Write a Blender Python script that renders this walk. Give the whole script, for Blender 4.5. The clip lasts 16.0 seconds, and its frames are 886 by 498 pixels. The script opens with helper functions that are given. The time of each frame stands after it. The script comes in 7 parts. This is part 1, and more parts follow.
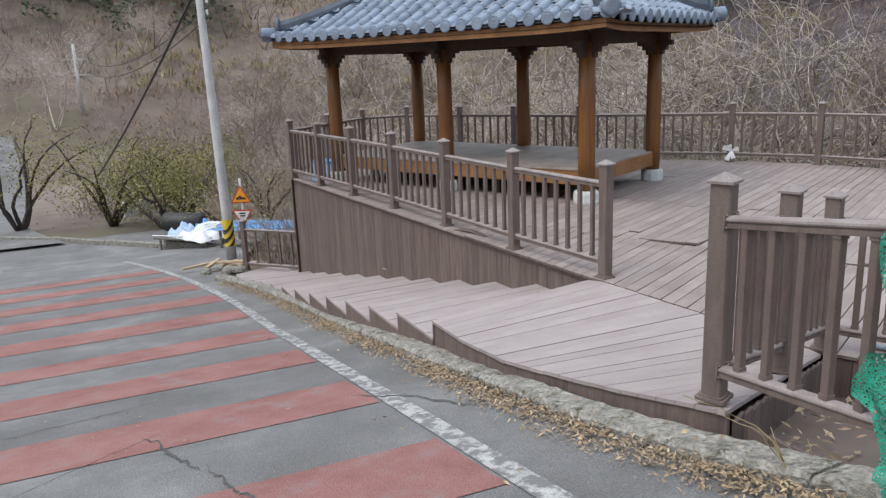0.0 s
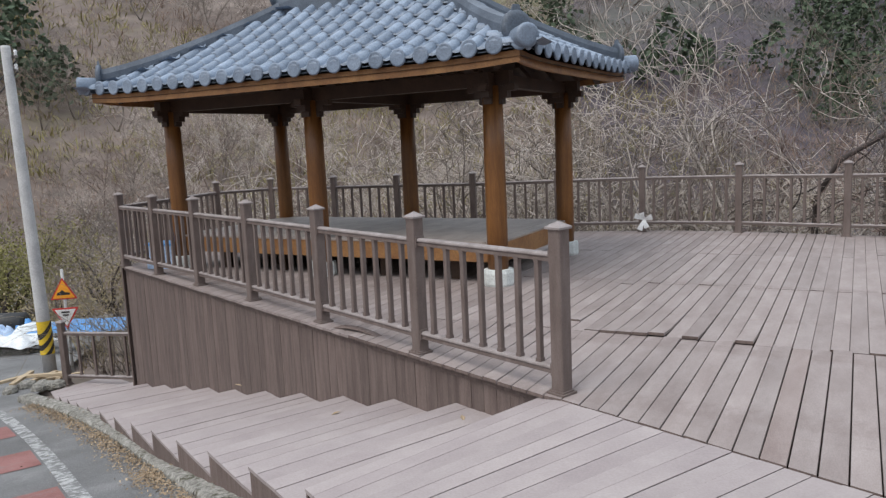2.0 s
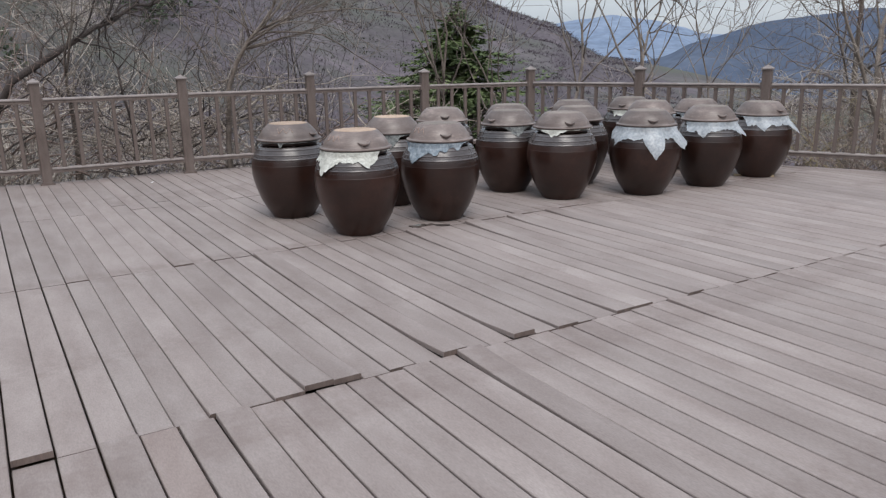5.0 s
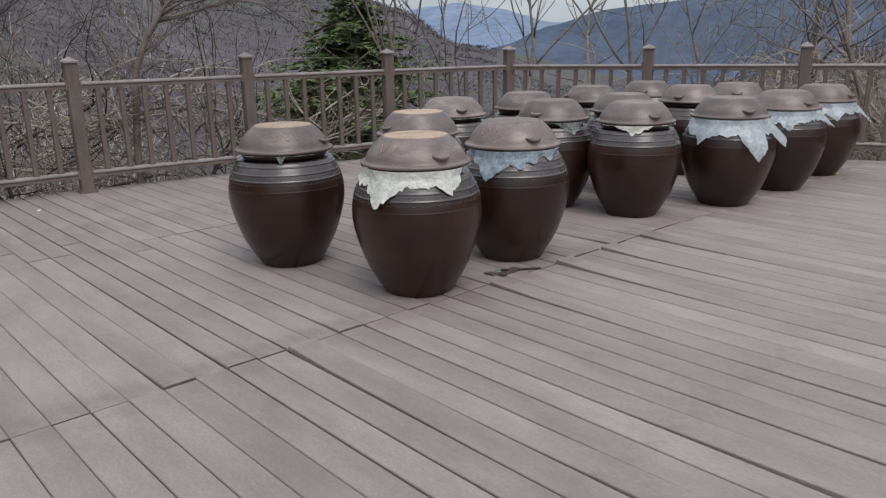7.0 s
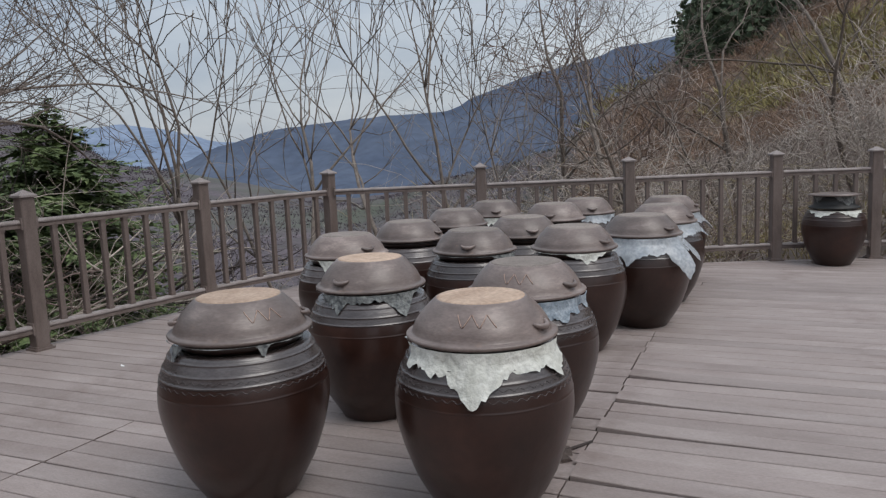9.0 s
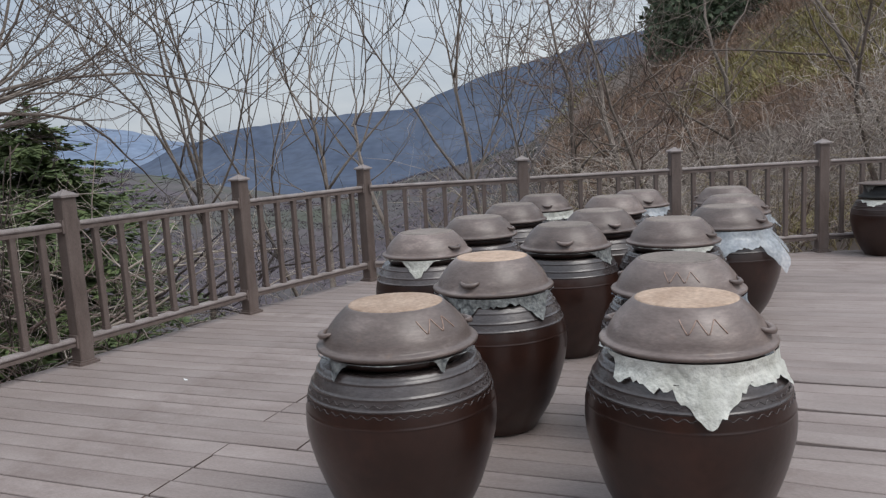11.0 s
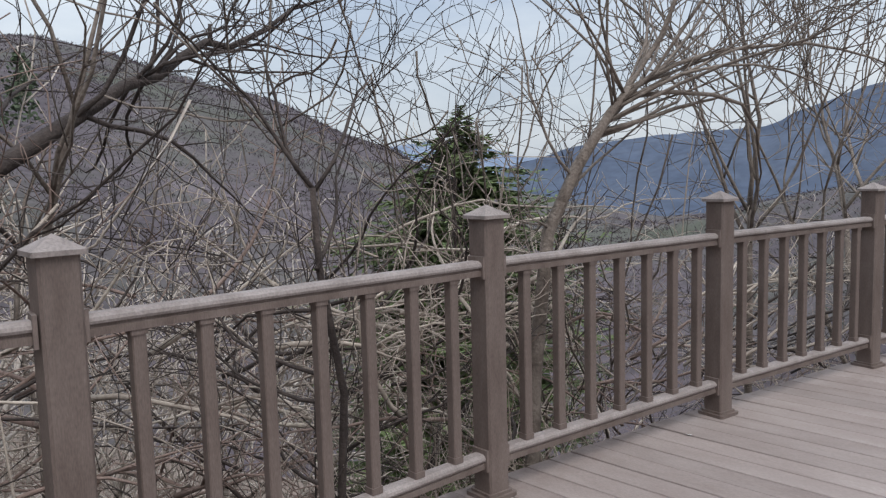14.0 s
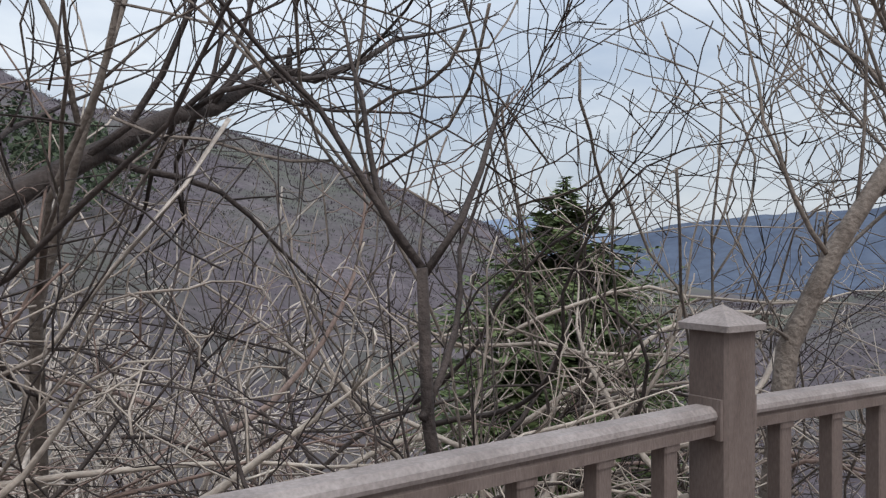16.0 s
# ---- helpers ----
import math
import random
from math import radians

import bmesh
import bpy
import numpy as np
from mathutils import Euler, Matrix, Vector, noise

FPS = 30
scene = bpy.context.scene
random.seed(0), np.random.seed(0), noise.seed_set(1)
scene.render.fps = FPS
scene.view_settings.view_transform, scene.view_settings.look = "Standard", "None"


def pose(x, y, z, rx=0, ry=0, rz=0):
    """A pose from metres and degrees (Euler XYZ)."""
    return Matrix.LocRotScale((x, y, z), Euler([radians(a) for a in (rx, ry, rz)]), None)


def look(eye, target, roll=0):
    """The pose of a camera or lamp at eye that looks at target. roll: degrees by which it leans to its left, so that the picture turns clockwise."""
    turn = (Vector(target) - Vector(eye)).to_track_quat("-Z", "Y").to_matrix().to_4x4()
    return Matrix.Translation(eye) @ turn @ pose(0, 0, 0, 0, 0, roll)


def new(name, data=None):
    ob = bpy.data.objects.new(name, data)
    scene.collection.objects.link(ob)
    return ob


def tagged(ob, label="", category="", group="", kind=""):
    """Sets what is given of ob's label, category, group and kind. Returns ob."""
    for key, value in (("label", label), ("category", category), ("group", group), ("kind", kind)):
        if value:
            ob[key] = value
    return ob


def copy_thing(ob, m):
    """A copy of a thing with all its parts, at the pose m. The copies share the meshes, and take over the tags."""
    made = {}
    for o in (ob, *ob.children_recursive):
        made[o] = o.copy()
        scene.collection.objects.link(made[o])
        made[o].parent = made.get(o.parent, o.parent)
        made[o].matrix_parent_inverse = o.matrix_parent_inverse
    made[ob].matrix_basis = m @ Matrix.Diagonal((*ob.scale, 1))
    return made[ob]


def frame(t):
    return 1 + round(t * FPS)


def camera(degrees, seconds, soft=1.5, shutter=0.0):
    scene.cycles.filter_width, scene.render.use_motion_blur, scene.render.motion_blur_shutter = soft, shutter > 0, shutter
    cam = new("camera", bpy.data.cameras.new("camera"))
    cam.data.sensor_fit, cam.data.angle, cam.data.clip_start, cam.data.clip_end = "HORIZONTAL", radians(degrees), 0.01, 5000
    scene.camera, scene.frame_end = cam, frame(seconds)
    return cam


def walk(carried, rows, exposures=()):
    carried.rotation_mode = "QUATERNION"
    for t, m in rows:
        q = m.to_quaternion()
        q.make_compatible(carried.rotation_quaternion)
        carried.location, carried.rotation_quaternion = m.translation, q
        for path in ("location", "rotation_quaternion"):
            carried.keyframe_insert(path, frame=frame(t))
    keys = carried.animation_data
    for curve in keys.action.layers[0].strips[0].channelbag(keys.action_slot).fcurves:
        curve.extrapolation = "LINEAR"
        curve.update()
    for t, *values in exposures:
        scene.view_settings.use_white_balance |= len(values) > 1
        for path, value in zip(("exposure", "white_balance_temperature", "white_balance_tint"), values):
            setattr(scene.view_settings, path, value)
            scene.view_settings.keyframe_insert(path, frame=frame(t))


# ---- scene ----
cam = camera(60.7, 16.0, soft=1.3)
PATH = [
    (0, (0.929, 0.188, 2.227), (-0.289, 1.699, 1.746), -2.3),
    (0.5, (0.502, 0.651, 2.137), (-0.68, 2.205, 1.704), -4.0),
    (1, (0.045, 1.128, 1.994), (-1.017, 2.758, 1.532), -2.7),
    (1.5, (-0.288, 1.645, 1.877), (-1.275, 3.318, 1.399), -2.9),
    (2, (-0.695, 2.202, 1.784), (-1.654, 3.935, 1.504), -2.6),
    (2.5, (-0.94, 2.839, 1.68), (-1.597, 4.711, 1.425), -3.8),
    (3, (-1.206, 3.469, 1.543), (-1.516, 5.411, 1.179), -2.4),
    (3.5, (-1.329, 4.102, 1.482), (-1.214, 6.03, 0.963), -2.3),
    (4, (-1.43, 4.689, 1.546), (-0.931, 6.541, 0.98), -1.8),
    (4.2, (-1.505, 4.9, 1.525), (-0.84, 6.72, 1.005), -1.9),
    (6.5, (-1.502, 7.836, 1.318), (-0.314, 9.348, 0.768), -0.5),
    (7, (-1.47, 8.424, 1.317), (-0.169, 9.845, 0.781), -1.0),
    (7.5, (-1.523, 9.019, 1.324), (-0.082, 10.328, 0.867), 0.1),
    (8, (-1.534, 9.529, 1.345), (0.107, 10.601, 0.949), -0.0),
    (8.5, (-1.529, 10.006, 1.383), (0.208, 10.955, 1.096), -2.1),
    (9, (-1.554, 10.421, 1.405), (0.263, 11.213, 1.138), -2.4),
    (9.5, (-1.487, 10.78, 1.381), (0.359, 11.502, 1.117), -3.7),
    (9.7, (-1.487, 10.882, 1.405), (0.372, 11.571, 1.137), -4.0),
    (12, (-1.538, 11.784, 1.352), (0.26, 12.611, 1.06), 0.3),
    (12.5, (-1.528, 12.224, 1.262), (-0.028, 13.524, 1.015), -1.1),
    (13, (-1.582, 12.719, 1.302), (-0.193, 14.136, 1.049), -1.4),
    (13.5, (-1.534, 13.232, 1.348), (-0.282, 14.77, 1.093), -1.7),
    (14, (-1.492, 13.678, 1.351), (-0.102, 15.102, 1.152), -1.5),
    (14.5, (-1.362, 14.019, 1.364), (0.145, 15.322, 1.192), -2.0),
    (15, (-1.122, 14.337, 1.387), (0.407, 15.618, 1.237), -1.6),
    (15.5, (-0.947, 14.578, 1.371), (0.566, 15.883, 1.292), -0.8),
    (16, (-0.78, 14.768, 1.348), (0.44, 16.353, 1.347), 0.0),
]
LIGHT = [(0, 0.82), (2, 0.74), (4, 0.64), (6.5, 0.46), (8, 0.32), (9.5, 0.31), (12, 0.5), (13.5, 0.62), (15, 0.7), (16, 0.62)]
walk(cam, [(t, look(eye, target, roll)) for t, eye, target, roll in PATH], LIGHT)

# ---------------------------------------------------------------- light
def sky_and_sun():
    world = bpy.data.worlds.new("overcast_sky")
    scene.world = world
    world.use_nodes = True
    nt = world.node_tree
    nt.nodes.clear()
    out = nt.nodes.new("ShaderNodeOutputWorld")
    bg = nt.nodes.new("ShaderNodeBackground")
    sky = nt.nodes.new("ShaderNodeTexSky")
    sky.sky_type = "NISHITA"
    sky.sun_disc = False
    sky.sun_elevation, sky.sun_rotation = radians(38), radians(200)
    sky.air_density, sky.dust_density = 1.2, 2.0
    tc = nt.nodes.new("ShaderNodeTexCoord")
    mp = nt.nodes.new("ShaderNodeMapping")
    mp.inputs["Scale"].default_value = (1.0, 1.0, 3.2)
    no = nt.nodes.new("ShaderNodeTexNoise")
    no.inputs["Scale"].default_value = 2.4
    no.inputs["Detail"].default_value = 6
    no.inputs["Roughness"].default_value = 0.55
    ramp = nt.nodes.new("ShaderNodeValToRGB")
    ramp.color_ramp.elements[0].position, ramp.color_ramp.elements[0].color = 0.3, (4.3, 5.1, 6.35, 1)
    ramp.color_ramp.elements[1].position, ramp.color_ramp.elements[1].color = 0.68, (7.88, 8.38, 8.9, 1)
    mix = nt.nodes.new("ShaderNodeMix")
    mix.data_type = "RGBA"
    mix.inputs["Factor"].default_value = 0.86
    # an overcast sky is brighter overhead than at the horizon
    sep = nt.nodes.new("ShaderNodeSeparateXYZ")
    grad = nt.nodes.new("ShaderNodeMapRange")
    grad.inputs["To Min"].default_value, grad.inputs["To Max"].default_value = 0.6, 1.3
    dim = nt.nodes.new("ShaderNodeMix")
    dim.data_type, dim.blend_type = "RGBA", "MULTIPLY"
    dim.inputs["Factor"].default_value = 1.0
    nt.links.new(tc.outputs["Generated"], sep.inputs["Vector"])
    nt.links.new(sep.outputs["Z"], grad.inputs["Value"])
    nt.links.new(tc.outputs["Generated"], mp.inputs["Vector"])
    nt.links.new(mp.outputs["Vector"], no.inputs["Vector"])
    nt.links.new(no.outputs["Fac"], ramp.inputs["Fac"])
    nt.links.new(sky.outputs["Color"], mix.inputs["A"])
    nt.links.new(ramp.outputs["Color"], mix.inputs["B"])
    nt.links.new(mix.outputs["Result"], dim.inputs["A"])
    nt.links.new(grad.outputs["Result"], dim.inputs["B"])
    nt.links.new(dim.outputs["Result"], bg.inputs["Color"])
    bg.inputs["Strength"].default_value = 0.1
    nt.links.new(bg.outputs["Background"], out.inputs["Surface"])
    sun = bpy.data.lights.new("sun", "SUN")
    sun.energy, sun.angle, sun.color = 1.2, radians(35), (1.0, 0.96, 0.91)
    new("sun", sun).matrix_world = look((0, 0, 50), (10, 28, 0))


sky_and_sun()


# ---------------------------------------------------------------- materials
def mat(name, c1, c2, scale=6.0, rough=0.8, bump=0.15, fine=60.0, c3=None, stretch=(1, 1, 1), vary=0.0, metal=0.0, island=False, spots=None, grain=(0.8, 1.16)):
    """Two scales of noise between two or three colours, with a fine bump; vary: brightness from piece to piece."""
    m = bpy.data.materials.new(name)
    m.use_nodes = True
    nt = m.node_tree
    N, L = nt.nodes, nt.links
    bs = N["Principled BSDF"]
    bs.inputs["Roughness"].default_value = rough
    bs.inputs["Metallic"].default_value = metal
    tc = N.new("ShaderNodeTexCoord")
    mp = N.new("ShaderNodeMapping")
    mp.inputs["Scale"].default_value = stretch
    L.new(tc.outputs["Object"], mp.inputs["Vector"])
    vec = mp.outputs["Vector"]
    if vary:
        info = N.new("ShaderNodeNewGeometry" if island else "ShaderNodeObjectInfo")
        rnd = info.outputs["Random Per Island" if island else "Random"]
        mul = N.new("ShaderNodeMath")
        mul.operation = "MULTIPLY"
        mul.inputs[1].default_value = 37.0
        L.new(rnd, mul.inputs[0])
        add = N.new("ShaderNodeVectorMath")
        add.operation = "ADD"
        L.new(vec, add.inputs[0])
        L.new(mul.outputs[0], add.inputs[1])
        vec = add.outputs[0]
    big = N.new("ShaderNodeTexNoise")
    big.inputs["Scale"].default_value = scale
    big.inputs["Detail"].default_value = 5
    big.inputs["Roughness"].default_value = 0.65
    L.new(vec, big.inputs["Vector"])
    ramp = N.new("ShaderNodeValToRGB")
    ramp.color_ramp.elements[0].position, ramp.color_ramp.elements[0].color = 0.33, (*c1, 1)
    ramp.color_ramp.elements[1].position, ramp.color_ramp.elements[1].color = 0.67, (*c2, 1)
    if c3:
        e = ramp.color_ramp.elements.new(0.55)
        e.color = (*c3, 1)
    L.new(big.outputs["Fac"], ramp.inputs["Fac"])
    col = ramp.outputs["Color"]
    tiny = N.new("ShaderNodeTexNoise")
    tiny.inputs["Scale"].default_value = fine
    tiny.inputs["Detail"].default_value = 4
    L.new(vec, tiny.inputs["Vector"])
    gr = N.new("ShaderNodeMapRange")
    gr.inputs["From Min"].default_value, gr.inputs["From Max"].default_value = 0.3, 0.7
    gr.inputs["To Min"].default_value, gr.inputs["To Max"].default_value = grain
    L.new(tiny.outputs["Fac"], gr.inputs["Value"])
    mx = N.new("ShaderNodeMix")
    mx.data_type, mx.blend_type = "RGBA", "MULTIPLY"
    mx.inputs["Factor"].default_value = 1.0
    L.new(col, mx.inputs["A"])
    L.new(gr.outputs["Result"], mx.inputs["B"])
    col = mx.outputs["Result"]
    if vary:
        vr = N.new("ShaderNodeMapRange")
        vr.inputs["To Min"].default_value, vr.inputs["To Max"].default_value = 1 - vary, 1 + vary
        L.new(rnd, vr.inputs["Value"])
        m2 = N.new("ShaderNodeMix")
        m2.data_type, m2.blend_type = "RGBA", "MULTIPLY"
        m2.inputs["Factor"].default_value = 1.0
        L.new(col, m2.inputs["A"])
        L.new(vr.outputs["Result"], m2.inputs["B"])
        col = m2.outputs["Result"]
    if spots:
        sc, lo, hi, colour = spots
        sp = N.new("ShaderNodeTexNoise")
        sp.inputs["Scale"].default_value = sc
        sp.inputs["Detail"].default_value = 6
        sp.inputs["Roughness"].default_value = 0.7
        L.new(tc.outputs["Object"], sp.inputs["Vector"])
        sr = N.new("ShaderNodeMapRange")
        sr.inputs["From Min"].default_value, sr.inputs["From Max"].default_value = lo, hi
        L.new(sp.outputs["Fac"], sr.inputs["Value"])
        m3 = N.new("ShaderNodeMix")
        m3.data_type = "RGBA"
        L.new(sr.outputs["Result"], m3.inputs["Factor"])
        L.new(col, m3.inputs["A"])
        m3.inputs["B"].default_value = (*colour, 1)
        col = m3.outputs["Result"]
    L.new(col, bs.inputs["Base Color"])
    if bump:
        bp = N.new("ShaderNodeBump")
        bp.inputs["Strength"].default_value = bump
        bp.inputs["Distance"].default_value = 0.02
        L.new(tiny.outputs["Fac"], bp.inputs["Height"])
        L.new(bp.outputs["Normal"], bs.inputs["Normal"])
    return m


M_DECK = mat("weathered_composite_board", (0.235, 0.19, 0.176), (0.325, 0.275, 0.258), 1.6, 0.7, 0.12, 70, c3=(0.29, 0.242, 0.226), stretch=(2.6, 0.8, 2), vary=0.1, grain=(0.88, 1.1), spots=(1.1, 0.54, 0.74, (0.165, 0.122, 0.11)))
M_DECK_REST = mat("weathered_composite_board_far", (0.235, 0.19, 0.176), (0.325, 0.275, 0.258), 1.6, 0.7, 0.12, 70, c3=(0.29, 0.242, 0.226), stretch=(2.6, 0.8, 2), vary=0.1, grain=(0.88, 1.1), island=True, spots=(1.1, 0.54, 0.74, (0.165, 0.122, 0.11)))
M_DECKRED = mat("reddish_composite_board", (0.22, 0.168, 0.152), (0.3, 0.243, 0.224), 1.6, 0.7, 0.12, 70, stretch=(2.6, 0.8, 2), grain=(0.88, 1.1))
M_STEP = mat("weathered_step_board", (0.29, 0.245, 0.24), (0.36, 0.312, 0.3), 1.4, 0.68, 0.1, 70, vary=0.035, grain=(0.93, 1.06))
M_SKIRT = mat("dark_brown_skirt_board", (0.105, 0.075, 0.066), (0.17, 0.128, 0.113), 3.0, 0.75, 0.15, 70, vary=0.14, stretch=(6, 6, 0.6))
M_RAIL = mat("brown_composite_rail", (0.116, 0.086, 0.075), (0.182, 0.143, 0.128), 5.0, 0.55, 0.1, 120, stretch=(2, 2, 0.5), spots=(7.0, 0.66, 0.8, (0.13, 0.135, 0.09)))
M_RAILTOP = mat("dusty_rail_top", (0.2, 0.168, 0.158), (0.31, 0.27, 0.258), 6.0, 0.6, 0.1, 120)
M_METAL = mat("dull_bolt_metal", (0.2, 0.18, 0.16), (0.3, 0.27, 0.24), 30, 0.45, 0.1, 200, metal=0.8)
M_ASPHALT = mat("worn_grey_asphalt", (0.14, 0.138, 0.136), (0.25, 0.247, 0.243), 0.8, 0.9, 0.9, 90, c3=(0.19, 0.188, 0.187), grain=(0.72, 1.24), spots=(45, 0.6, 0.7, (0.3, 0.3, 0.295)))
M_RED = mat("faded_red_road_paint", (0.235, 0.1, 0.09), (0.34, 0.165, 0.15), 1.6, 0.85, 0.8, 90, grain=(0.76, 1.2), spots=(3.2, 0.54, 0.7, (0.25, 0.185, 0.175)))
M_WHITE = mat("worn_white_road_paint", (0.38, 0.38, 0.38), (0.54, 0.54, 0.53), 7, 0.85, 0.8, 90, grain=(0.75, 1.15), spots=(10, 0.44, 0.54, (0.19, 0.19, 0.187)))
M_KERB = mat("mossy_kerb_concrete", (0.19, 0.18, 0.155), (0.42, 0.4, 0.365), 11, 0.95, 1.6, 34, c3=(0.31, 0.295, 0.262), grain=(0.6, 1.25), spots=(9, 0.55, 0.64, (0.075, 0.07, 0.042)))
M_SOIL = mat("dry_hillside", (0.112, 0.084, 0.07), (0.225, 0.182, 0.155), 0.07, 0.95, 0.8, 0.9, c3=(0.165, 0.13, 0.11), spots=(0.028, 0.54, 0.68, (0.14, 0.128, 0.072)))
# mauve of the wooded slope, with its distance haze mixed into the colour
M_HILL = mat("mauve_haze_forest_floor", (0.06, 0.048, 0.058), (0.125, 0.103, 0.114), 0.03, 0.95, 0.6, 0.8, c3=(0.088, 0.071, 0.082), grain=(0.65, 1.3), spots=(0.016, 0.46, 0.66, (0.07, 0.076, 0.056)))
M_JAR = mat("dark_brown_onggi_glaze", (0.017, 0.0068, 0.0046), (0.044, 0.0175, 0.0118), 2.2, 0.36, 0.04, 30, c3=(0.029, 0.0115, 0.0078), vary=0.15, grain=(0.9, 1.1), spots=(9, 0.73, 0.8, (0.13, 0.11, 0.1)))
# the brown glaze made greyer, to carry the sky's reflection on the shoulders
M_JARTOP = mat("painted_sky_sheen_glaze", (0.042, 0.031, 0.029), (0.1, 0.086, 0.086), 5, 0.26, 0.08, 60, c3=(0.066, 0.053, 0.052), stretch=(1, 1, 3), vary=0.3)
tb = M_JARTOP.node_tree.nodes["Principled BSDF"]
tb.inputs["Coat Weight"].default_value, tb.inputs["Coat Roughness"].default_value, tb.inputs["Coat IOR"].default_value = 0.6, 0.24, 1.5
jb = M_JAR.node_tree.nodes["Principled BSDF"]
jb.inputs["Coat Weight"].default_value, jb.inputs["Coat Roughness"].default_value = 0.3, 0.12
M_JAR.node_tree.nodes["Principled BSDF"].inputs["Specular IOR Level"].default_value = 0.4
M_LID = mat("matt_clay_lid", (0.12, 0.09, 0.08), (0.265, 0.212, 0.192), 4, 0.36, 0.06, 50, c3=(0.18, 0.14, 0.126), stretch=(1, 1, 3), vary=0.2, grain=(0.86, 1.1), spots=(6, 0.6, 0.78, (0.24, 0.16, 0.12)))
M_LIDTOP = mat("ochre_lid_top", (0.36, 0.25, 0.18), (0.5, 0.37, 0.28), 8, 0.75, 0.15, 60, vary=0.12)
M_MARK = mat("pale_chalky_mark", (0.3, 0.2, 0.16), (0.42, 0.3, 0.25), 30, 0.8, 0.1, 60)
M_LIDGREY = mat("grey_lid_top", (0.17, 0.14, 0.12), (0.25, 0.21, 0.185), 8, 0.7, 0.15, 60, vary=0.2)
M_POST = mat("varnished_brown_log", (0.12, 0.046, 0.011), (0.23, 0.095, 0.022), 3, 0.45, 0.15, 40, stretch=(4, 4, 0.35), spots=(2.4, 0.62, 0.8, (0.06, 0.028, 0.012)))
# brown wood darkened in its colour for the shadow under the eaves
M_BEAM = mat("shade_darkened_beam", (0.032, 0.016, 0.009), (0.06, 0.031, 0.016), 3, 0.6, 0.15, 40)
M_FASCIA = mat("orange_brown_wood", (0.20, 0.088, 0.03), (0.31, 0.155, 0.055), 3, 0.55, 0.15, 40)
M_PLAT = mat("grey_platform_board", (0.25, 0.21, 0.185), (0.36, 0.31, 0.275), 2.5, 0.5, 0.1, 60, vary=0.1)
M_TILE = mat("blue_grey_roof_tile", (0.135, 0.175, 0.235), (0.25, 0.305, 0.385), 3, 0.5, 0.15, 50, vary=0.16, spots=(5, 0.62, 0.78, (0.28, 0.32, 0.37)))
M_TILEDARK = mat("dark_roof_ridge", (0.06, 0.075, 0.1), (0.11, 0.135, 0.17), 3, 0.55, 0.2, 50)
M_STONE = mat("pale_plinth_stone", (0.5, 0.52, 0.5), (0.66, 0.68, 0.66), 8, 0.85, 0.2, 60)


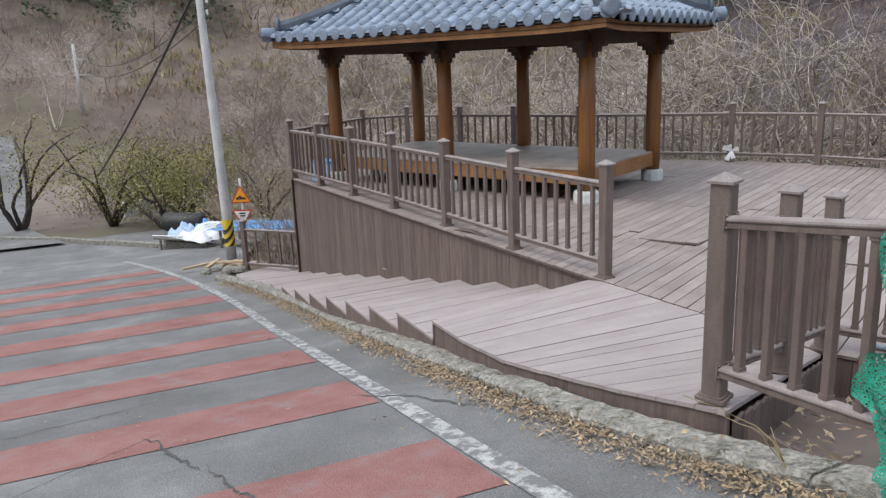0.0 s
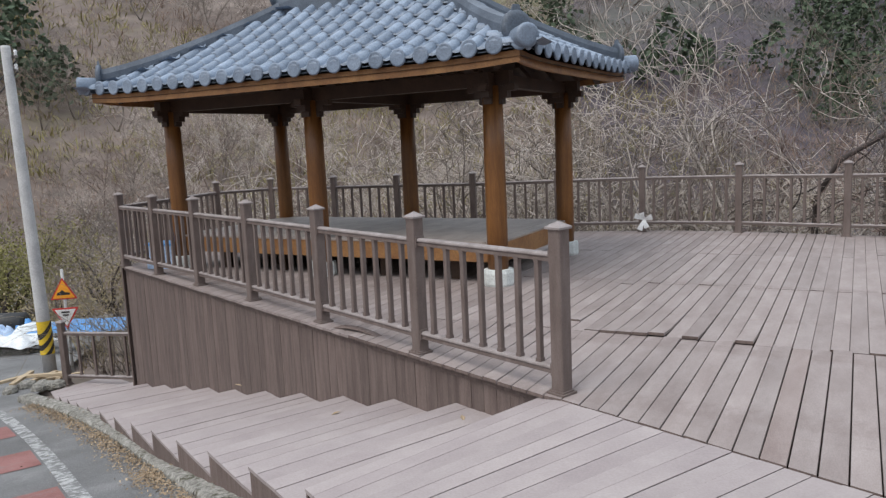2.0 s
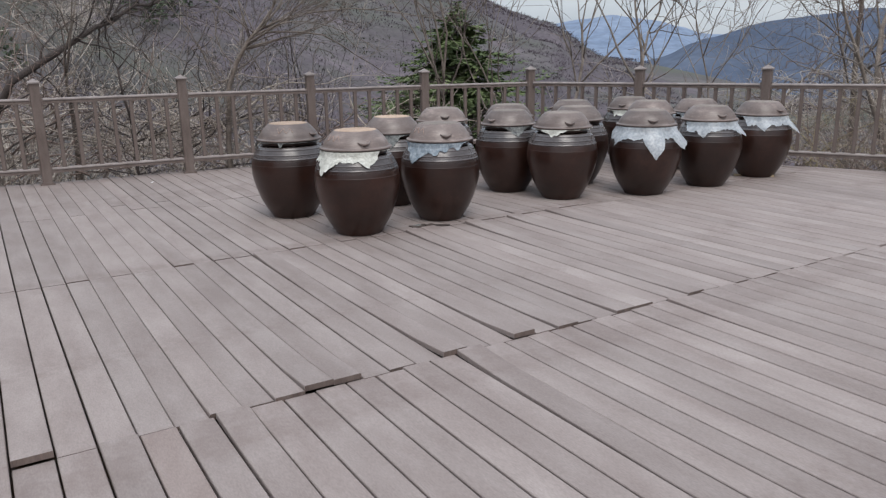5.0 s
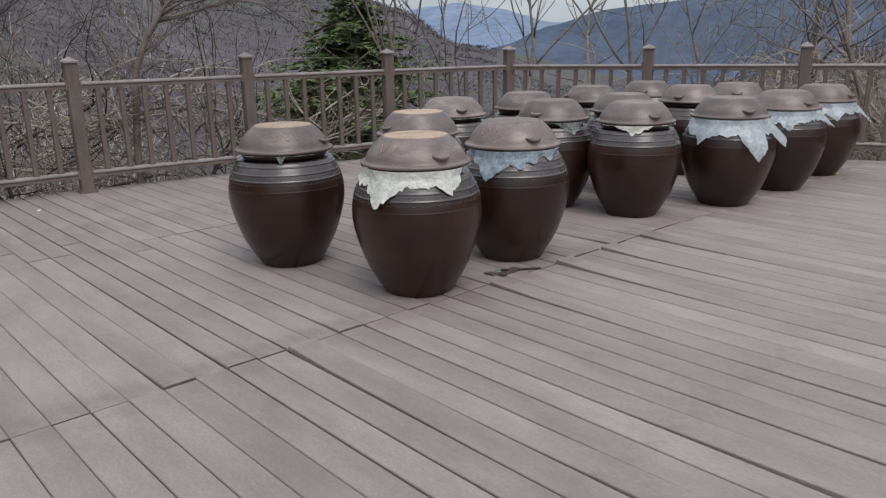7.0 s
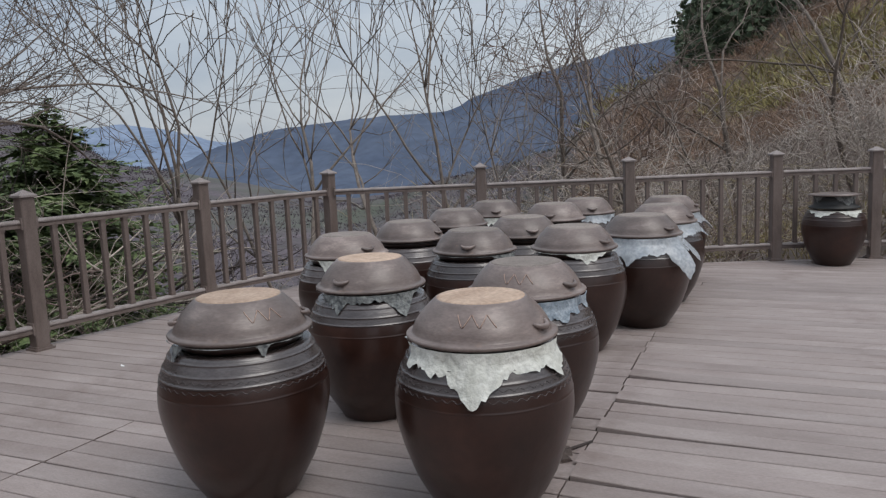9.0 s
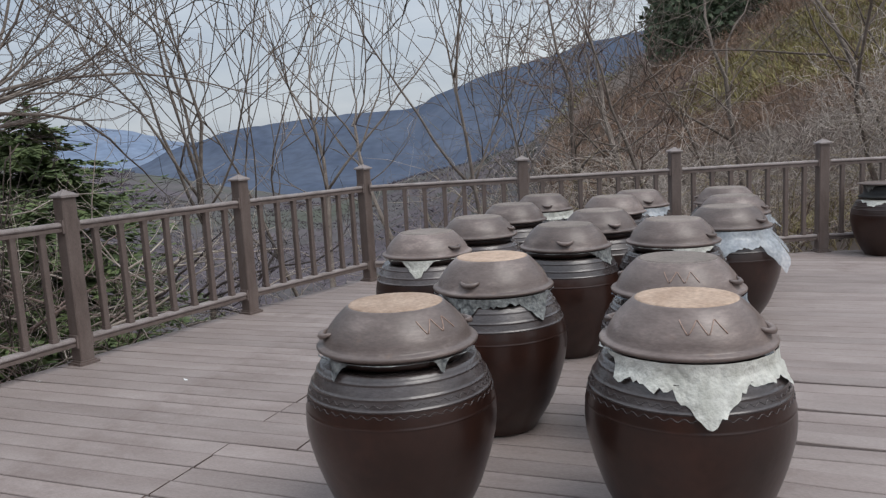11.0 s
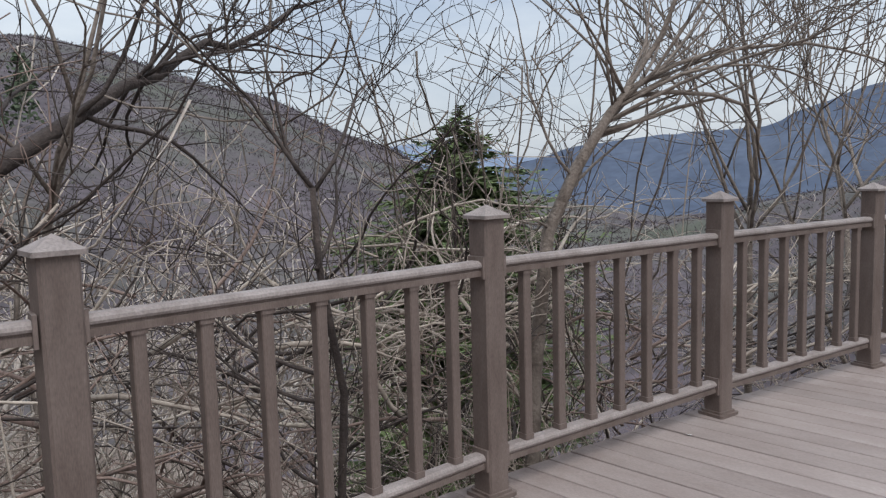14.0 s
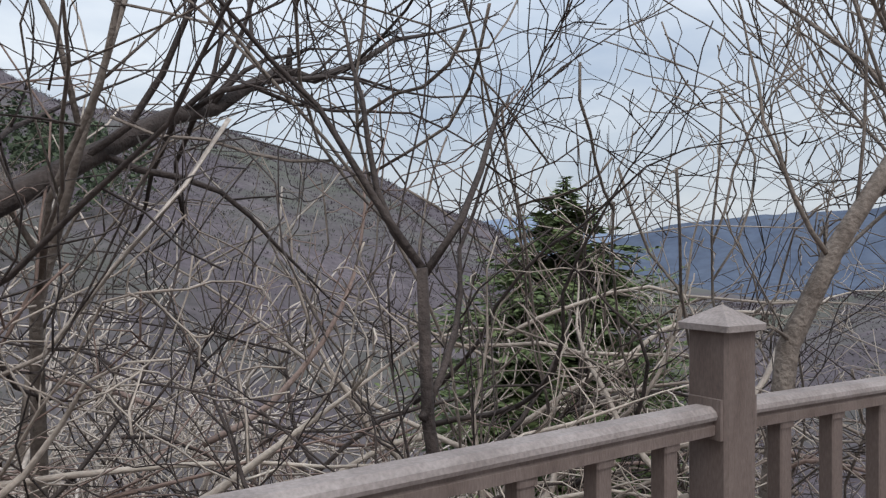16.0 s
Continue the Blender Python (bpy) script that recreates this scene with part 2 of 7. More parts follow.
# ---------------------------------------------------------------- building helpers
class MB:
    """Collects vertices and faces of one mesh."""
    def __init__(self):
        self.v, self.f, self.s = [], [], []

    def add(self, vs, fs, smooth=False):
        o = len(self.v)
        self.v.extend([tuple(p) for p in vs])
        self.f.extend([tuple(i + o for i in f) for f in fs])
        self.s.extend([smooth] * len(fs))
        return self

    def box(self, x, y, z, m=None, taper=1.0, bevel=0.0):
        """A box of full size x, y, z centred on m, with its upright edges cut by bevel."""
        a, b, c = x / 2, y / 2, z / 2
        if bevel:
            k = bevel
            ring = [(-a + k, -b), (a - k, -b), (a, -b + k), (a, b - k), (a - k, b), (-a + k, b), (-a, b - k), (-a, -b + k)]
        else:
            ring = [(-a, -b), (a, -b), (a, b), (-a, b)]
        n = len(ring)
        vs = [Vector((p[0], p[1], -c)) for p in ring] + [Vector((p[0] * taper, p[1] * taper, c)) for p in ring]
        fs = [tuple(range(n - 1, -1, -1)), tuple(range(n, 2 * n))] + [(i, (i + 1) % n, (i + 1) % n + n, i + n) for i in range(n)]
        if m is not None:
            vs = [m @ p for p in vs]
        return self.add(vs, fs)

    def lathe(self, prof, seg=32, m=None, smooth=True, wob=0.0, closed=True):
        vs, fs = [], []
        for r, z in prof:
            for i in range(seg):
                a = 2 * math.pi * i / seg
                vs.append(Vector((r * math.cos(a), r * math.sin(a), z)))
        for j in range(len(prof) - 1):
            for i in range(seg):
                k = (i + 1) % seg
                fs.append((j * seg + i, j * seg + k, (j + 1) * seg + k, (j + 1) * seg + i))
        if m is not None:
            vs = [m @ p for p in vs]
        self.add(vs, fs, smooth)
        if closed:
            o = len(self.v) - len(vs)
            self.f.append(tuple(o + i for i in range(seg - 1, -1, -1)))
            self.f.append(tuple(o + (len(prof) - 1) * seg + i for i in range(seg)))
            self.s.extend([False, False])
        return self

    def tube(self, pts, radii, sides=5, smooth=True):
        """A tube along points, with a radius at each."""
        pts = [Vector(p) for p in pts]
        n = len(pts)
        vs, fs = [], []
        for i, p in enumerate(pts):
            d = pts[min(i + 1, n - 1)] - pts[max(i - 1, 0)]
            if d.length < 1e-9:
                d = Vector((0, 0, 1))
            d.normalize()
            u = d.cross(Vector((0.31, 0.17, 0.93)))
            if u.length < 1e-3:
                u = d.cross(Vector((1, 0, 0)))
            u.normalize()
            w = d.cross(u)
            for k in range(sides):
                a = 2 * math.pi * k / sides
                vs.append(p + (u * math.cos(a) + w * math.sin(a)) * radii[i])
        for i in range(n - 1):
            for k in range(sides):
                q = (k + 1) % sides
                fs.append((i * sides + k, i * sides + q, (i + 1) * sides + q, (i + 1) * sides + k))
        fs.append(tuple(range(sides - 1, -1, -1)))
        fs.append(tuple((n - 1) * sides + k for k in range(sides)))
        return self.add(vs, fs, smooth)

    def sweep(self, ring, m0, m1):
        """A bar with the outline ring (x across, z up) from pose m0 to m1."""
        n = len(ring)
        vs = [m0 @ Vector((a, 0, b)) for a, b in ring] + [m1 @ Vector((a, 0, b)) for a, b in ring]
        fs = [tuple(range(n)), tuple(range(2 * n - 1, n - 1, -1))] + [(i + n, (i + 1) % n + n, (i + 1) % n, i) for i in range(n)]
        return self.add(vs, fs)

    def mesh(self, name, material):
        me = bpy.data.meshes.new(name)
        me.from_pydata(self.v, [], self.f)
        me.polygons.foreach_set("use_smooth", self.s)
        me.materials.append(material)
        me.update()
        return me


def part(name, mb, material, parent=None, label="", m=None):
    """One mesh object, under a thing or a part where parent is given."""
    me = mb if isinstance(mb, bpy.types.Mesh) else mb.mesh(name, material)
    ob = new(name, me)
    if parent is not None:
        ob.parent = parent
    if m is not None:
        ob.matrix_basis = m
    if label:
        ob["label"] = label
    return ob


def thing(name, label, category, group="", m=None, kind=""):
    ob = new(name)
    ob.empty_display_size = 0.1
    if m is not None:
        ob.matrix_basis = m
    return tagged(ob, label, category, group, kind)


def flat(a, b):
    """A pose at a, whose y runs level towards b."""
    return pose(a[0], a[1], a[2] if len(a) > 2 else 0, 0, 0, math.degrees(math.atan2(-(b[0] - a[0]), b[1] - a[1])))


def lerp(a, b, t):
    return tuple(p + (q - p) * t for p, q in zip(a, b))


# ---------------------------------------------------------------- lie of the land
RO, RD, RN = (-2.75, 3.99), (-0.881, 0.474), (0.474, 0.881)


def rs(x, y):
    dx, dy = x - RO[0], y - RO[1]
    return dx * RD[0] + dy * RD[1], dx * RN[0] + dy * RN[1]


def rxy(s, n):
    return RO[0] + s * RD[0] + n * RN[0], RO[1] + s * RD[1] + n * RN[1]


def zroad(s):
    if s < 4.3:
        return -0.26 - 0.204 * s
    if s < 5.3:
        u = s - 4.3
        return -0.26 - 0.204 * 4.3 - 0.204 * u + 0.031 * u * u
    z = -0.26 - 0.204 * 4.3 - 0.204 + 0.031
    if s < 22:
        return z - 0.142 * (s - 5.3)
    z -= 0.142 * 16.7
    return z - 0.02 * min(s - 22, 60)


def kerb_n(s):
    return 0.69 - 0.0143 * (s - 4) ** 2 if s > 4 else (0.68 if s > -1 else 0.68 + 0.05 * (s + 1) ** 2)


def table(rows, a):
    for (a0, v0), (a1, v1) in zip(rows, rows[1:]):
        if a0 <= a <= a1:
            t = (a - a0) / (a1 - a0)
            t = t * t * (3 - 2 * t) * 0.5 + t * 0.5
            return v0 + (v1 - v0) * t
    return rows[-1][1]


RIDGE = [(-180, 6), (-110, 8), (-80, 14), (-60, 17), (-10, 16), (5, 12), (12, 9.3), (17, 9.3), (20, 8.8), (30, 6.0), (40, 2.1), (44, -0.5), (60, -3.5), (70, -2), (75, -0.5), (80, 3), (85, 6), (95, 9.5), (110, 12), (140, 12), (180, 6)]
REACH = [(-180, 80), (-90, 120), (-60, 150), (-10, 190), (20, 320), (45, 320), (65, 200), (80, 90), (110, 80), (180, 80)]
VALLEY = [(-180, 0), (-120, -2.5), (-90, -4.5), (-60, -4.2), (-30, -5), (0, -8), (30, -14), (60, -13), (80, -7), (110, -3), (180, 0)]


START = [(-180, 48), (-62, 46), (-40, 34), (-10, 26), (180, 24)]


def land(x, y):
    s, n = rs(x, y)
    near = zroad(max(-14, s)) - 0.02
    kn = kerb_n(max(-4, min(s, 11))) + 0.15
    if n > kn and s < 60:
        near -= min(0.12, (n - kn) * 0.6) + max(0, n - kn - 1.2) * (0.2 if s < 13 else 0.05)
    dx, dy = x + 2, y - 10
    r, az = math.hypot(dx, dy), math.degrees(math.atan2(dx, dy))
    R, zv = table(REACH, az), table(VALLEY, az)
    top = 1.4 + R * math.tan(radians(table(RIDGE, az)))
    r0 = table(START, az)
    u = max(0, min(1, (r - r0) / (R - r0)))
    far = zv + (top - zv) * (0.75 * u + 0.25 * u * u * (3 - 2 * u))
    if r > R:
        far = top - (r - R) * 0.1
    bump = noise.noise((x * 0.03, y * 0.03, 0)) * 4.0 * u + noise.noise((x * 0.11, y * 0.11, 3)) * (0.25 + 0.8 * u)
    far += bump * (0.4 if u > 0.8 else 1)
    k = max(0, min(1, (r - 13) / 16))
    if s > 8 and -9 < n < 2.5:
        k = max(0, min(1, (r - 26) / 14))
    k = k * k * (3 - 2 * k)
    return near * (1 - k) + far * k


def build_ground():
    mb = MB()
    rings = [0.0] + [1.2 * i for i in range(1, 26)] + [30 * 1.058 ** i for i in range(1, 60)]
    seg = 240
    vs, fs = [], []
    for r in rings:
        for i in range(seg):
            a = 2 * math.pi * i / seg
            x, y = -2 + r * math.sin(a), 10 + r * math.cos(a)
            vs.append((x, y, land(x, y)))
    for j in range(len(rings) - 1):
        for i in range(seg):
            k = (i + 1) % seg
            fs.append((j * seg + k, j * seg + i, (j + 1) * seg + i, (j + 1) * seg + k))
    mb.add(vs, fs, True)
    ob = part("ground", mb, M_SOIL)
    ob.data.materials.append(M_HILL)
    for p in ob.data.polygons:
        c = p.center
        dx, dy = c.x + 2, c.y - 10
        r, az = math.hypot(dx, dy), math.degrees(math.atan2(dx, dy))
        if r > 38 and -20 + 5 * noise.noise((r * 0.05, 1, 0)) < az < 77:
            p.material_index = 1
    tagged(ob, "dry grassy and leaf-littered valley slope", "ground", kind="structure")


def strip(mb, s0, s1, f0, f1, step=0.5, lift=0.0, cross=6):
    n = max(1, int(round((s1 - s0) / step)))
    vs, fs = [], []
    for i in range(n + 1):
        s = s0 + (s1 - s0) * i / n
        for j in range(cross + 1):
            q = f0(s) + (f1(s) - f0(s)) * j / cross
            x, y = rxy(s, q)
            vs.append((x, y, zroad(s) + lift))
    c = cross + 1
    for i in range(n):
        for j in range(cross):
            fs.append((i * c + j, i * c + j + 1, (i + 1) * c + j + 1, (i + 1) * c + j))
    mb.add([v for v in vs], fs, True)
    return mb


def line_n(s):
    return 0.05 - (0.0075 * (s - 3) ** 2 if s > 3 else 0)


def build_road():
    right = lambda s: kerb_n(s) + 0.04 if s < 11 else 0.03 + (s - 11) * 0.25
    left = lambda s: -5.2 - max(0, s - 14) * 0.28
    road = part("road", strip(MB(), -14, 26, left, right, 0.5, 0.02), M_ASPHALT)
    tagged(road, "worn grey asphalt road sloping downhill", "road", kind="structure")
    far = MB()
    pts = [(25, -5.0, 5.5), (28, -6.0, 5), (31, -6.7, 4.8), (34, -7, 4.6), (37, -7.2, 4.5), (40, -7.4, 4.4), (43, -7.6, 4.3), (46, -7.8, 4.2), (50, -8.4, 4.2), (54, -9, 4.2)]
    vs, fs = [], []
    for s, n, w in pts:
        for q in (n - w * 0.22, n + w * 0.22):
            x, y = rxy(s, q)
            vs.append((x, y, land(x, y) + 0.15))
    for i in range(len(pts) - 1):
        fs.append((2 * i, 2 * i + 1, 2 * i + 3, 2 * i + 2))
    far.add(vs, fs)
    tagged(part("road", far, M_ASPHALT), "far stretch of the same asphalt road", "road", kind="structure")
    for k in range(-3, 8):
        c = 0.45 + 2.04 * k
        mb = strip(MB(), c - 0.46, c + 0.46, lambda s: -4.35 - max(0, s - 10) * 0.05, lambda s: line_n(s) - 0.1, 0.23, 0.026, 8)
        part("stripe", mb, M_RED, road)
    part("edge_line", strip(MB(), -10, 19, lambda s: line_n(s) - 0.075, lambda s: line_n(s) + 0.075, 0.4, 0.027, 1), M_WHITE, road)
    part("edge_line", strip(MB(), -10, 21, lambda s: -4.62 - max(0, s - 12) * 0.1, lambda s: -4.48 - max(0, s - 12) * 0.1, 0.4, 0.027, 1), M_WHITE, road)


def build_kerb():
    s = -7.0
    ob = thing("kerb", "mossy grey concrete kerb edging the road", "kerb", kind="structure")
    rnd = random.Random(4)
    while s < 11.2:
        e = min(s + 2.0, 11.3)
        mb = MB()
        n = 24
        vs, fs = [], []
        for i in range(n + 1):
            q = s + (e - 0.006 - s) * i / n
            k = kerb_n(q)
            t = 0.13 + 0.008 * rnd.uniform(-1, 1)
            for dn, dz in ((0, -0.25), (0, t - 0.03 - max(0, rnd.gauss(0, 0.012))), (0.022 + max(0, rnd.gauss(0, 0.01)), t - 0.003), (0.2, t + 0.004), (0.22, t - 0.02), (0.22, -0.3)):
                x, y = rxy(q, k + dn + 0.006 * rnd.uniform(-1, 1))
                vs.append((x, y, zroad(q) + dz))
        for i in range(n):
            for j in range(5):
                fs.append((i * 6 + j, i * 6 + j + 1, i * 6 + j + 7, i * 6 + j + 6))
        fs += [(0, 1, 2, 3, 4, 5), tuple(n * 6 + j for j in range(5, -1, -1))]
        mb.add(vs, fs)
        part("kerb_stone", mb, M_KERB, ob)
        s = e


build_ground()
build_road()
build_kerb()


# ---------------------------------------------------------------- deck
NORTH = [(-12.1, 13.45), (-11.5, 14.4), (-10.06, 14.66), (-8.7, 14.9), (-7.1, 15.05), (-5.6, 15.55), (-4.14, 15.99), (-2.5, 16.09), (-0.84, 15.82), (0.78, 15.75), (2.39, 15.53), (3.985, 15.25), (5.545, 14.84), (6.207, 13.32), (6.847, 11.84), (7.549, 10.365), (7.874, 9.37), (8.2, 7.9), (8.3, 6.2)]
FRONT = [(-2.48, 7.06), (-3.962, 7.628), (-5.502, 8.273), (-7.048, 8.912), (-8.533, 9.491), (-9.9, 9.98), (-11.232, 10.448)]
GATE, RPOST = (-0.31, 3.99, 0.42), (-0.222, 6.16, 0.0)
W0, W1 = (-2.5, 6.93), (-11.35, 10.45)


def deck_ends(x):
    """South and north edge of the deck at x."""
    if x < -2.5:
        lo = W0[1] + (x - W0[0]) * (W1[1] - W0[1]) / (W1[0] - W0[0])
    elif x < -0.2:
        lo = 6.95 + (x + 2.5) * (6.07 - 6.95) / 2.3
    else:
        lo = 6.07
    hi = lo
    for (x0, y0), (x1, y1) in zip(NORTH, NORTH[1:]):
        if x0 <= x <= x1:
            hi = y0 + (y1 - y0) * (x - x0) / (x1 - x0) + (0.14 if x < 5.54 else 0.3)
    if x < -11.25:
        lo = max(lo, 10.5 + (-11.25 - x) * 3.4)
    return lo, hi


def plank_mesh(w, y0a, y0b, y1a, y1b, lift0, lift1, thick=0.026):
    """A board along y; its ends are cut on the slant and may have sprung up."""
    mb = MB()
    vs, fs = [], []
    h, k = w / 2, 0.003
    for t in (0.0, 0.12, 0.5, 0.88, 1.0):
        z = lift0 * max(0, 1 - t / 0.3) ** 1.6 + lift1 * max(0, 1 - (1 - t) / 0.3) ** 1.6
        ya, yb = y0a + (y1a - y0a) * t, y0b + (y1b - y0b) * t
        vs += [(-h, ya, z - thick), (-h, ya, z - k), (-h + k, ya, z), (h - k, yb, z), (h, yb, z - k), (h, yb, z - thick)]
    for i in range(4):
        for j in range(5):
            fs.append((i * 6 + j, i * 6 + j + 1, i * 6 + j + 7, i * 6 + j + 6))
    fs += [(5, 4, 3, 2, 1, 0), tuple(24 + j for j in range(6))]
    return mb.add(vs, fs)


# boards whose ends have sprung up: place along the joint and height
SPRUNG = [(-2.85, 0.022), (-2.7, 0.026), (-2.55, 0.028), (-2.4, 0.034), (-2.25, 0.04), (-1.99, 0.035), (-1.48, 0.036), (-0.37, 0.036), (-0.22, 0.03), (0.44, 0.032), (0.83, 0.03)]


def build_deck():
    rnd = random.Random(11)
    # added solid slab under the boards, dark so the gaps read as shaded
    fr = MB()
    xs = [-12.0 + 0.25 * i for i in range(82)]
    vs, fs = [], []
    for x in xs:
        lo, hi = deck_ends(min(x, 8.28))
        for y, z in ((lo + 0.2, -0.07), (hi - 0.06, -0.07), (hi - 0.06, -0.2), (lo + 0.2, -0.2)):
            vs.append((x, y, z))
    for i in range(len(xs) - 1):
        for j in range(4):
            fs.append((i * 4 + j, i * 4 + (j + 1) % 4, i * 4 + 4 + (j + 1) % 4, i * 4 + 4 + j))
    fr.add(vs, fs)
    deck = part("floor", fr, M_BEAM)
    tagged(deck, "weathered grey-brown composite board deck with sprung ends", "deck", kind="structure")
    rest = MB()
    pitch, w = 0.1457, 0.1373
    i0 = int((-12.05 + 1.13) / pitch) - 1
    for i in range(i0, i0 + 144):
        xc = -1.13 + pitch * (i + 0.5)
        if xc + w / 2 > 8.25 or xc - w / 2 < -12.05:
            continue
        la, ha = deck_ends(xc - w / 2)
        lb, hb = deck_ends(xc + w / 2)
        if min(ha - la, hb - lb) < 0.1:
            continue
        seams = []
        for base in (8.75, 11.185, 13.57):
            off = 0.0 if rnd.random() < (0.95 if abs(xc - 1) < 2.2 and base == 11.185 else 0.8) else rnd.uniform(-0.45, 0.45)
            if base == 8.75 and xc > -1.7:
                off = 0.0
            q = base + off + rnd.uniform(-0.012, 0.012)
            if max(la, lb) + 0.3 < q < min(ha, hb) - 0.3:
                seams.append(q)
        cuts = [(la, lb)] + [(q, q) for q in seams] + [(ha, hb)]
        for (a0, b0), (a1, b1) in zip(cuts, cuts[1:]):
            l0 = rnd.uniform(0, 0.006)
            l1 = rnd.uniform(0, 0.006)
            if abs(a0 - 8.75) < 0.5 and -4 < xc < 2.2:
                for px, lift in SPRUNG:
                    if abs(xc - px) < pitch / 2:
                        l0 = lift
                if rnd.random() < 0.15:
                    l0 = max(l0, rnd.uniform(0.01, 0.02))
            if abs(a1 - 8.75) < 0.5 and -4 < xc < 2.2 and rnd.random() < 0.2:
                l1 = rnd.uniform(0.01, 0.03)
            if abs(a0 - 11.17) < 0.5 and rnd.random() < (0.45 if -1.6 < xc < 3.2 else 0.16):
                l0 = rnd.uniform(0.006, 0.014)
            if abs(a1 - 11.185) < 0.03 and any(abs(xc - px) < pitch / 2 for px in (0.25, 1.5, 1.65, 2.1, 2.55, 2.95)):
                l1 = 0.024
            g = 0.003
            mb = plank_mesh(w * (0.975 if a0 > 8.2 and -1.13 < xc < 1.5 else 1.0) + rnd.uniform(-0.002, 0.0015), a0 + g, b0 + g, a1 - g, b1 - g, l0, l1)
            # past the first joint the boards lie a little closer
            q = max(0.0, xc + 1.13)
            xs = xc - (0.0254 * min(2.6, q) + 0.035 * min(1.0, q / 0.95) if a0 > 8.2 else 0.0)
            if -4.9 < xc < 3.6:
                red = abs(xc + 1.04) < pitch / 2 and a1 < 9.5
                ob = part("plank", mb, M_DECKRED if red else M_DECK, deck, "reddish unfaded board" if red else "", m=pose(xs, 0, 0))
                # the sawn ends show the board's dark hollow core
                ob.data.materials.append(M_SKIRT)
                for p in ob.data.polygons[-2:]:
                    p.material_index = 1
            else:
                rest.add([(p[0] + xs, p[1], p[2]) for p in mb.v], mb.f)
    tagged(part("planks", rest, M_DECK_REST, deck), kind="stuff")
    # edge boards round the outer rim
    rim = thing("deck_skirt", "dark brown vertical boards under the deck edge", "wall", kind="structure")
    loop = NORTH
    for a, b in zip(loop, loop[1:]):
        L = math.dist(a, b)
        m = flat((a[0], a[1], 0), (b[0], b[1], 0))
        side = -0.12
        part("edge_board", MB().box(0.03, L, 0.24, pose(side, L / 2, -0.15)), M_SKIRT, rim, m=m)


def build_front_wall():
    """The boarded wall beside the steps."""
    wall = thing("wall_front", "tall skirt of vertical dark brown composite boards beside the steps", "wall", kind="structure")
    L = math.dist(W0, W1)
    ux, uy = (W1[0] - W0[0]) / L, (W1[1] - W0[1]) / L
    rnd = random.Random(5)
    q = 0.05
    m = flat((W0[0], W0[1], 0), (W1[0], W1[1], 0))
    i = 0
    while q < L - 0.05:
        depth = min(2.6, 0.32 + q * 0.27)
        z1 = -0.034
        mb = MB().box(0.022, 0.142, depth, pose(0.07 + rnd.uniform(-0.002, 0.002), q + 0.071, z1 - depth / 2))
        part("board", mb, M_SKIRT, wall, m=m)
        q += 0.1455
    part("top_trim", MB().box(0.02, L, 0.05, pose(0.055, L / 2, -0.052)), M_SKIRT, wall, m=m)
    # return at the far end
    m2 = flat((W1[0], W1[1], 0), (-12.1, 13.45, 0))
    for k in range(20):
        part("board", MB().box(0.022, 0.142, 3.0, pose(0.0, 0.08 + k * 0.1455, -1.54)), M_SKIRT, wall, m=m2)


# ---------------------------------------------------------------- landing and steps
STEPS = 11
RISE = 0.178


def nose(k):
    """Ends of the nosing of step k: on the kerb side and on the wall side."""
    z = -0.137 - RISE * k
    return (-3.42 - 0.8 * k, 5.37 + 0.391 * k, z), (-2.62 - 0.805 * k, 7.2 + 0.335 * k, z)


def ruled(name, a0, a1, b0, b1, material, parent, thick=0.026, inset=0.004, n=4):
    """A board between two edges a0-a1 and b0-b1."""
    vs, fs = [], []
    for i in range(n + 1):
        t = i / n
        p, q = Vector(lerp(a0, a1, t)), Vector(lerp(b0, b1, t))
        w = (q - p).normalized() * inset
        p, q = p + w, q - w
        vs += [p, q, q - Vector((0, 0, thick)), p - Vector((0, 0, thick))]
    for i in range(n):
        for j in range(4):
            fs.append((i * 4 + j, i * 4 + 4 + j, i * 4 + 4 + (j + 1) % 4, i * 4 + (j + 1) % 4))
    fs += [(0, 1, 2, 3), tuple(n * 4 + j for j in (3, 2, 1, 0))]
    return part(name, MB().add(vs, fs), material, parent)


def board_row(parent, a, b, top_a, top_b, depth, off=0.0):
    """Vertical boards from a to b under an edge whose height goes from top_a to top_b."""
    L = math.dist(a, b)
    m = flat((a[0], a[1], 0), (b[0], b[1], 0))
    n = int(L / 0.1455)
    for k in range(n):
        t = (k + 0.5) / n
        part("board", MB().box(0.022, L / n - 0.004, depth, pose(off, L * t, top_a + (top_b - top_a) * t - 0.032 - depth / 2)), M_SKIRT, parent, m=m)


def build_side_walls():
    w = thing("wall_side", "dark brown vertical boards below the gate side of the deck", "wall", kind="structure")
    board_row(w, (-0.17, 3.9), (-0.17, 6.0), 0.4, 0.0, 1.0)
    board_row(w, (-0.15, 6.1), (3.6, 6.1), 0.0, 0.0, 1.1)
    board_row(w, (-0.1, 3.93), (2.0, 2.6), 0.36, 0.66, 0.75)


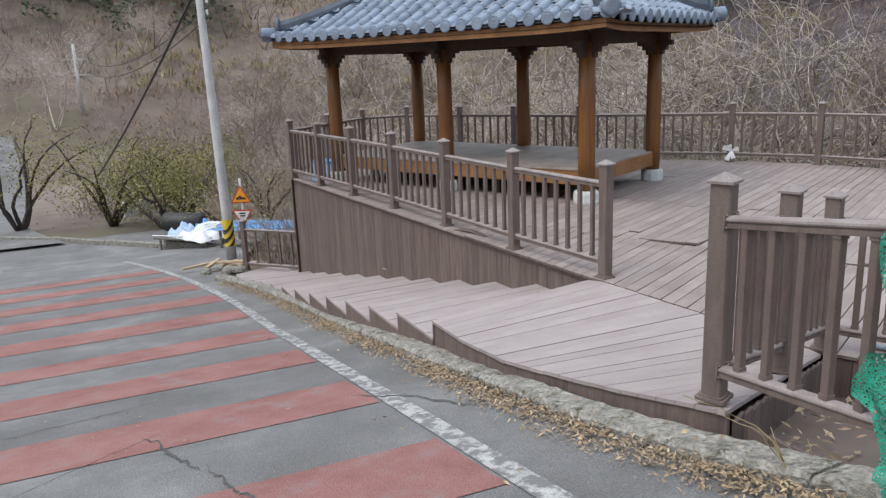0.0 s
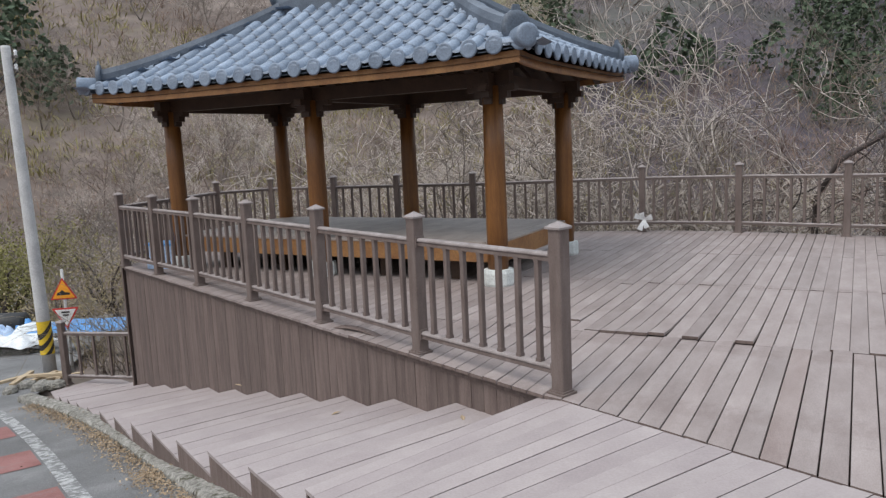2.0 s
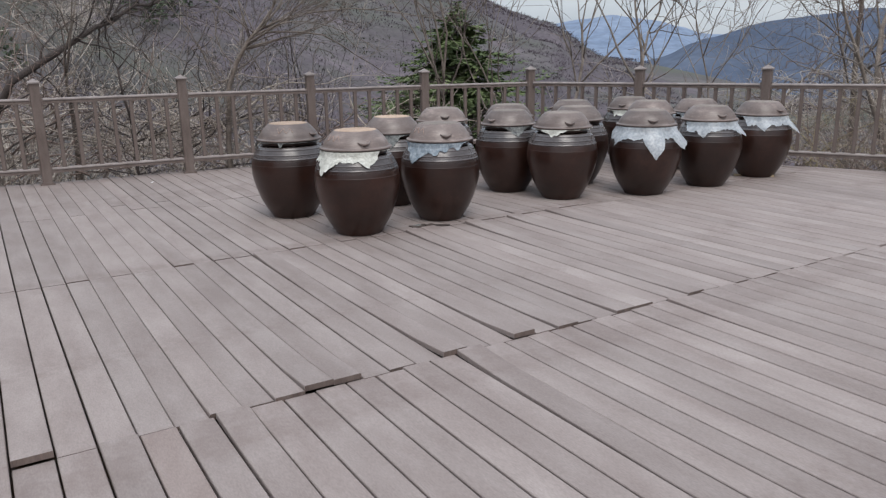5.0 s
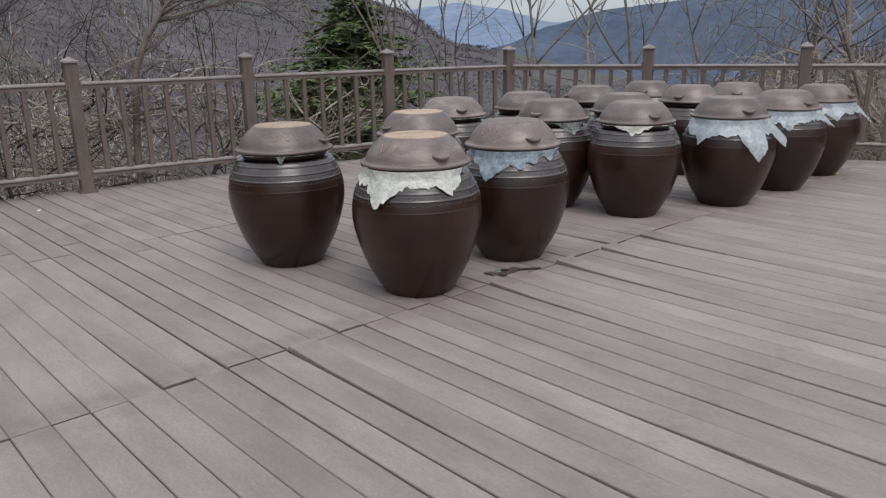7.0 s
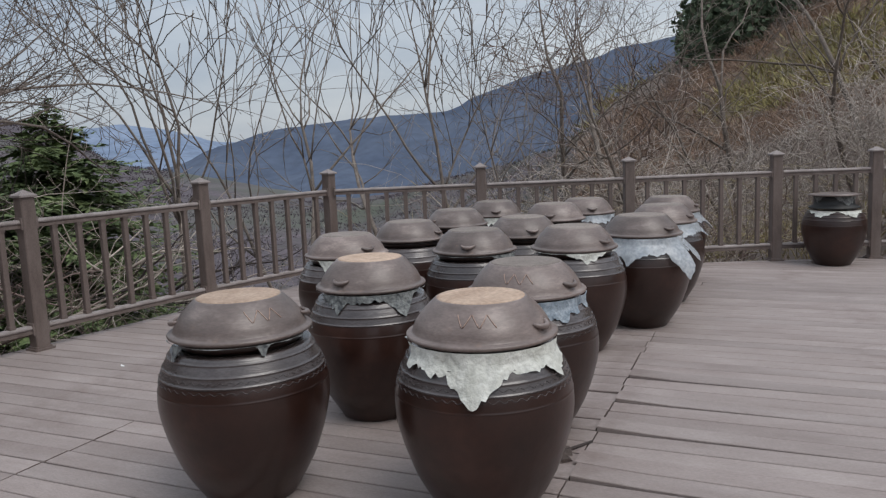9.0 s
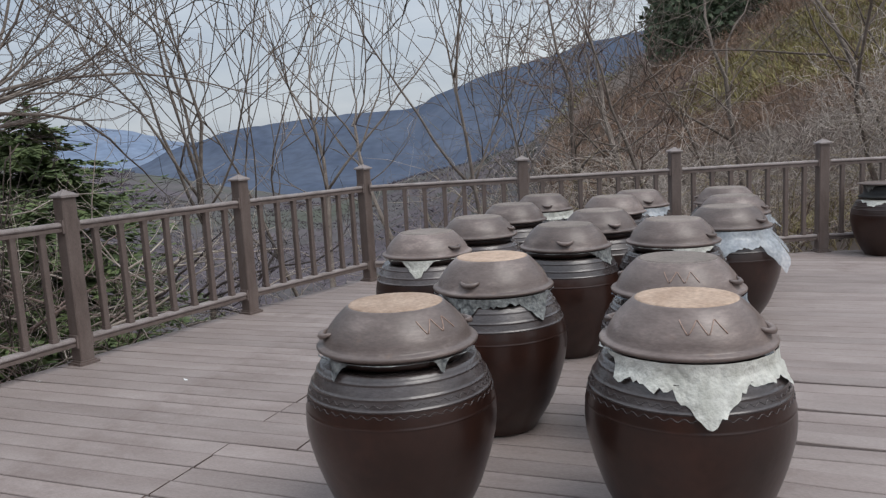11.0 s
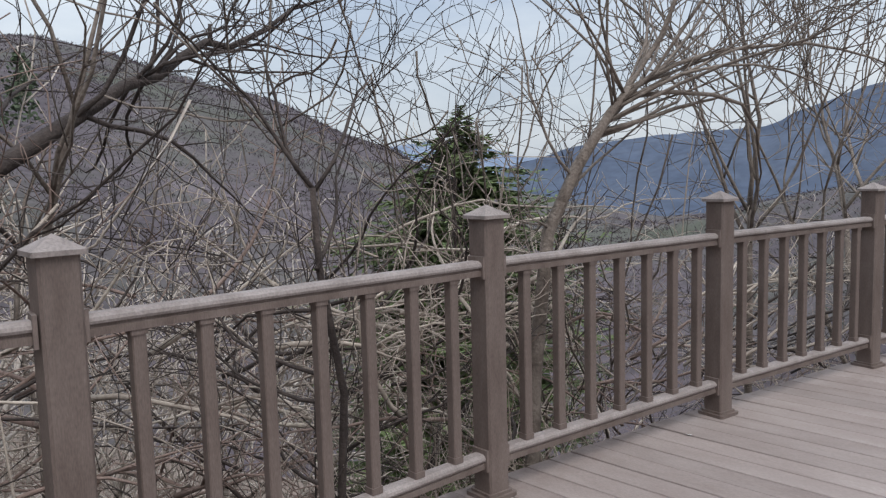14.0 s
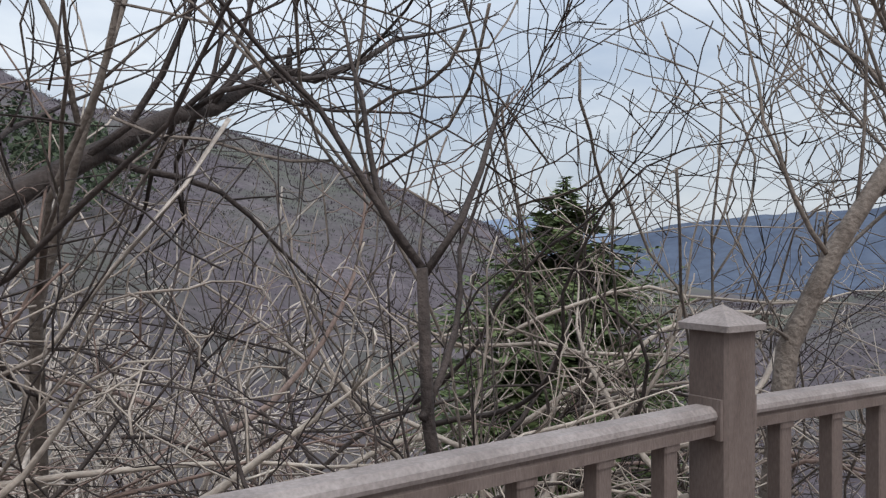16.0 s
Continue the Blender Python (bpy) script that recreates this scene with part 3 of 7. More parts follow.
def build_steps():
    st = thing("staircase", "wide low steps of weathered grey-brown composite boards along the kerb", "stairs", kind="structure")
    rnd = random.Random(8)
    for k in range(1, STEPS + 1):
        (ka, wa), (kb, wb) = nose(k - 1), nose(k)
        z = kb[2]
        ka, wa = (ka[0], ka[1], z), (wa[0], wa[1], z)
        kb2 = lerp(ka, kb, 1.03)
        wb2 = lerp(wa, wb, 1.03)
        for j in range(6):
            t0, t1 = j / 6, (j + 1) / 6
            dz = rnd.uniform(-0.003, 0.003)
            up = lambda p: (p[0], p[1], p[2] + dz)
            ruled("plank", up(lerp(ka, kb2, t0)), up(lerp(wa, wb2, t0)), up(lerp(ka, kb2, t1)), up(lerp(wa, wb2, t1)), M_STEP, st, inset=0.0026)
    for k in range(0, STEPS + 1):
        kb, wb = nose(k)
        L = math.dist(kb, wb)
        part("riser", MB().box(0.02, L, RISE + 0.02, pose(0.02, L / 2, -0.028 - RISE / 2)), M_SKIRT, st, m=flat(kb, wb))
    # boards closing the kerb side
    for k in range(1, STEPS + 1):
        a, b = nose(k - 1)[0], nose(k)[0]
        mb = MB()
        z = b[2] - 0.027
        vs = []
        for off in (0.0, 0.02):
            o = Vector((RN[0], RN[1], 0)) * off
            vs += [Vector((a[0], a[1], z)) + o, Vector((b[0], b[1], z)) + o, Vector((b[0], b[1], z - 0.36)) + o, Vector((a[0], a[1], z - 0.36)) + o]
        mb.add(vs, [(0, 1, 2, 3), (7, 6, 5, 4), (0, 4, 5, 1), (1, 5, 6, 2), (2, 6, 7, 3), (3, 7, 4, 0)])
        part("side_board", mb, M_SKIRT, st)
    # landing: boards run from the kerb to the fold line
    ld = thing("landing", "sloping landing of grey-brown boards between road and deck", "deck", kind="structure")
    edge = [(-3.42, 5.37, -0.137), (-2.75, 4.93, -0.045), (-2.03, 4.53, 0.06), (-1.4, 4.33, 0.155), (-0.91, 4.15, 0.25), (-0.32, 3.89, 0.405), (-0.2, 3.84, 0.43)]
    fold = [(-2.62, 7.2, -0.03), (-2.45, 6.93, -0.004), (-0.2, 6.065, -0.004)]

    top = fold + [(-0.2, 3.84, 0.43)]

    def across(p):
        return 0.9 * p[0] - 0.43 * p[1]

    def where(pts, u):
        """The point of a chain whose place across the boards is u."""
        for p, q in zip(pts, pts[1:]):
            a, b = across(p), across(q)
            if a <= u <= b:
                return lerp(p, q, (u - a) / (b - a))
        return pts[0] if u < across(pts[0]) else pts[-1]

    u, end = across(edge[0]), across(edge[-1])
    while u < end - 0.03:
        v = min(u + 0.1457, end)
        dz = rnd.uniform(-0.003, 0.003)
        P = [where(edge, u), where(top, u), where(edge, v), where(top, v)]
        P = [(p[0], p[1], p[2] + dz) for p in P]
        ruled("plank", *P, M_STEP, ld, inset=0.0026)
        u = v
    for p, q in zip(edge, edge[1:]):
        mb = MB()
        vs = []
        for off in (0.015, 0.035):
            o = Vector((RN[0], RN[1], 0)) * off
            vs += [Vector(p) + o - Vector((0, 0, 0.03)), Vector(q) + o - Vector((0, 0, 0.03)), Vector(q) + o - Vector((0, 0, 0.4)), Vector(p) + o - Vector((0, 0, 0.4))]
        mb.add(vs, [(0, 1, 2, 3), (7, 6, 5, 4), (0, 4, 5, 1), (1, 5, 6, 2), (2, 6, 7, 3), (3, 7, 4, 0)])
        part("side_board", mb, M_SKIRT, ld)


# ---------------------------------------------------------------- railings
def rail_meshes():
    """Outlines of the rounded cap and of the narrower batten under it."""
    top = [(-0.033, 0.0), (-0.036, 0.008), (-0.033, 0.018), (-0.02, 0.028), (0.02, 0.028), (0.033, 0.018), (0.036, 0.008), (0.033, 0.0)]
    under = [(-0.024, 0.0), (0.024, 0.0), (0.024, -0.01), (0.029, -0.013), (0.029, -0.034), (-0.029, -0.034), (-0.029, -0.013), (-0.024, -0.01)][::-1]
    return top, under


POST_H = 1.165
PM = {}


def post_meshes():
    PM["shaft"] = MB().box(0.108, 0.108, POST_H, pose(0, 0, POST_H / 2), bevel=0.008).mesh("post", M_RAIL)
    cap = MB().box(0.138, 0.138, 0.014, pose(0, 0, POST_H + 0.007), bevel=0.004)
    cap.add([(-0.069, -0.069, POST_H + 0.014), (0.069, -0.069, POST_H + 0.014), (0.069, 0.069, POST_H + 0.014), (-0.069, 0.069, POST_H + 0.014), (0, 0, POST_H + 0.056)], [(0, 1, 4), (1, 2, 4), (2, 3, 4), (3, 0, 4)])
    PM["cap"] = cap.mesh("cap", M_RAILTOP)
    PM["foot"] = MB().box(0.158, 0.158, 0.018, pose(0, 0, 0.009), bevel=0.01).box(0.13, 0.13, 0.012, pose(0, 0, 0.024), bevel=0.01).mesh("foot_plate", M_RAIL)
    bal = MB().box(0.042, 0.042, 0.76, pose(0, 0, 0.57), bevel=0.004)
    bal.box(0.05, 0.05, 0.03, pose(0, 0, 0.935), bevel=0.004).box(0.05, 0.05, 0.025, pose(0, 0, 0.21), bevel=0.004)
    PM["baluster"] = bal.mesh("baluster", M_RAIL)
    br = MB().box(0.012, 0.085, 0.09, pose(0, 0, 0))
    PM["bracket"] = br.mesh("bracket", M_RAIL)
    bolt = MB().lathe([(0.008, 0), (0.008, 0.006), (0.004, 0.008)], 8, pose(0, 0, 0, 0, 90, 0))
    PM["bolt"] = bolt.mesh("bolt", M_METAL)


def post(parent, p, turn=0):
    m = pose(p[0], p[1], p[2], 0, 0, turn)
    ob = part("post", PM["shaft"], None, parent, m=m)
    part("cap", PM["cap"], None, ob)
    part("foot_plate", PM["foot"], None, ob)
    return ob


def bay(parent, a, b, count=7, bolts=False, zt=0.97, zb=0.17):
    """Rails and balusters between the posts at a and b."""
    a, b = Vector(a), Vector(b)
    d = b - a
    L = math.hypot(d.x, d.y)
    turn = math.degrees(math.atan2(d.y, d.x))
    slope = d.z / L
    top, under = rail_meshes()
    tilt = pose(a.x, a.y, a.z, 0, 0, turn - 90)
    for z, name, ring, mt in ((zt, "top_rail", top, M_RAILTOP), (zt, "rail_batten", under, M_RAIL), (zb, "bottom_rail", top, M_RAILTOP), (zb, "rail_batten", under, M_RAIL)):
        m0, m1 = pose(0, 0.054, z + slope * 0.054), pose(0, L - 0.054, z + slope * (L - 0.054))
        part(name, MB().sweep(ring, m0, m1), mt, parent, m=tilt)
        if name == "rail_batten":
            continue
        for y in (0.06, L - 0.06):
            o = part("bracket", PM["bracket"], None, parent, m=tilt @ pose(0, y, z + slope * y, 0, 0, 90))
            if bolts:
                for u in (-0.03, 0.03):
                    for v in (-0.032, 0.032):
                        part("bolt", PM["bolt"], None, o, m=pose(0.006 if y < 1 else -0.006, u, v, 0, 0, 0 if y < 1 else 180))
    for i in range(count):
        y = L * (i + 1) / (count + 1)
        part("baluster", PM["baluster"], None, parent, m=tilt @ pose(0, y, slope * y))


def railing(pts, label, counts=None, bolts=False, skip_first=False, skip_last=False):
    ob = thing("railing", label, "railing", "deck railings")
    for i, p in enumerate(pts):
        if (i == 0 and skip_first) or (i == len(pts) - 1 and skip_last):
            continue
        q = pts[min(i + 1, len(pts) - 1)]
        o = pts[max(i - 1, 0)]
        post(ob, p if len(p) > 2 else (*p, 0), math.degrees(math.atan2(q[1] - o[1], q[0] - o[0])))
    for i in range(len(pts) - 1):
        a, b = pts[i], pts[i + 1]
        a, b = (a if len(a) > 2 else (*a, 0)), (b if len(b) > 2 else (*b, 0))
        n = counts[i] if counts else max(2, int(round(math.dist(a, b) / 0.2)) - 1)
        bay(ob, a, b, n, bolts)
    return ob


def build_railings():
    post_meshes()
    railing(FRONT, "brown railing with square balusters along the steps")
    railing([FRONT[-1], (-11.7, 11.95), NORTH[0]], "brown railing across the pavilion end of the deck", skip_first=True, skip_last=True)
    railing(NORTH[:9], "brown railing behind the pavilion", skip_last=True)
    railing(NORTH[8:13], "brown railing with dusty top above the valley")
    railing(NORTH[12:18], "brown railing with square balusters beside the jars", skip_first=True)
    railing([RPOST, (-0.26, 5.1, 0.2), GATE], "brown railing down the side of the landing", bolts=True, counts=[6, 6])
    railing([RPOST, (1.4, 6.17), (3.05, 6.17), (4.7, 6.17), (6.35, 6.17), (8.1, 6.2)], "brown railing on the road side of the deck", skip_first=True)
    g1 = (GATE[0] + 1.3 * 0.83, GATE[1] - 1.3 * 0.55, 0.62)
    g2 = (g1[0] + 1.5 * 0.83, g1[1] - 1.5 * 0.55, 0.85)
    railing([GATE, g1, g2], "brown railing beside the kerb at the gate", skip_first=True, counts=[6, 6], bolts=True)


# ---------------------------------------------------------------- storage jars
RINGS = ((0.722, 0.0016), (0.808, 0.0035), (0.862, 0.0035), (0.925, 0.0035))


def fine_profile(H, R, base):
    """Outline of a jar's body up to its neck: height H, greatest radius R, radius of the base; thin raised rings on the shoulder."""
    shape = [(0.0, 0.0), (0.05, 0.15), (0.15, 0.4), (0.25, 0.605), (0.41, 0.825), (0.55, 0.965), (0.645, 1.0)]
    zs = [z for z, k in shape] + [0.74, 0.83, 0.91, 0.965, 0.985]
    kk = [base + (R - base) * k for z, k in shape] + [R * q for q in (0.985, 0.94, 0.865, 0.8, 0.76)]
    grid = set(0.02 * i for i in range(49))
    for zz, e in RINGS:
        grid |= {zz + d for d in (-0.012, -0.007, -0.003, 0.0, 0.003, 0.007, 0.012)}
    # smooth the outline's corners, then add the rings
    dense = [i / 400 for i in range(395)]
    r = np.interp(dense, zs, kk)
    for _ in range(3):
        r = np.convolve(np.concatenate(([r[0]] * 12, r, [r[-1]] * 12)), np.ones(25) / 25, "valid")
    out = [(base * 0.95, 0.0)]
    for z in sorted(grid):
        q = float(np.interp(z, dense, r))
        for zz, e in RINGS:
            q += e * math.exp(-((z - zz) / 0.0045) ** 2)
        out.append((q, max(0.006, z * H)))
    return out


def cloth_mesh(r0, z0, prof, seed, drops, seg=150, flare=0.0):
    """A crumpled cover that lies on the shoulder and hangs down where drops says: (angle, width, length); a wide one hangs as an even band."""
    rnd = random.Random(seed)
    zs, rr = [p[1] for p in prof], [p[0] for p in prof]
    mb = MB()
    vs, fs = [], []
    rows = 10
    jag, q = [], 0.0
    for i in range(seg):
        q = q * 0.6 + rnd.uniform(-0.011, 0.011)
        jag.append(q + (rnd.uniform(-0.014, 0.004) if rnd.random() < 0.12 else 0.0))
    for i in range(seg):
        a = 2 * math.pi * i / seg
        drop = 0.0
        for c, wd, ln in drops:
            q = (a - c + math.pi) % (2 * math.pi) - math.pi
            k = max(0, 1 - abs(q) / wd)
            drop = max(drop, ln * (min(1.0, 4 * k) if wd > 1 else k ** 0.85))
        drop = max(0.003, drop + jag[i] * min(1.0, drop / 0.03))
        for j in range(rows):
            t = j / (rows - 1)
            z = z0 - drop * t
            fold = noise.noise((a * 5 + seed, z * 16, seed * 0.7)) + 0.5 * noise.noise((a * 17, z * 40, seed * 1.3))
            w = 0.006 + flare * t * min(1.0, drop / 0.2) * (0.6 + 0.4 * math.sin(a * 7 + seed)) + 0.009 * max(-0.5, fold) * (0.4 + t)
            r = max(float(np.interp(z, zs, rr)), r0 if t < 0.2 else 0) + max(0.002, w)
            vs.append((r * math.cos(a), r * math.sin(a), z))
    for i in range(seg):
        k = (i + 1) % seg
        for j in range(rows - 1):
            fs.append((i * rows + j, i * rows + j + 1, k * rows + j + 1, k * rows + j))
    return mb.add(vs, fs, True)


def lug(r, z, a):
    """A half-moon handle on a lid's side at angle a."""
    pts, rad = [], []
    for i in range(9):
        t = -1 + 2 * i / 8
        ang = a + t * 0.19
        rr = r + 0.026 * (1 - t * t)
        pts.append((rr * math.cos(ang), rr * math.sin(ang), z - 0.012 * (1 - t * t)))
        rad.append(0.006 + 0.007 * (1 - t * t))
    return MB().tube(pts, rad, 6)


M_CLOTH = mat("pale_crumpled_cloth", (0.5, 0.5, 0.45), (0.72, 0.72, 0.67), 9, 0.9, 0.5, 45, grain=(0.82, 1.08))
M_DENIM = mat("faded_blue_cloth", (0.13, 0.17, 0.21), (0.34, 0.38, 0.42), 26, 0.9, 0.3, 90)
M_FILM = mat("cloudy_plastic_film", (0.5, 0.55, 0.6), (0.72, 0.76, 0.8), 9, 0.25, 0.1, 40)
M_FILM.node_tree.nodes["Principled BSDF"].inputs["Alpha"].default_value = 0.55
M_DARKCLOTH = mat("dark_patterned_cloth", (0.05, 0.055, 0.06), (0.3, 0.31, 0.3), 35, 0.9, 0.3, 90)


def jar(x, y, label, H=0.675, R=0.348, base=0.178, turn=0.0, top=M_LIDGREY, cloth=None, drops=(), handle=0.0, lid_h=0.134, marks=False, group="storage jars in rows"):
    ob = thing("storage_jar", label, "jar", group, pose(x, y, 0, 0, 0, turn))
    prof = fine_profile(H, R, base)
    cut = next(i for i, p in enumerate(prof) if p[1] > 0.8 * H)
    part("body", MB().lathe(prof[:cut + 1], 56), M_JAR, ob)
    # same glaze as the body; its sky sheen is painted in
    part("shoulder", MB().lathe(prof[cut:], 56), M_JARTOP, ob, "glazed shoulder with the sky's sheen painted grey")
    rm = R * 0.7
    part("rim", MB().lathe([(rm - 0.03, H * 0.96), (rm - 0.005, H * 0.965), (rm + 0.008, H * 0.985), (rm + 0.008, H * 1.025), (rm - 0.03, H * 1.03)], 40), M_JAR, ob)
    z, lr = H * 1.043, R * 0.785
    k = lid_h
    lid = MB().lathe([(lr - 0.05, z - 0.016), (lr + 0.006, z - 0.013), (lr + 0.016, z - 0.007), (lr + 0.018, z), (lr + 0.013, z + 0.006), (lr - 0.002, z + 0.008), (lr - 0.007, z + 0.014), (lr * 0.955, z + k * 0.22), (lr * 0.915, z + k * 0.38), (lr * 0.86, z + k * 0.54), (lr * 0.795, z + k * 0.7), (lr * 0.725, z + k * 0.84), (lr * 0.67, z + k * 0.94), (lr * 0.645, z + k * 0.985), (lr * 0.625, z + k)], 52)
    lo = part("lid", lid, M_LID, ob)
    part("lid_top", MB().lathe([(lr * 0.63, z + lid_h - 0.004), (lr * 0.615, z + lid_h + 0.002), (lr * 0.57, z + lid_h + 0.004), (lr * 0.3, z + lid_h + 0.002)], 40), top, lo)
    for a in (handle, handle + math.pi):
        part("handle", lug(lr * 0.905, z + 0.054, a), M_LID, lo)
    if marks:
        for k in range(5):
            a = handle - 1.45 + 0.13 * k
            pts = []
            for i in range(6):
                t = 0.06 + 0.88 * i / 5
                c = a + 0.13 * t
                zz = 0.46 + 0.34 * (t if k % 2 else 1 - t)
                rr = lr * float(np.interp(zz, [0.38, 0.54, 0.7, 0.84], [0.915, 0.86, 0.795, 0.725])) + 0.001
                pts.append((rr * math.cos(c), rr * math.sin(c), z + lid_h * zz))
            part("finger_mark", MB().tube(pts, [0.0023] * 6, 4), M_MARK, lo, "pale zigzag mark")
        for zz in (0.835, 0.782):
            pts = []
            for i in range(313):
                a = 2 * math.pi * i / 312
                z2 = (zz + 0.008 * math.sin(a * 52)) * H
                r2 = float(np.interp(z2, [p[1] for p in prof], [p[0] for p in prof])) + 0.0004
                pts.append((r2 * math.cos(a), r2 * math.sin(a), z2))
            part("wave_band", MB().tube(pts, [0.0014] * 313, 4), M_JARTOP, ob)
    if cloth is not None:
        part("cover_cloth", cloth_mesh(rm + 0.01, H * 1.02, prof, int(x * 31 + y * 17), drops, flare=0.09 if cloth is M_FILM else 0.012), cloth, ob, {"pale_crumpled_cloth": "pale torn cloth", "cloudy_plastic_film": "cloudy plastic film"}.get(cloth.name, "crumpled dark cloth"))
    return ob


def build_jars():
    to_cam = math.atan2(-1.2, -2.6)
    J = "dark brown glazed storage jar with bowl-shaped clay lid"
    jar(0.905, 12.415, "dark brown glazed storage jar with an ochre-topped clay lid", top=M_LIDTOP, handle=-0.95, marks=True, cloth=M_DARKCLOTH, drops=((2.75, 0.16, 0.07), (-2.2, 0.1, 0.045)))
    jar(1.10, 11.43, "dark brown glazed jar with torn pale cloth under its lid", top=M_LIDTOP, handle=-1.75, marks=True, cloth=M_CLOTH, drops=((-2.75, 1.45, 0.072), (-2.88, 0.6, 0.178), (-1.72, 0.42, 0.125), (0.6, 0.6, 0.06)))
    jar(1.94, 11.51, "dark brown glazed jar with faded blue cloth under its lid", handle=-1.9, marks=True, cloth=M_DENIM, drops=((-2.4, 1.1, 0.055), (-2.85, 0.6, 0.15), (-2.3, 0.4, 0.1), (0.3, 0.5, 0.05)))
    jar(1.93, 12.365, "dark brown glazed jar with dark cloth under an ochre-topped lid", top=M_LIDTOP, handle=3.0, cloth=M_DARKCLOTH, drops=((-2.1, 0.34, 0.12), (-2.7, 1.1, 0.034), (3.05, 0.25, 0.08)), lid_h=0.138)
    jar(3.43, 11.63, J, handle=-2.0, H=0.68, cloth=M_CLOTH, drops=((-2.6, 0.5, 0.06),))
    jar(3.25, 12.28, J, handle=0.2, cloth=M_DARKCLOTH, drops=((-1.9, 0.5, 0.09),))
    jar(4.25, 11.31, "dark brown glazed jar draped with cloudy plastic film", R=0.36, cloth=M_FILM, drops=((-2.4, 1.6, 0.11), (-2.15, 0.45, 0.29), (-3.25, 0.45, 0.19), (-1.35, 0.45, 0.22)), handle=1)
    jar(5.14, 11.27, "dark brown glazed jar with plastic film under its lid", cloth=M_FILM, drops=((-2.2, 1.2, 0.08), (-1.3, 0.5, 0.15), (-2.6, 0.4, 0.15)), handle=1.2)
    jar(6.08, 11.33, "dark brown glazed jar at the row's end with plastic film", cloth=M_FILM, drops=((-2.0, 1.2, 0.09), (-1.2, 0.5, 0.2), (-2.4, 0.4, 0.16)), handle=1.5)
    jar(2.96, 13.12, J, handle=-2.0, cloth=M_CLOTH, drops=((-2.95, 0.4, 0.1),), lid_h=0.13)
    jar(3.82, 13.05, J, handle=-1.6, lid_h=0.13)
    jar(4.8, 13.05, J, handle=-0.6)
    jar(5.72, 13.0, J, handle=0.4, cloth=M_CLOTH, drops=((-2.2, 1.1, 0.07),))
    jar(4.12, 12.2, J, handle=0.6)
    jar(5.32, 12.27, J, handle=0.1, lid_h=0.138)
    jar(5.95, 12.12, J, handle=0.5, cloth=M_FILM, drops=((-2.4, 1.0, 0.08),))


build_deck()
build_front_wall()
build_side_walls()
build_steps()
build_railings()
build_jars()


# ---------------------------------------------------------------- pavilion
PC = (-7.3, 11.86)
EL, EW = 3.5, 2.13
RZ = 2.7


def roof_z(x, y):
    u = min(EL - abs(x), EW - abs(y))
    t = max(0, u / EW)
    c = min(abs(x) / EL, abs(y) / EW)
    return RZ + 1.2 * (0.82 * t + 0.18 * t * t) + 0.05 * c ** 6


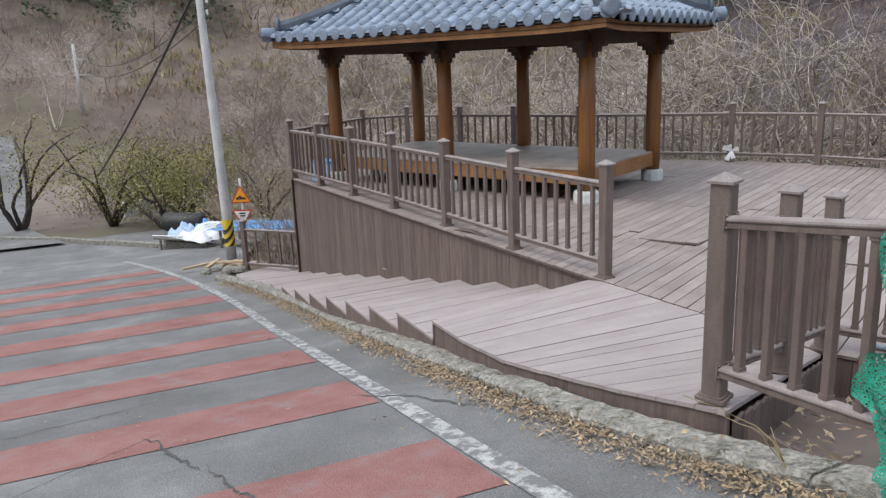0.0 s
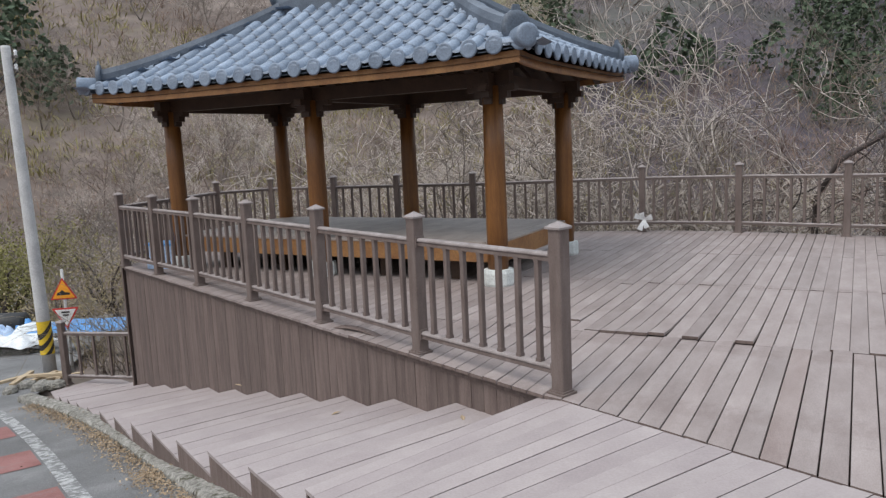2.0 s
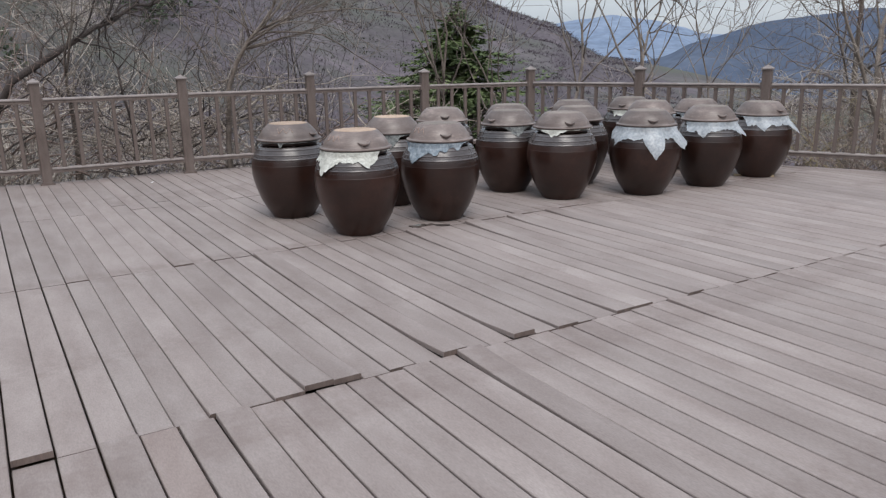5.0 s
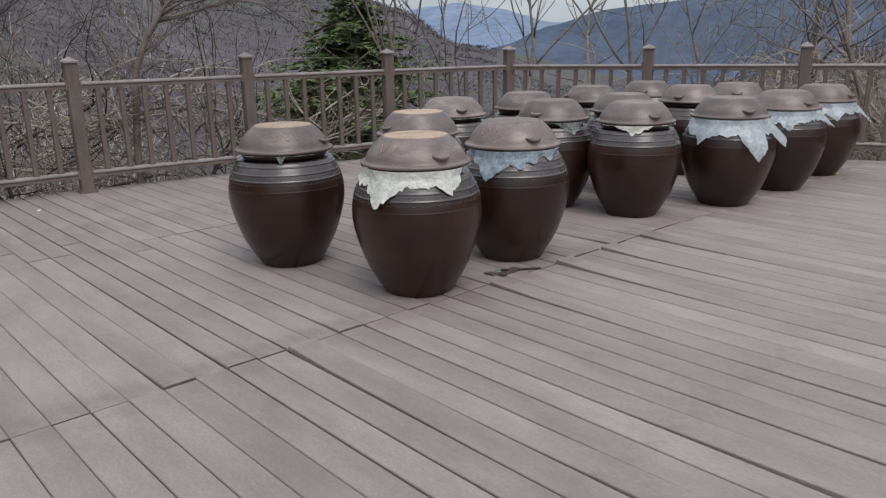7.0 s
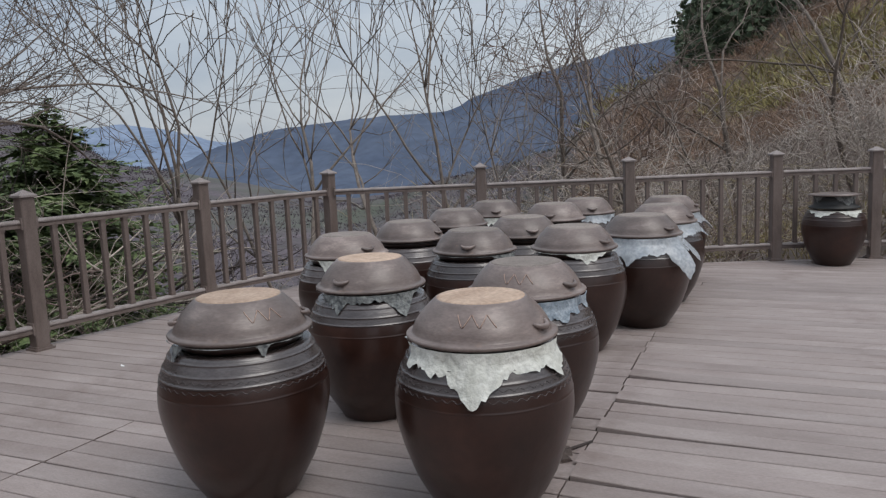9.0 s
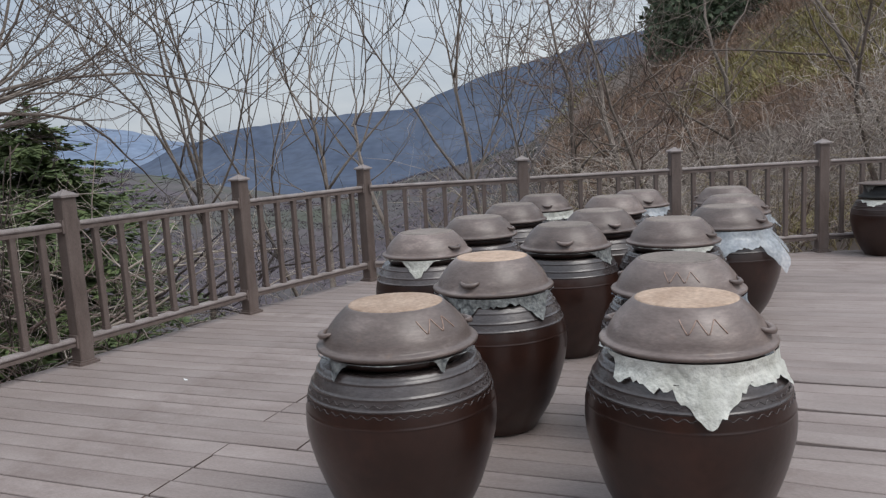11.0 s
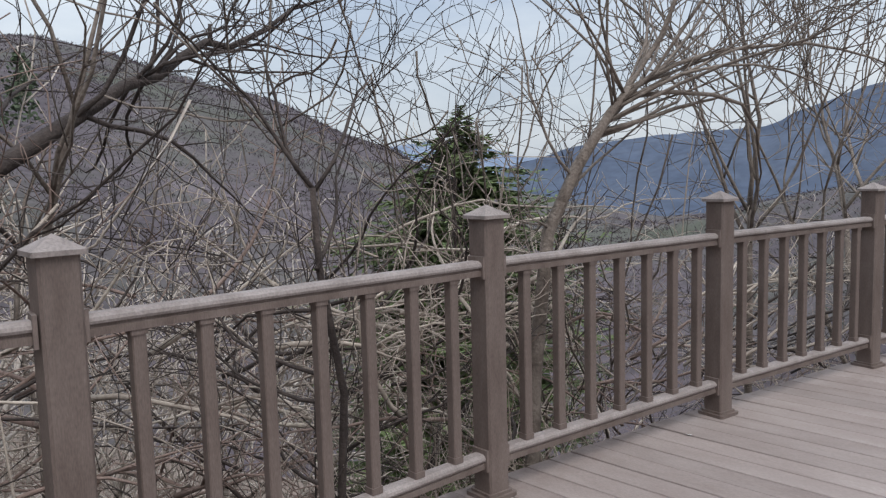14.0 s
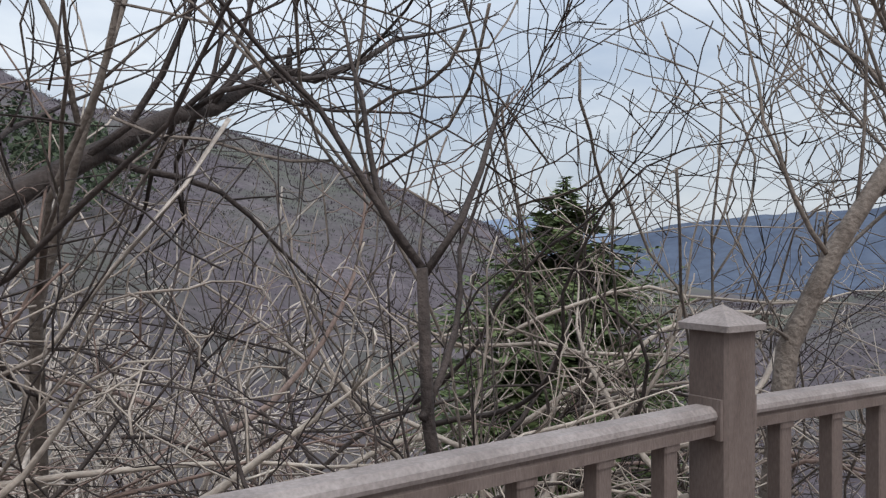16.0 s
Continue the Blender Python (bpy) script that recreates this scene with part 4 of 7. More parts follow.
def build_pavilion():
    ob = thing("pavilion", "open wooden pavilion with a blue-grey tiled hip roof and raised floor", "pavilion", m=pose(PC[0], PC[1], 0, 0, 0, 0.4))
    px, py = (-2.71, 0.0, 2.71), (-1.26, 1.26)
    shaft = MB().lathe([(0.128, 0.2), (0.13, 0.8), (0.127, 1.6), (0.12, 2.42)], 20).mesh("column", M_POST)
    plinth = MB().lathe([(0.19, 0.0), (0.2, 0.03), (0.2, 0.16), (0.185, 0.2), (0.15, 0.205)], 10, smooth=False).mesh("plinth", M_STONE)
    step = [(-0.31, 2.435), (-0.31, 2.35), (-0.22, 2.35), (-0.22, 2.275), (-0.15, 2.275), (-0.15, 2.2), (0.15, 2.2), (0.15, 2.275), (0.22, 2.275), (0.22, 2.35), (0.31, 2.35), (0.31, 2.435)]
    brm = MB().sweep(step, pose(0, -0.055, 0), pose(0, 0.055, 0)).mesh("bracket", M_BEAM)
    for x in px:
        for y in py:
            part("column", shaft, None, ob, m=pose(x, y, 0, 0, 0, x * 70 + y * 31))
            part("plinth", plinth, None, ob, "pale stone plinth", m=pose(x, y, 0))
            part("bracket", brm, None, ob, m=pose(x, y, 0))
            part("bracket", brm, None, ob, m=pose(x, y, 0.003, 0, 0, 90))
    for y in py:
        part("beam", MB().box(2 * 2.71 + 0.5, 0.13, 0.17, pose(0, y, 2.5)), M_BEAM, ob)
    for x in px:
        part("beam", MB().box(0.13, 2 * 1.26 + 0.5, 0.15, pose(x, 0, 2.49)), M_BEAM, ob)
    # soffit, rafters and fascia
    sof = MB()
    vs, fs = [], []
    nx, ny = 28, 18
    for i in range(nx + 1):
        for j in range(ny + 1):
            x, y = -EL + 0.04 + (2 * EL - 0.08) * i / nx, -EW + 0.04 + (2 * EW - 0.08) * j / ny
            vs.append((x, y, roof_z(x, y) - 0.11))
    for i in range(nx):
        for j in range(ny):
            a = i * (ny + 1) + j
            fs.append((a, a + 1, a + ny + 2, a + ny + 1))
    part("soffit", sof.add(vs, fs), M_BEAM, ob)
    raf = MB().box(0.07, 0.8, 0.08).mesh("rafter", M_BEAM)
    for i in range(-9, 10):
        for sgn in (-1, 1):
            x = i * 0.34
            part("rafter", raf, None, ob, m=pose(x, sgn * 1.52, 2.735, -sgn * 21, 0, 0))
    for a, b in (((-EL, -EW), (EL, -EW)), ((EL, -EW), (EL, EW)), ((EL, EW), (-EL, EW)), ((-EL, EW), (-EL, -EW))):
        n = 14
        mb = MB()
        vs, fs = [], []
        for i in range(n + 1):
            x, y = a[0] + (b[0] - a[0]) * i / n, a[1] + (b[1] - a[1]) * i / n
            k = 0.975
            z = roof_z(x, y)
            vs += [(x * k, y * k, z - 0.16), (x * k, y * k, z - 0.03), (x * k * 0.985, y * k * 0.985, z - 0.03), (x * k * 0.985, y * k * 0.985, z - 0.16)]
        for i in range(n):
            for j in range(4):
                fs.append((i * 4 + j, i * 4 + 4 + j, i * 4 + 4 + (j + 1) % 4, i * 4 + (j + 1) % 4))
        part("fascia", mb.add(vs, fs), M_FASCIA, ob)
    # roof: pan surface, then rows of cover tiles
    roof = MB()
    vs, fs = [], []
    nx, ny = 56, 36
    for i in range(nx + 1):
        for j in range(ny + 1):
            x, y = -EL - 0.02 + (2 * EL + 0.04) * i / nx, -EW - 0.02 + (2 * EW + 0.04) * j / ny
            vs.append((x, y, roof_z(max(-EL, min(EL, x)), max(-EW, min(EW, y))) - 0.01))
    for i in range(nx):
        for j in range(ny):
            a = i * (ny + 1) + j
            fs.append((a, a + ny + 1, a + ny + 2, a + 1))
    ro = part("roof", roof.add(vs, fs, True), M_TILEDARK, ob, "blue-grey curved tile roof")

    def cover(L=0.31):
        mb = MB()
        vs, fs = [], []
        n = 7
        for yy, r in ((0, 0.088), (0.02, 0.09), (L, 0.072)):
            for i in range(n):
                a = math.pi * i / (n - 1)
                vs.append((r * math.cos(a), yy, r * math.sin(a) * 0.95))
        for j in range(2):
            for i in range(n - 1):
                fs.append((j * n + i, (j + 1) * n + i, (j + 1) * n + i + 1, j * n + i + 1))
        fs.append(tuple(range(n)))
        return mb.add(vs, fs, True)

    def pan():
        mb = MB()
        vs, fs = [], []
        n = 5
        for yy, lift in ((0.0, 0.022), (0.3, 0.0)):
            for i in range(n):
                q = -1 + 2 * i / (n - 1)
                vs.append((q * 0.1, yy, lift + 0.03 * q * q))
        for i in range(n - 1):
            fs.append((i, i + 1, n + i + 1, n + i))
        fs.append(tuple(range(n - 1, -1, -1)) if False else (0, 1, 2, 3, 4))
        return mb.add(vs, fs, True)

    tile = cover().mesh("tile", M_TILE)
    pant = pan().mesh("pan_tile", M_TILE)
    disc = MB().lathe([(0.098, -0.018), (0.103, -0.008), (0.103, 0.008), (0.085, 0.012), (0.07, 0.008), (0.04, 0.012)], 14, pose(0, 0, 0.02, 90, 0, 0)).mesh("eave_disc", M_TILE)
    rest = MB()
    cov, pm = cover(), pan()
    for side in range(4):
        half = EL if side % 2 == 0 else EW
        depth = EW
        other = EW if side % 2 == 0 else EL
        turn = side * 90
        rot = pose(0, 0, 0, 0, 0, turn)
        count = int(2 * half / 0.292)
        for i in range(count + 1):
            q = -half + 0.05 + i * (2 * half - 0.1) / count
            reach = min(EW, half - abs(q)) if True else 0
            n = max(1, int(math.ceil(reach / 0.265)))
            for k in range(n):
                y0, y1 = -other + k * 0.265, -other + (k + 1) * 0.265
                w0, w1 = rot @ Vector((q, y0, 0)), rot @ Vector((q, y1, 0))
                z0 = roof_z(max(-EL, min(EL, w0.x)), max(-EW, min(EW, w0.y)))
                z1 = roof_z(w1.x, w1.y)
                pitch = math.degrees(math.atan2(z1 - z0, 0.265))
                m = rot @ pose(q, y0, z0 + 0.035, pitch, 0, 0)
                mp = rot @ pose(q + 0.146, y0, z0 + 0.012, pitch, 0, 0)
                if side == 0 and q > -3.3 or side == 1 and k < 3:
                    part("tile", tile, None, ro, m=m)
                    if side == 0 and k < 2:
                        part("tile", pant, None, ro, m=mp)
                    else:
                        rest.add([mp @ Vector(p) for p in pm.v], pm.f, True)
                else:
                    rest.add([m @ Vector(p) for p in cov.v], cov.f, True)
                    rest.add([mp @ Vector(p) for p in pm.v], pm.f, True)
            w0 = rot @ Vector((q, -other, 0))
            part("eave_disc", disc, None, ro, m=rot @ pose(q, -other - 0.015, roof_z(w0.x, w0.y) + 0.035))
    tagged(part("tiles", rest, M_TILE, ro), kind="stuff")
    # ridges
    def ridge(a, b, w, h, n=10):
        mb = MB()
        ring = [(-w / 2, -0.1), (-w / 2, h * 0.6), (-w * 0.36, h), (w * 0.36, h), (w / 2, h * 0.6), (w / 2, -0.1)]
        pts = []
        for i in range(n + 1):
            x, y = a[0] + (b[0] - a[0]) * i / n, a[1] + (b[1] - a[1]) * i / n
            pts.append((x, y, roof_z(x, y) + (0.06 * (i / n) ** 3 if w < 0.2 else 0)))
        d = Vector((b[0] - a[0], b[1] - a[1], 0)).normalized()
        sd = Vector((d.y, -d.x, 0))
        vs, fs = [], []
        for p in pts:
            vs += [Vector(p) + sd * u + Vector((0, 0, v)) for u, v in ring]
        c = len(ring)
        for i in range(n):
            for j in range(c):
                fs.append((i * c + j, i * c + (j + 1) % c, (i + 1) * c + (j + 1) % c, (i + 1) * c + j))
        fs += [tuple(range(c)), tuple(n * c + j for j in range(c - 1, -1, -1))]
        part("ridge", mb.add(vs, fs), M_TILEDARK, ro)
        return pts[-1], math.degrees(math.atan2(d.y, d.x))
    h = EL - EW
    ridge((-h - 0.1, 0), (h + 0.1, 0), 0.26, 0.26)
    orn = MB().lathe([(0.17, -0.03), (0.18, 0), (0.17, 0.03), (0.12, 0.045), (0.06, 0.04)], 16, pose(0, 0, 0.12, 0, 90, 0)).box(0.06, 0.2, 0.2, pose(0, 0, 0.25), taper=0.35).mesh("ridge_end", M_TILEDARK)
    barrel = MB().lathe([(0.11, -0.2), (0.125, 0.12), (0.13, 0.16), (0.1, 0.175), (0.06, 0.17)], 14, pose(0, 0, 0.03, 0, 90, 0)).mesh("corner_tile", M_TILE)
    for sx in (-1, 1):
        part("ridge_end", orn, None, ro, m=pose(sx * (h + 0.13), 0, roof_z(h, 0) + 0.12, 0, 0, 0 if sx > 0 else 180))
        for sy in (-1, 1):
            end, ang = ridge((sx * h, 0), (sx * (EL - 0.16), sy * (EW - 0.16)), 0.19, 0.19)
            part("ridge_end", orn, None, ro, m=pose(end[0], end[1], end[2] - 0.02, 0, 0, ang))
            part("corner_tile", barrel, None, ro, m=pose(sx * (EL - 0.06), sy * (EW - 0.06), roof_z(EL, EW) + 0.06, 0, 0, ang))
    # floor of the pavilion
    fl = part("platform", MB().box(5.42, 2.5, 0.06, pose(0, 0, 0.475)), M_BEAM, ob, "raised wooden floor")
    bd = MB().box(0.2, 2.62, 0.028, bevel=0.004).mesh("floor_board", M_PLAT)
    for i in range(27):
        part("floor_board", bd, None, fl, m=pose(-2.65 + i * 0.2038, 0, 0.52))
    for sgn in (-1, 1):
        part("platform_edge", MB().box(5.2, 0.05, 0.23, pose(0, sgn * 1.27, 0.395)), M_FASCIA, fl)
        part("platform_edge", MB().box(0.05, 2.3, 0.23, pose(sgn * 2.74, 0, 0.395)), M_FASCIA, fl)
    for x in (-2.0, -0.9, 0.9, 2.0):
        for y in (-1.0, 1.0):
            part("leg", MB().box(0.12, 0.12, 0.42, pose(x, y, 0.21)), M_BEAM, fl)


build_pavilion()


# ---------------------------------------------------------------- distance
def far_range(name, rows, dist, material, label, foot=-60, ragged=1.0):
    """A mountain range: rows of azimuth and height in degrees seen from the deck."""
    mb = MB()
    vs, fs = [], []
    a0, a1 = rows[0][0], rows[-1][0]
    n = 170
    m = 14
    for i in range(n + 1):
        az = a0 + (a1 - a0) * i / n
        el = table(rows, az)
        for j in range(m + 1):
            t = j / m
            d = dist * (1 - 0.45 * (1 - t))
            top = 1.4 + dist * math.tan(radians(el))
            z = foot + (top - foot) * t ** 1.3
            x, y = d * math.sin(radians(az)), 10 + d * math.cos(radians(az))
            ns = noise.noise((x * 9 / dist, y * 9 / dist, 2.0)) * dist * 0.02 * (1 - t) * t * 4 + noise.noise((x * 60 / dist, y * 60 / dist, 7.0)) * dist * 0.0018 * ragged
            vs.append((x, y, z + ns))
    for i in range(n):
        for j in range(m):
            a = i * (m + 1) + j
            fs.append((a, a + m + 1, a + m + 2, a + 1))
    tagged(part(name, mb.add(vs, fs, True), material), label, "mountain", kind="structure")


# distance haze is put into both colours as blue, paler for the farther range
M_FAR1 = mat("haze_painted_forest", (0.05, 0.07, 0.115), (0.082, 0.105, 0.155), 0.012, 1.0, 0.0, 0.09, c3=(0.066, 0.088, 0.135))
M_FAR2 = mat("haze_painted_far_forest", (0.14, 0.19, 0.28), (0.19, 0.24, 0.33), 0.008, 1.0, 0.0, 0.05)
far_range("backdrop", [(30, -3), (44, -1.5), (47, -0.6), (50.5, 0.75), (54.6, 1.8), (61, 2.4), (67, 2.6), (70, 3.9), (73.6, 5.0), (77.5, 5.8), (80, 6.6), (90, 8), (112, 8)], 900, M_FAR1, "forested mountain across the valley with haze painted blue")
far_range("backdrop", [(24, 0), (33, 1.2), (38, 1.8), (44, 2.45), (47, 2.0), (50.5, 1.0), (56, 0.6), (64, 0)], 1900, M_FAR2, "mountain far down the valley with paler painted haze")

# ---------------------------------------------------------------- trees and brush
M_BARK = mat("grey_brown_bark", (0.12, 0.095, 0.08), (0.25, 0.21, 0.18), 9, 0.9, 0.5, 60)
M_BARKDARK = mat("dark_bark", (0.035, 0.026, 0.024), (0.075, 0.058, 0.052), 9, 0.9, 0.5, 60)
M_BARKPALE = mat("pale_grey_bark", (0.34, 0.29, 0.255), (0.6, 0.53, 0.47), 7, 0.9, 0.4, 60)
M_BARKRED = mat("reddish_brown_bark", (0.12, 0.08, 0.066), (0.24, 0.175, 0.15), 7, 0.9, 0.4, 60)
M_TWIG = mat("pale_dry_twig", (0.27, 0.22, 0.185), (0.58, 0.51, 0.44), 1.4, 0.9, 0.2, 60, c3=(0.41, 0.35, 0.3))
M_TWIGRED = mat("reddish_twig", (0.17, 0.115, 0.095), (0.31, 0.23, 0.2), 1.4, 0.9, 0.2, 60)
M_STRAW = mat("straw_coloured_stem", (0.24, 0.19, 0.1), (0.4, 0.33, 0.2), 1.2, 0.9, 0.2, 60)
M_NEEDLE = mat("dark_green_needles", (0.055, 0.088, 0.032), (0.145, 0.185, 0.072), 2, 0.85, 0.2, 30)
M_MOSS = mat("yellow_green_leaf", (0.13, 0.13, 0.04), (0.27, 0.24, 0.08), 1.2, 0.85, 0.2, 30)


def on_deck(x, y, z):
    if z < -0.35 or not -12 < x < 8.2:
        return False
    lo, hi = deck_ends(x)
    return lo < y < hi + 0.06 and z < 1.45


def grow(mb, p, d, length, r, level, rnd, o, at=(0, 0, 0)):
    """One branch and, from it, its own branches."""
    n = o["seg"][level]
    pts, rad = [Vector(p)], [r]
    d = Vector(d).normalized()
    q = Vector(p)
    bend = d.cross(Vector((rnd.gauss(0, 1), rnd.gauss(0, 1), rnd.gauss(0, 1)))).normalized() * rnd.uniform(*o["bend"]) * 6 / n
    for i in range(n):
        w = o["wild"][level]
        if i == n // 2 and rnd.random() < 0.6:
            bend = -bend
        d = d + bend
        d = (d + Vector((rnd.gauss(0, w), rnd.gauss(0, w), rnd.gauss(0, w) + o["up"][level]))).normalized()
        q = q + d * (length / n)
        if on_deck(q.x + at[0], q.y + at[1], q.z + at[2]):
            break
        pts.append(q.copy())
        rad.append(max(o["thin"], r * (1 - o["taper"] * (i + 1) / n)))
    n = len(pts) - 1
    if n < 1:
        return
    rad = [max(o["thin"], r * (1 - o["taper"] * i / n)) for i in range(n + 1)]
    mb.tube(pts, rad, o["sides"][level])
    if level + 1 >= len(o["seg"]):
        return
    for k in range(o["kids"][level]):
        t = rnd.uniform(o["from"][level], 1.0)
        f = t * n
        i = min(int(f), n - 1)
        base = pts[i].lerp(pts[i + 1], f - i)
        axis = (pts[i + 1] - pts[i]).normalized()
        s = axis.cross(Vector((rnd.gauss(0, 1), rnd.gauss(0, 1), rnd.gauss(0, 1)))).normalized()
        a = radians(rnd.uniform(*o["angle"][level]))
        nd = axis * math.cos(a) + s * math.sin(a)
        rr = rad[i] * rnd.uniform(*o["ratio"])
        grow(mb, base, nd, length * rnd.uniform(*o["shrink"][level]) * (1.15 - 0.45 * t), rr, level + 1, rnd, o, at)


BARE = dict(seg=[9, 9, 6, 5], sides=[7, 5, 3, 3], wild=[0.09, 0.19, 0.25, 0.28], up=[0.05, 0.05, 0.04, 0.03], kids=[7, 5, 3, 0], angle=[(25, 60), (25, 60), (25, 65), (20, 50)], shrink=[(0.45, 0.8), (0.4, 0.75), (0.4, 0.8), (0.5, 0.8)], ratio=(0.35, 0.6), taper=0.93, thin=0.0035, bend=(0.12, 0.36), **{"from": [0.3, 0.2, 0.15, 0.1]})


def tree(x, y, label, stems, seed, o=BARE, bark=M_BARK, base=None, group="bare trees by the deck"):
    """A bare tree; stems: (direction, length, radius) from its foot."""
    z = land(x, y) - 0.1 if base is None else base
    ob = thing("tree", label, "tree", group, pose(x, y, z))
    rnd = random.Random(seed)
    for i, (d, L, r) in enumerate(stems):
        trunk = MB()
        crown = MB()
        n = 10
        pts, rad = [Vector((0, 0, 0))], [r * 1.15]
        v = Vector(d).normalized()
        q = Vector((rnd.uniform(-0.08, 0.08), rnd.uniform(-0.08, 0.08), 0)) if len(stems) > 1 else Vector((0, 0, 0))
        pts = [q.copy()]
        for k in range(n):
            v = (v + Vector((rnd.gauss(0, 0.12), rnd.gauss(0, 0.12), rnd.gauss(0, 0.05)))).normalized()
            q = q + v * (L / n)
            pts.append(q.copy())
            rad.append(r * (1 - 0.94 * (k + 1) / n))
        trunk.tube(pts, rad, 8)
        for k in range(o["kids"][0]):
            t = rnd.uniform(o["from"][0], 1.0)
            f = t * n
            j = min(int(f), n - 1)
            b = pts[j].lerp(pts[j + 1], f - j)
            ax = (pts[j + 1] - pts[j]).normalized()
            s = ax.cross(Vector((rnd.gauss(0, 1), rnd.gauss(0, 1), rnd.gauss(0, 1)))).normalized()
            a = radians(rnd.uniform(*o["angle"][0]))
            grow(crown, b, ax * math.cos(a) + s * math.sin(a), L * rnd.uniform(*o["shrink"][0]) * (1.1 - 0.5 * t), rad[j] * rnd.uniform(*o["ratio"]), 1, rnd, o, (x, y, z))
        part("trunk", trunk, bark, ob)
        part("crown", crown, bark, ob)
    return ob


def build_trees():
    T = "bare grey-brown deciduous tree beyond the railing"
    tree(-2.7, 17.2, "bare many-stemmed tree with spreading branches behind the railing", [((-0.75, 0.1, 1), 5.6, 0.055), ((-0.25, 0.35, 1), 6.2, 0.07), ((0.12, 0.3, 1), 6.8, 0.075), ((0.45, 0.5, 1), 6.0, 0.06), ((0.8, 0.6, 0.9), 5.2, 0.05)], 21, dict(BARE, kids=[8, 6, 3, 0], thin=0.007, ratio=(0.45, 0.72), taper=0.86), M_BARKPALE)
    tree(-0.6, 18.6, T, [((0.2, 0.1, 1), 6.5, 0.09), ((0.7, 0, 1), 5.5, 0.06)], 5)
    tree(-5.0, 19.0, T, [((-0.2, 0.1, 1), 6.5, 0.08), ((0.3, 0, 1), 5.5, 0.06)], 6)
    tree(-1.6, 21.5, T, [((0.1, 0.1, 1), 8.5, 0.1)], 7)
    # tree leaning over the railing, its long shoots sweeping to one side
    x, y = 1.35, 16.0
    z = land(x, y) - 0.1
    ob = thing("tree", "bare tree leaning over the railing with long sweeping shoots", "tree", "bare trees by the deck", pose(x, y, z))
    rnd = random.Random(33)
    tp = [(0, 0, 0), (0.02, 0.05, 1.6), (0.03, 0.0, 0.3 - z), (0.08, -0.06, 1.05 - z), (0.18, -0.16, 1.36 - z), (0.32, -0.26, 1.62 - z), (0.42, -0.3, 1.74 - z)]
    part("trunk", MB().tube(tp, [0.045, 0.041, 0.037, 0.034, 0.03, 0.024, 0.014], 8), M_BARK, ob)
    cr = MB()
    sweep = dict(BARE)
    sweep.update(kids=[0, 6, 3, 0], angle=[(20, 40), (10, 38), (18, 50), (20, 50)], shrink=[(0.5, 0.8), (0.25, 0.55), (0.35, 0.7), (0.5, 0.8)], up=[0, 0.03, 0.04, 0.02], wild=[0.1, 0.08, 0.14, 0.2], seg=[9, 10, 7, 5], thin=0.0026)
    for k in range(26):
        i = rnd.choice((4, 5, 5, 5, 5))
        q = Vector(tp[i]).lerp(Vector(tp[i + 1]), rnd.random())
        if k < 19:
            d = Vector((0.9, -0.28 + rnd.gauss(0, 0.2), 0.5 + rnd.gauss(0, 0.24)))
        else:
            d = Vector((rnd.gauss(0.1, 0.5), rnd.gauss(0, 0.3), 1.0))
        grow(cr, q, d, rnd.uniform(1.4, 3.2), rnd.choice((0.006, 0.008, 0.011, 0.014)), 1, rnd, sweep, (x, y, z))
    for k in range(6):
        q = Vector(tp[3]).lerp(Vector(tp[4]), rnd.random())
        grow(cr, q, Vector((rnd.choice((-0.7, 0.9)), rnd.gauss(0, 0.4), rnd.uniform(-0.1, 0.5))), rnd.uniform(0.7, 1.5), 0.009, 1, rnd, sweep, (x, y, z))
    part("crown", cr, M_BARK, ob)
    # dark sapling forking just above the railing
    x, y = 0.1, 15.98
    z = land(x, y) - 0.1
    ob = thing("tree", "slender dark sapling forking just above the railing", "tree", "bare trees by the deck", pose(x, y, z))
    rnd = random.Random(42)
    top = 1.31 - z
    part("trunk", MB().tube([(0.28, 0.12, 0), (0.2, 0.08, top * 0.4), (0.22, 0.05, top * 0.55), (0.1, 0.04, top * 0.72), (0.12, 0.02, top * 0.82), (0.03, 0.02, top * 0.93), (0, 0, top)], [0.024, 0.021, 0.02, 0.018, 0.016, 0.014, 0.012], 7), M_BARKDARK, ob)
    cr = MB()
    R, F = Vector((0.656, -0.755, 0)), Vector((0.755, 0.656, 0))
    wide = dict(BARE)
    wide.update(kids=[0, 5, 3, 0], angle=[(20, 40), (25, 60), (25, 60), (20, 50)], shrink=[(0.5, 0.8), (0.4, 0.75), (0.35, 0.7), (0.5, 0.8)], wild=[0.1, 0.16, 0.2, 0.2], up=[0, 0.08, 0.05, 0.02], thin=0.002)
    for i, (a, c, e, L) in enumerate(((-0.75, 0.2, 0.6, 0.9), (0.62, 0.25, 0.8, 1.4), (-1.0, 0.3, 0.05, 1.1), (-0.8, 0.3, -0.25, 0.8), (0.2, 0.8, 0.5, 1.0), (-0.3, 0.4, 1.0, 1.2), (0.9, 0.5, 0.15, 0.9))):
        d = R * a + F * c + Vector((0, 0, e))
        grow(cr, Vector((0.004, 0.004, top - (0, 0.02, 0.45, 0.8, 0.3, 0.0, 0.6)[i])), d, L, 0.0095, 1, rnd, wide, (x, y, z))
    for k in range(7):
        d = R * rnd.choice((-1, 1)) + F * rnd.uniform(-0.2, 0.6) + Vector((0, 0, rnd.uniform(-0.1, 0.4)))
        grow(cr, Vector((0.02, 0.02, top - rnd.uniform(0.4, 1.4))), d, rnd.uniform(0.7, 1.5), 0.009, 1, rnd, wide, (x, y, z))
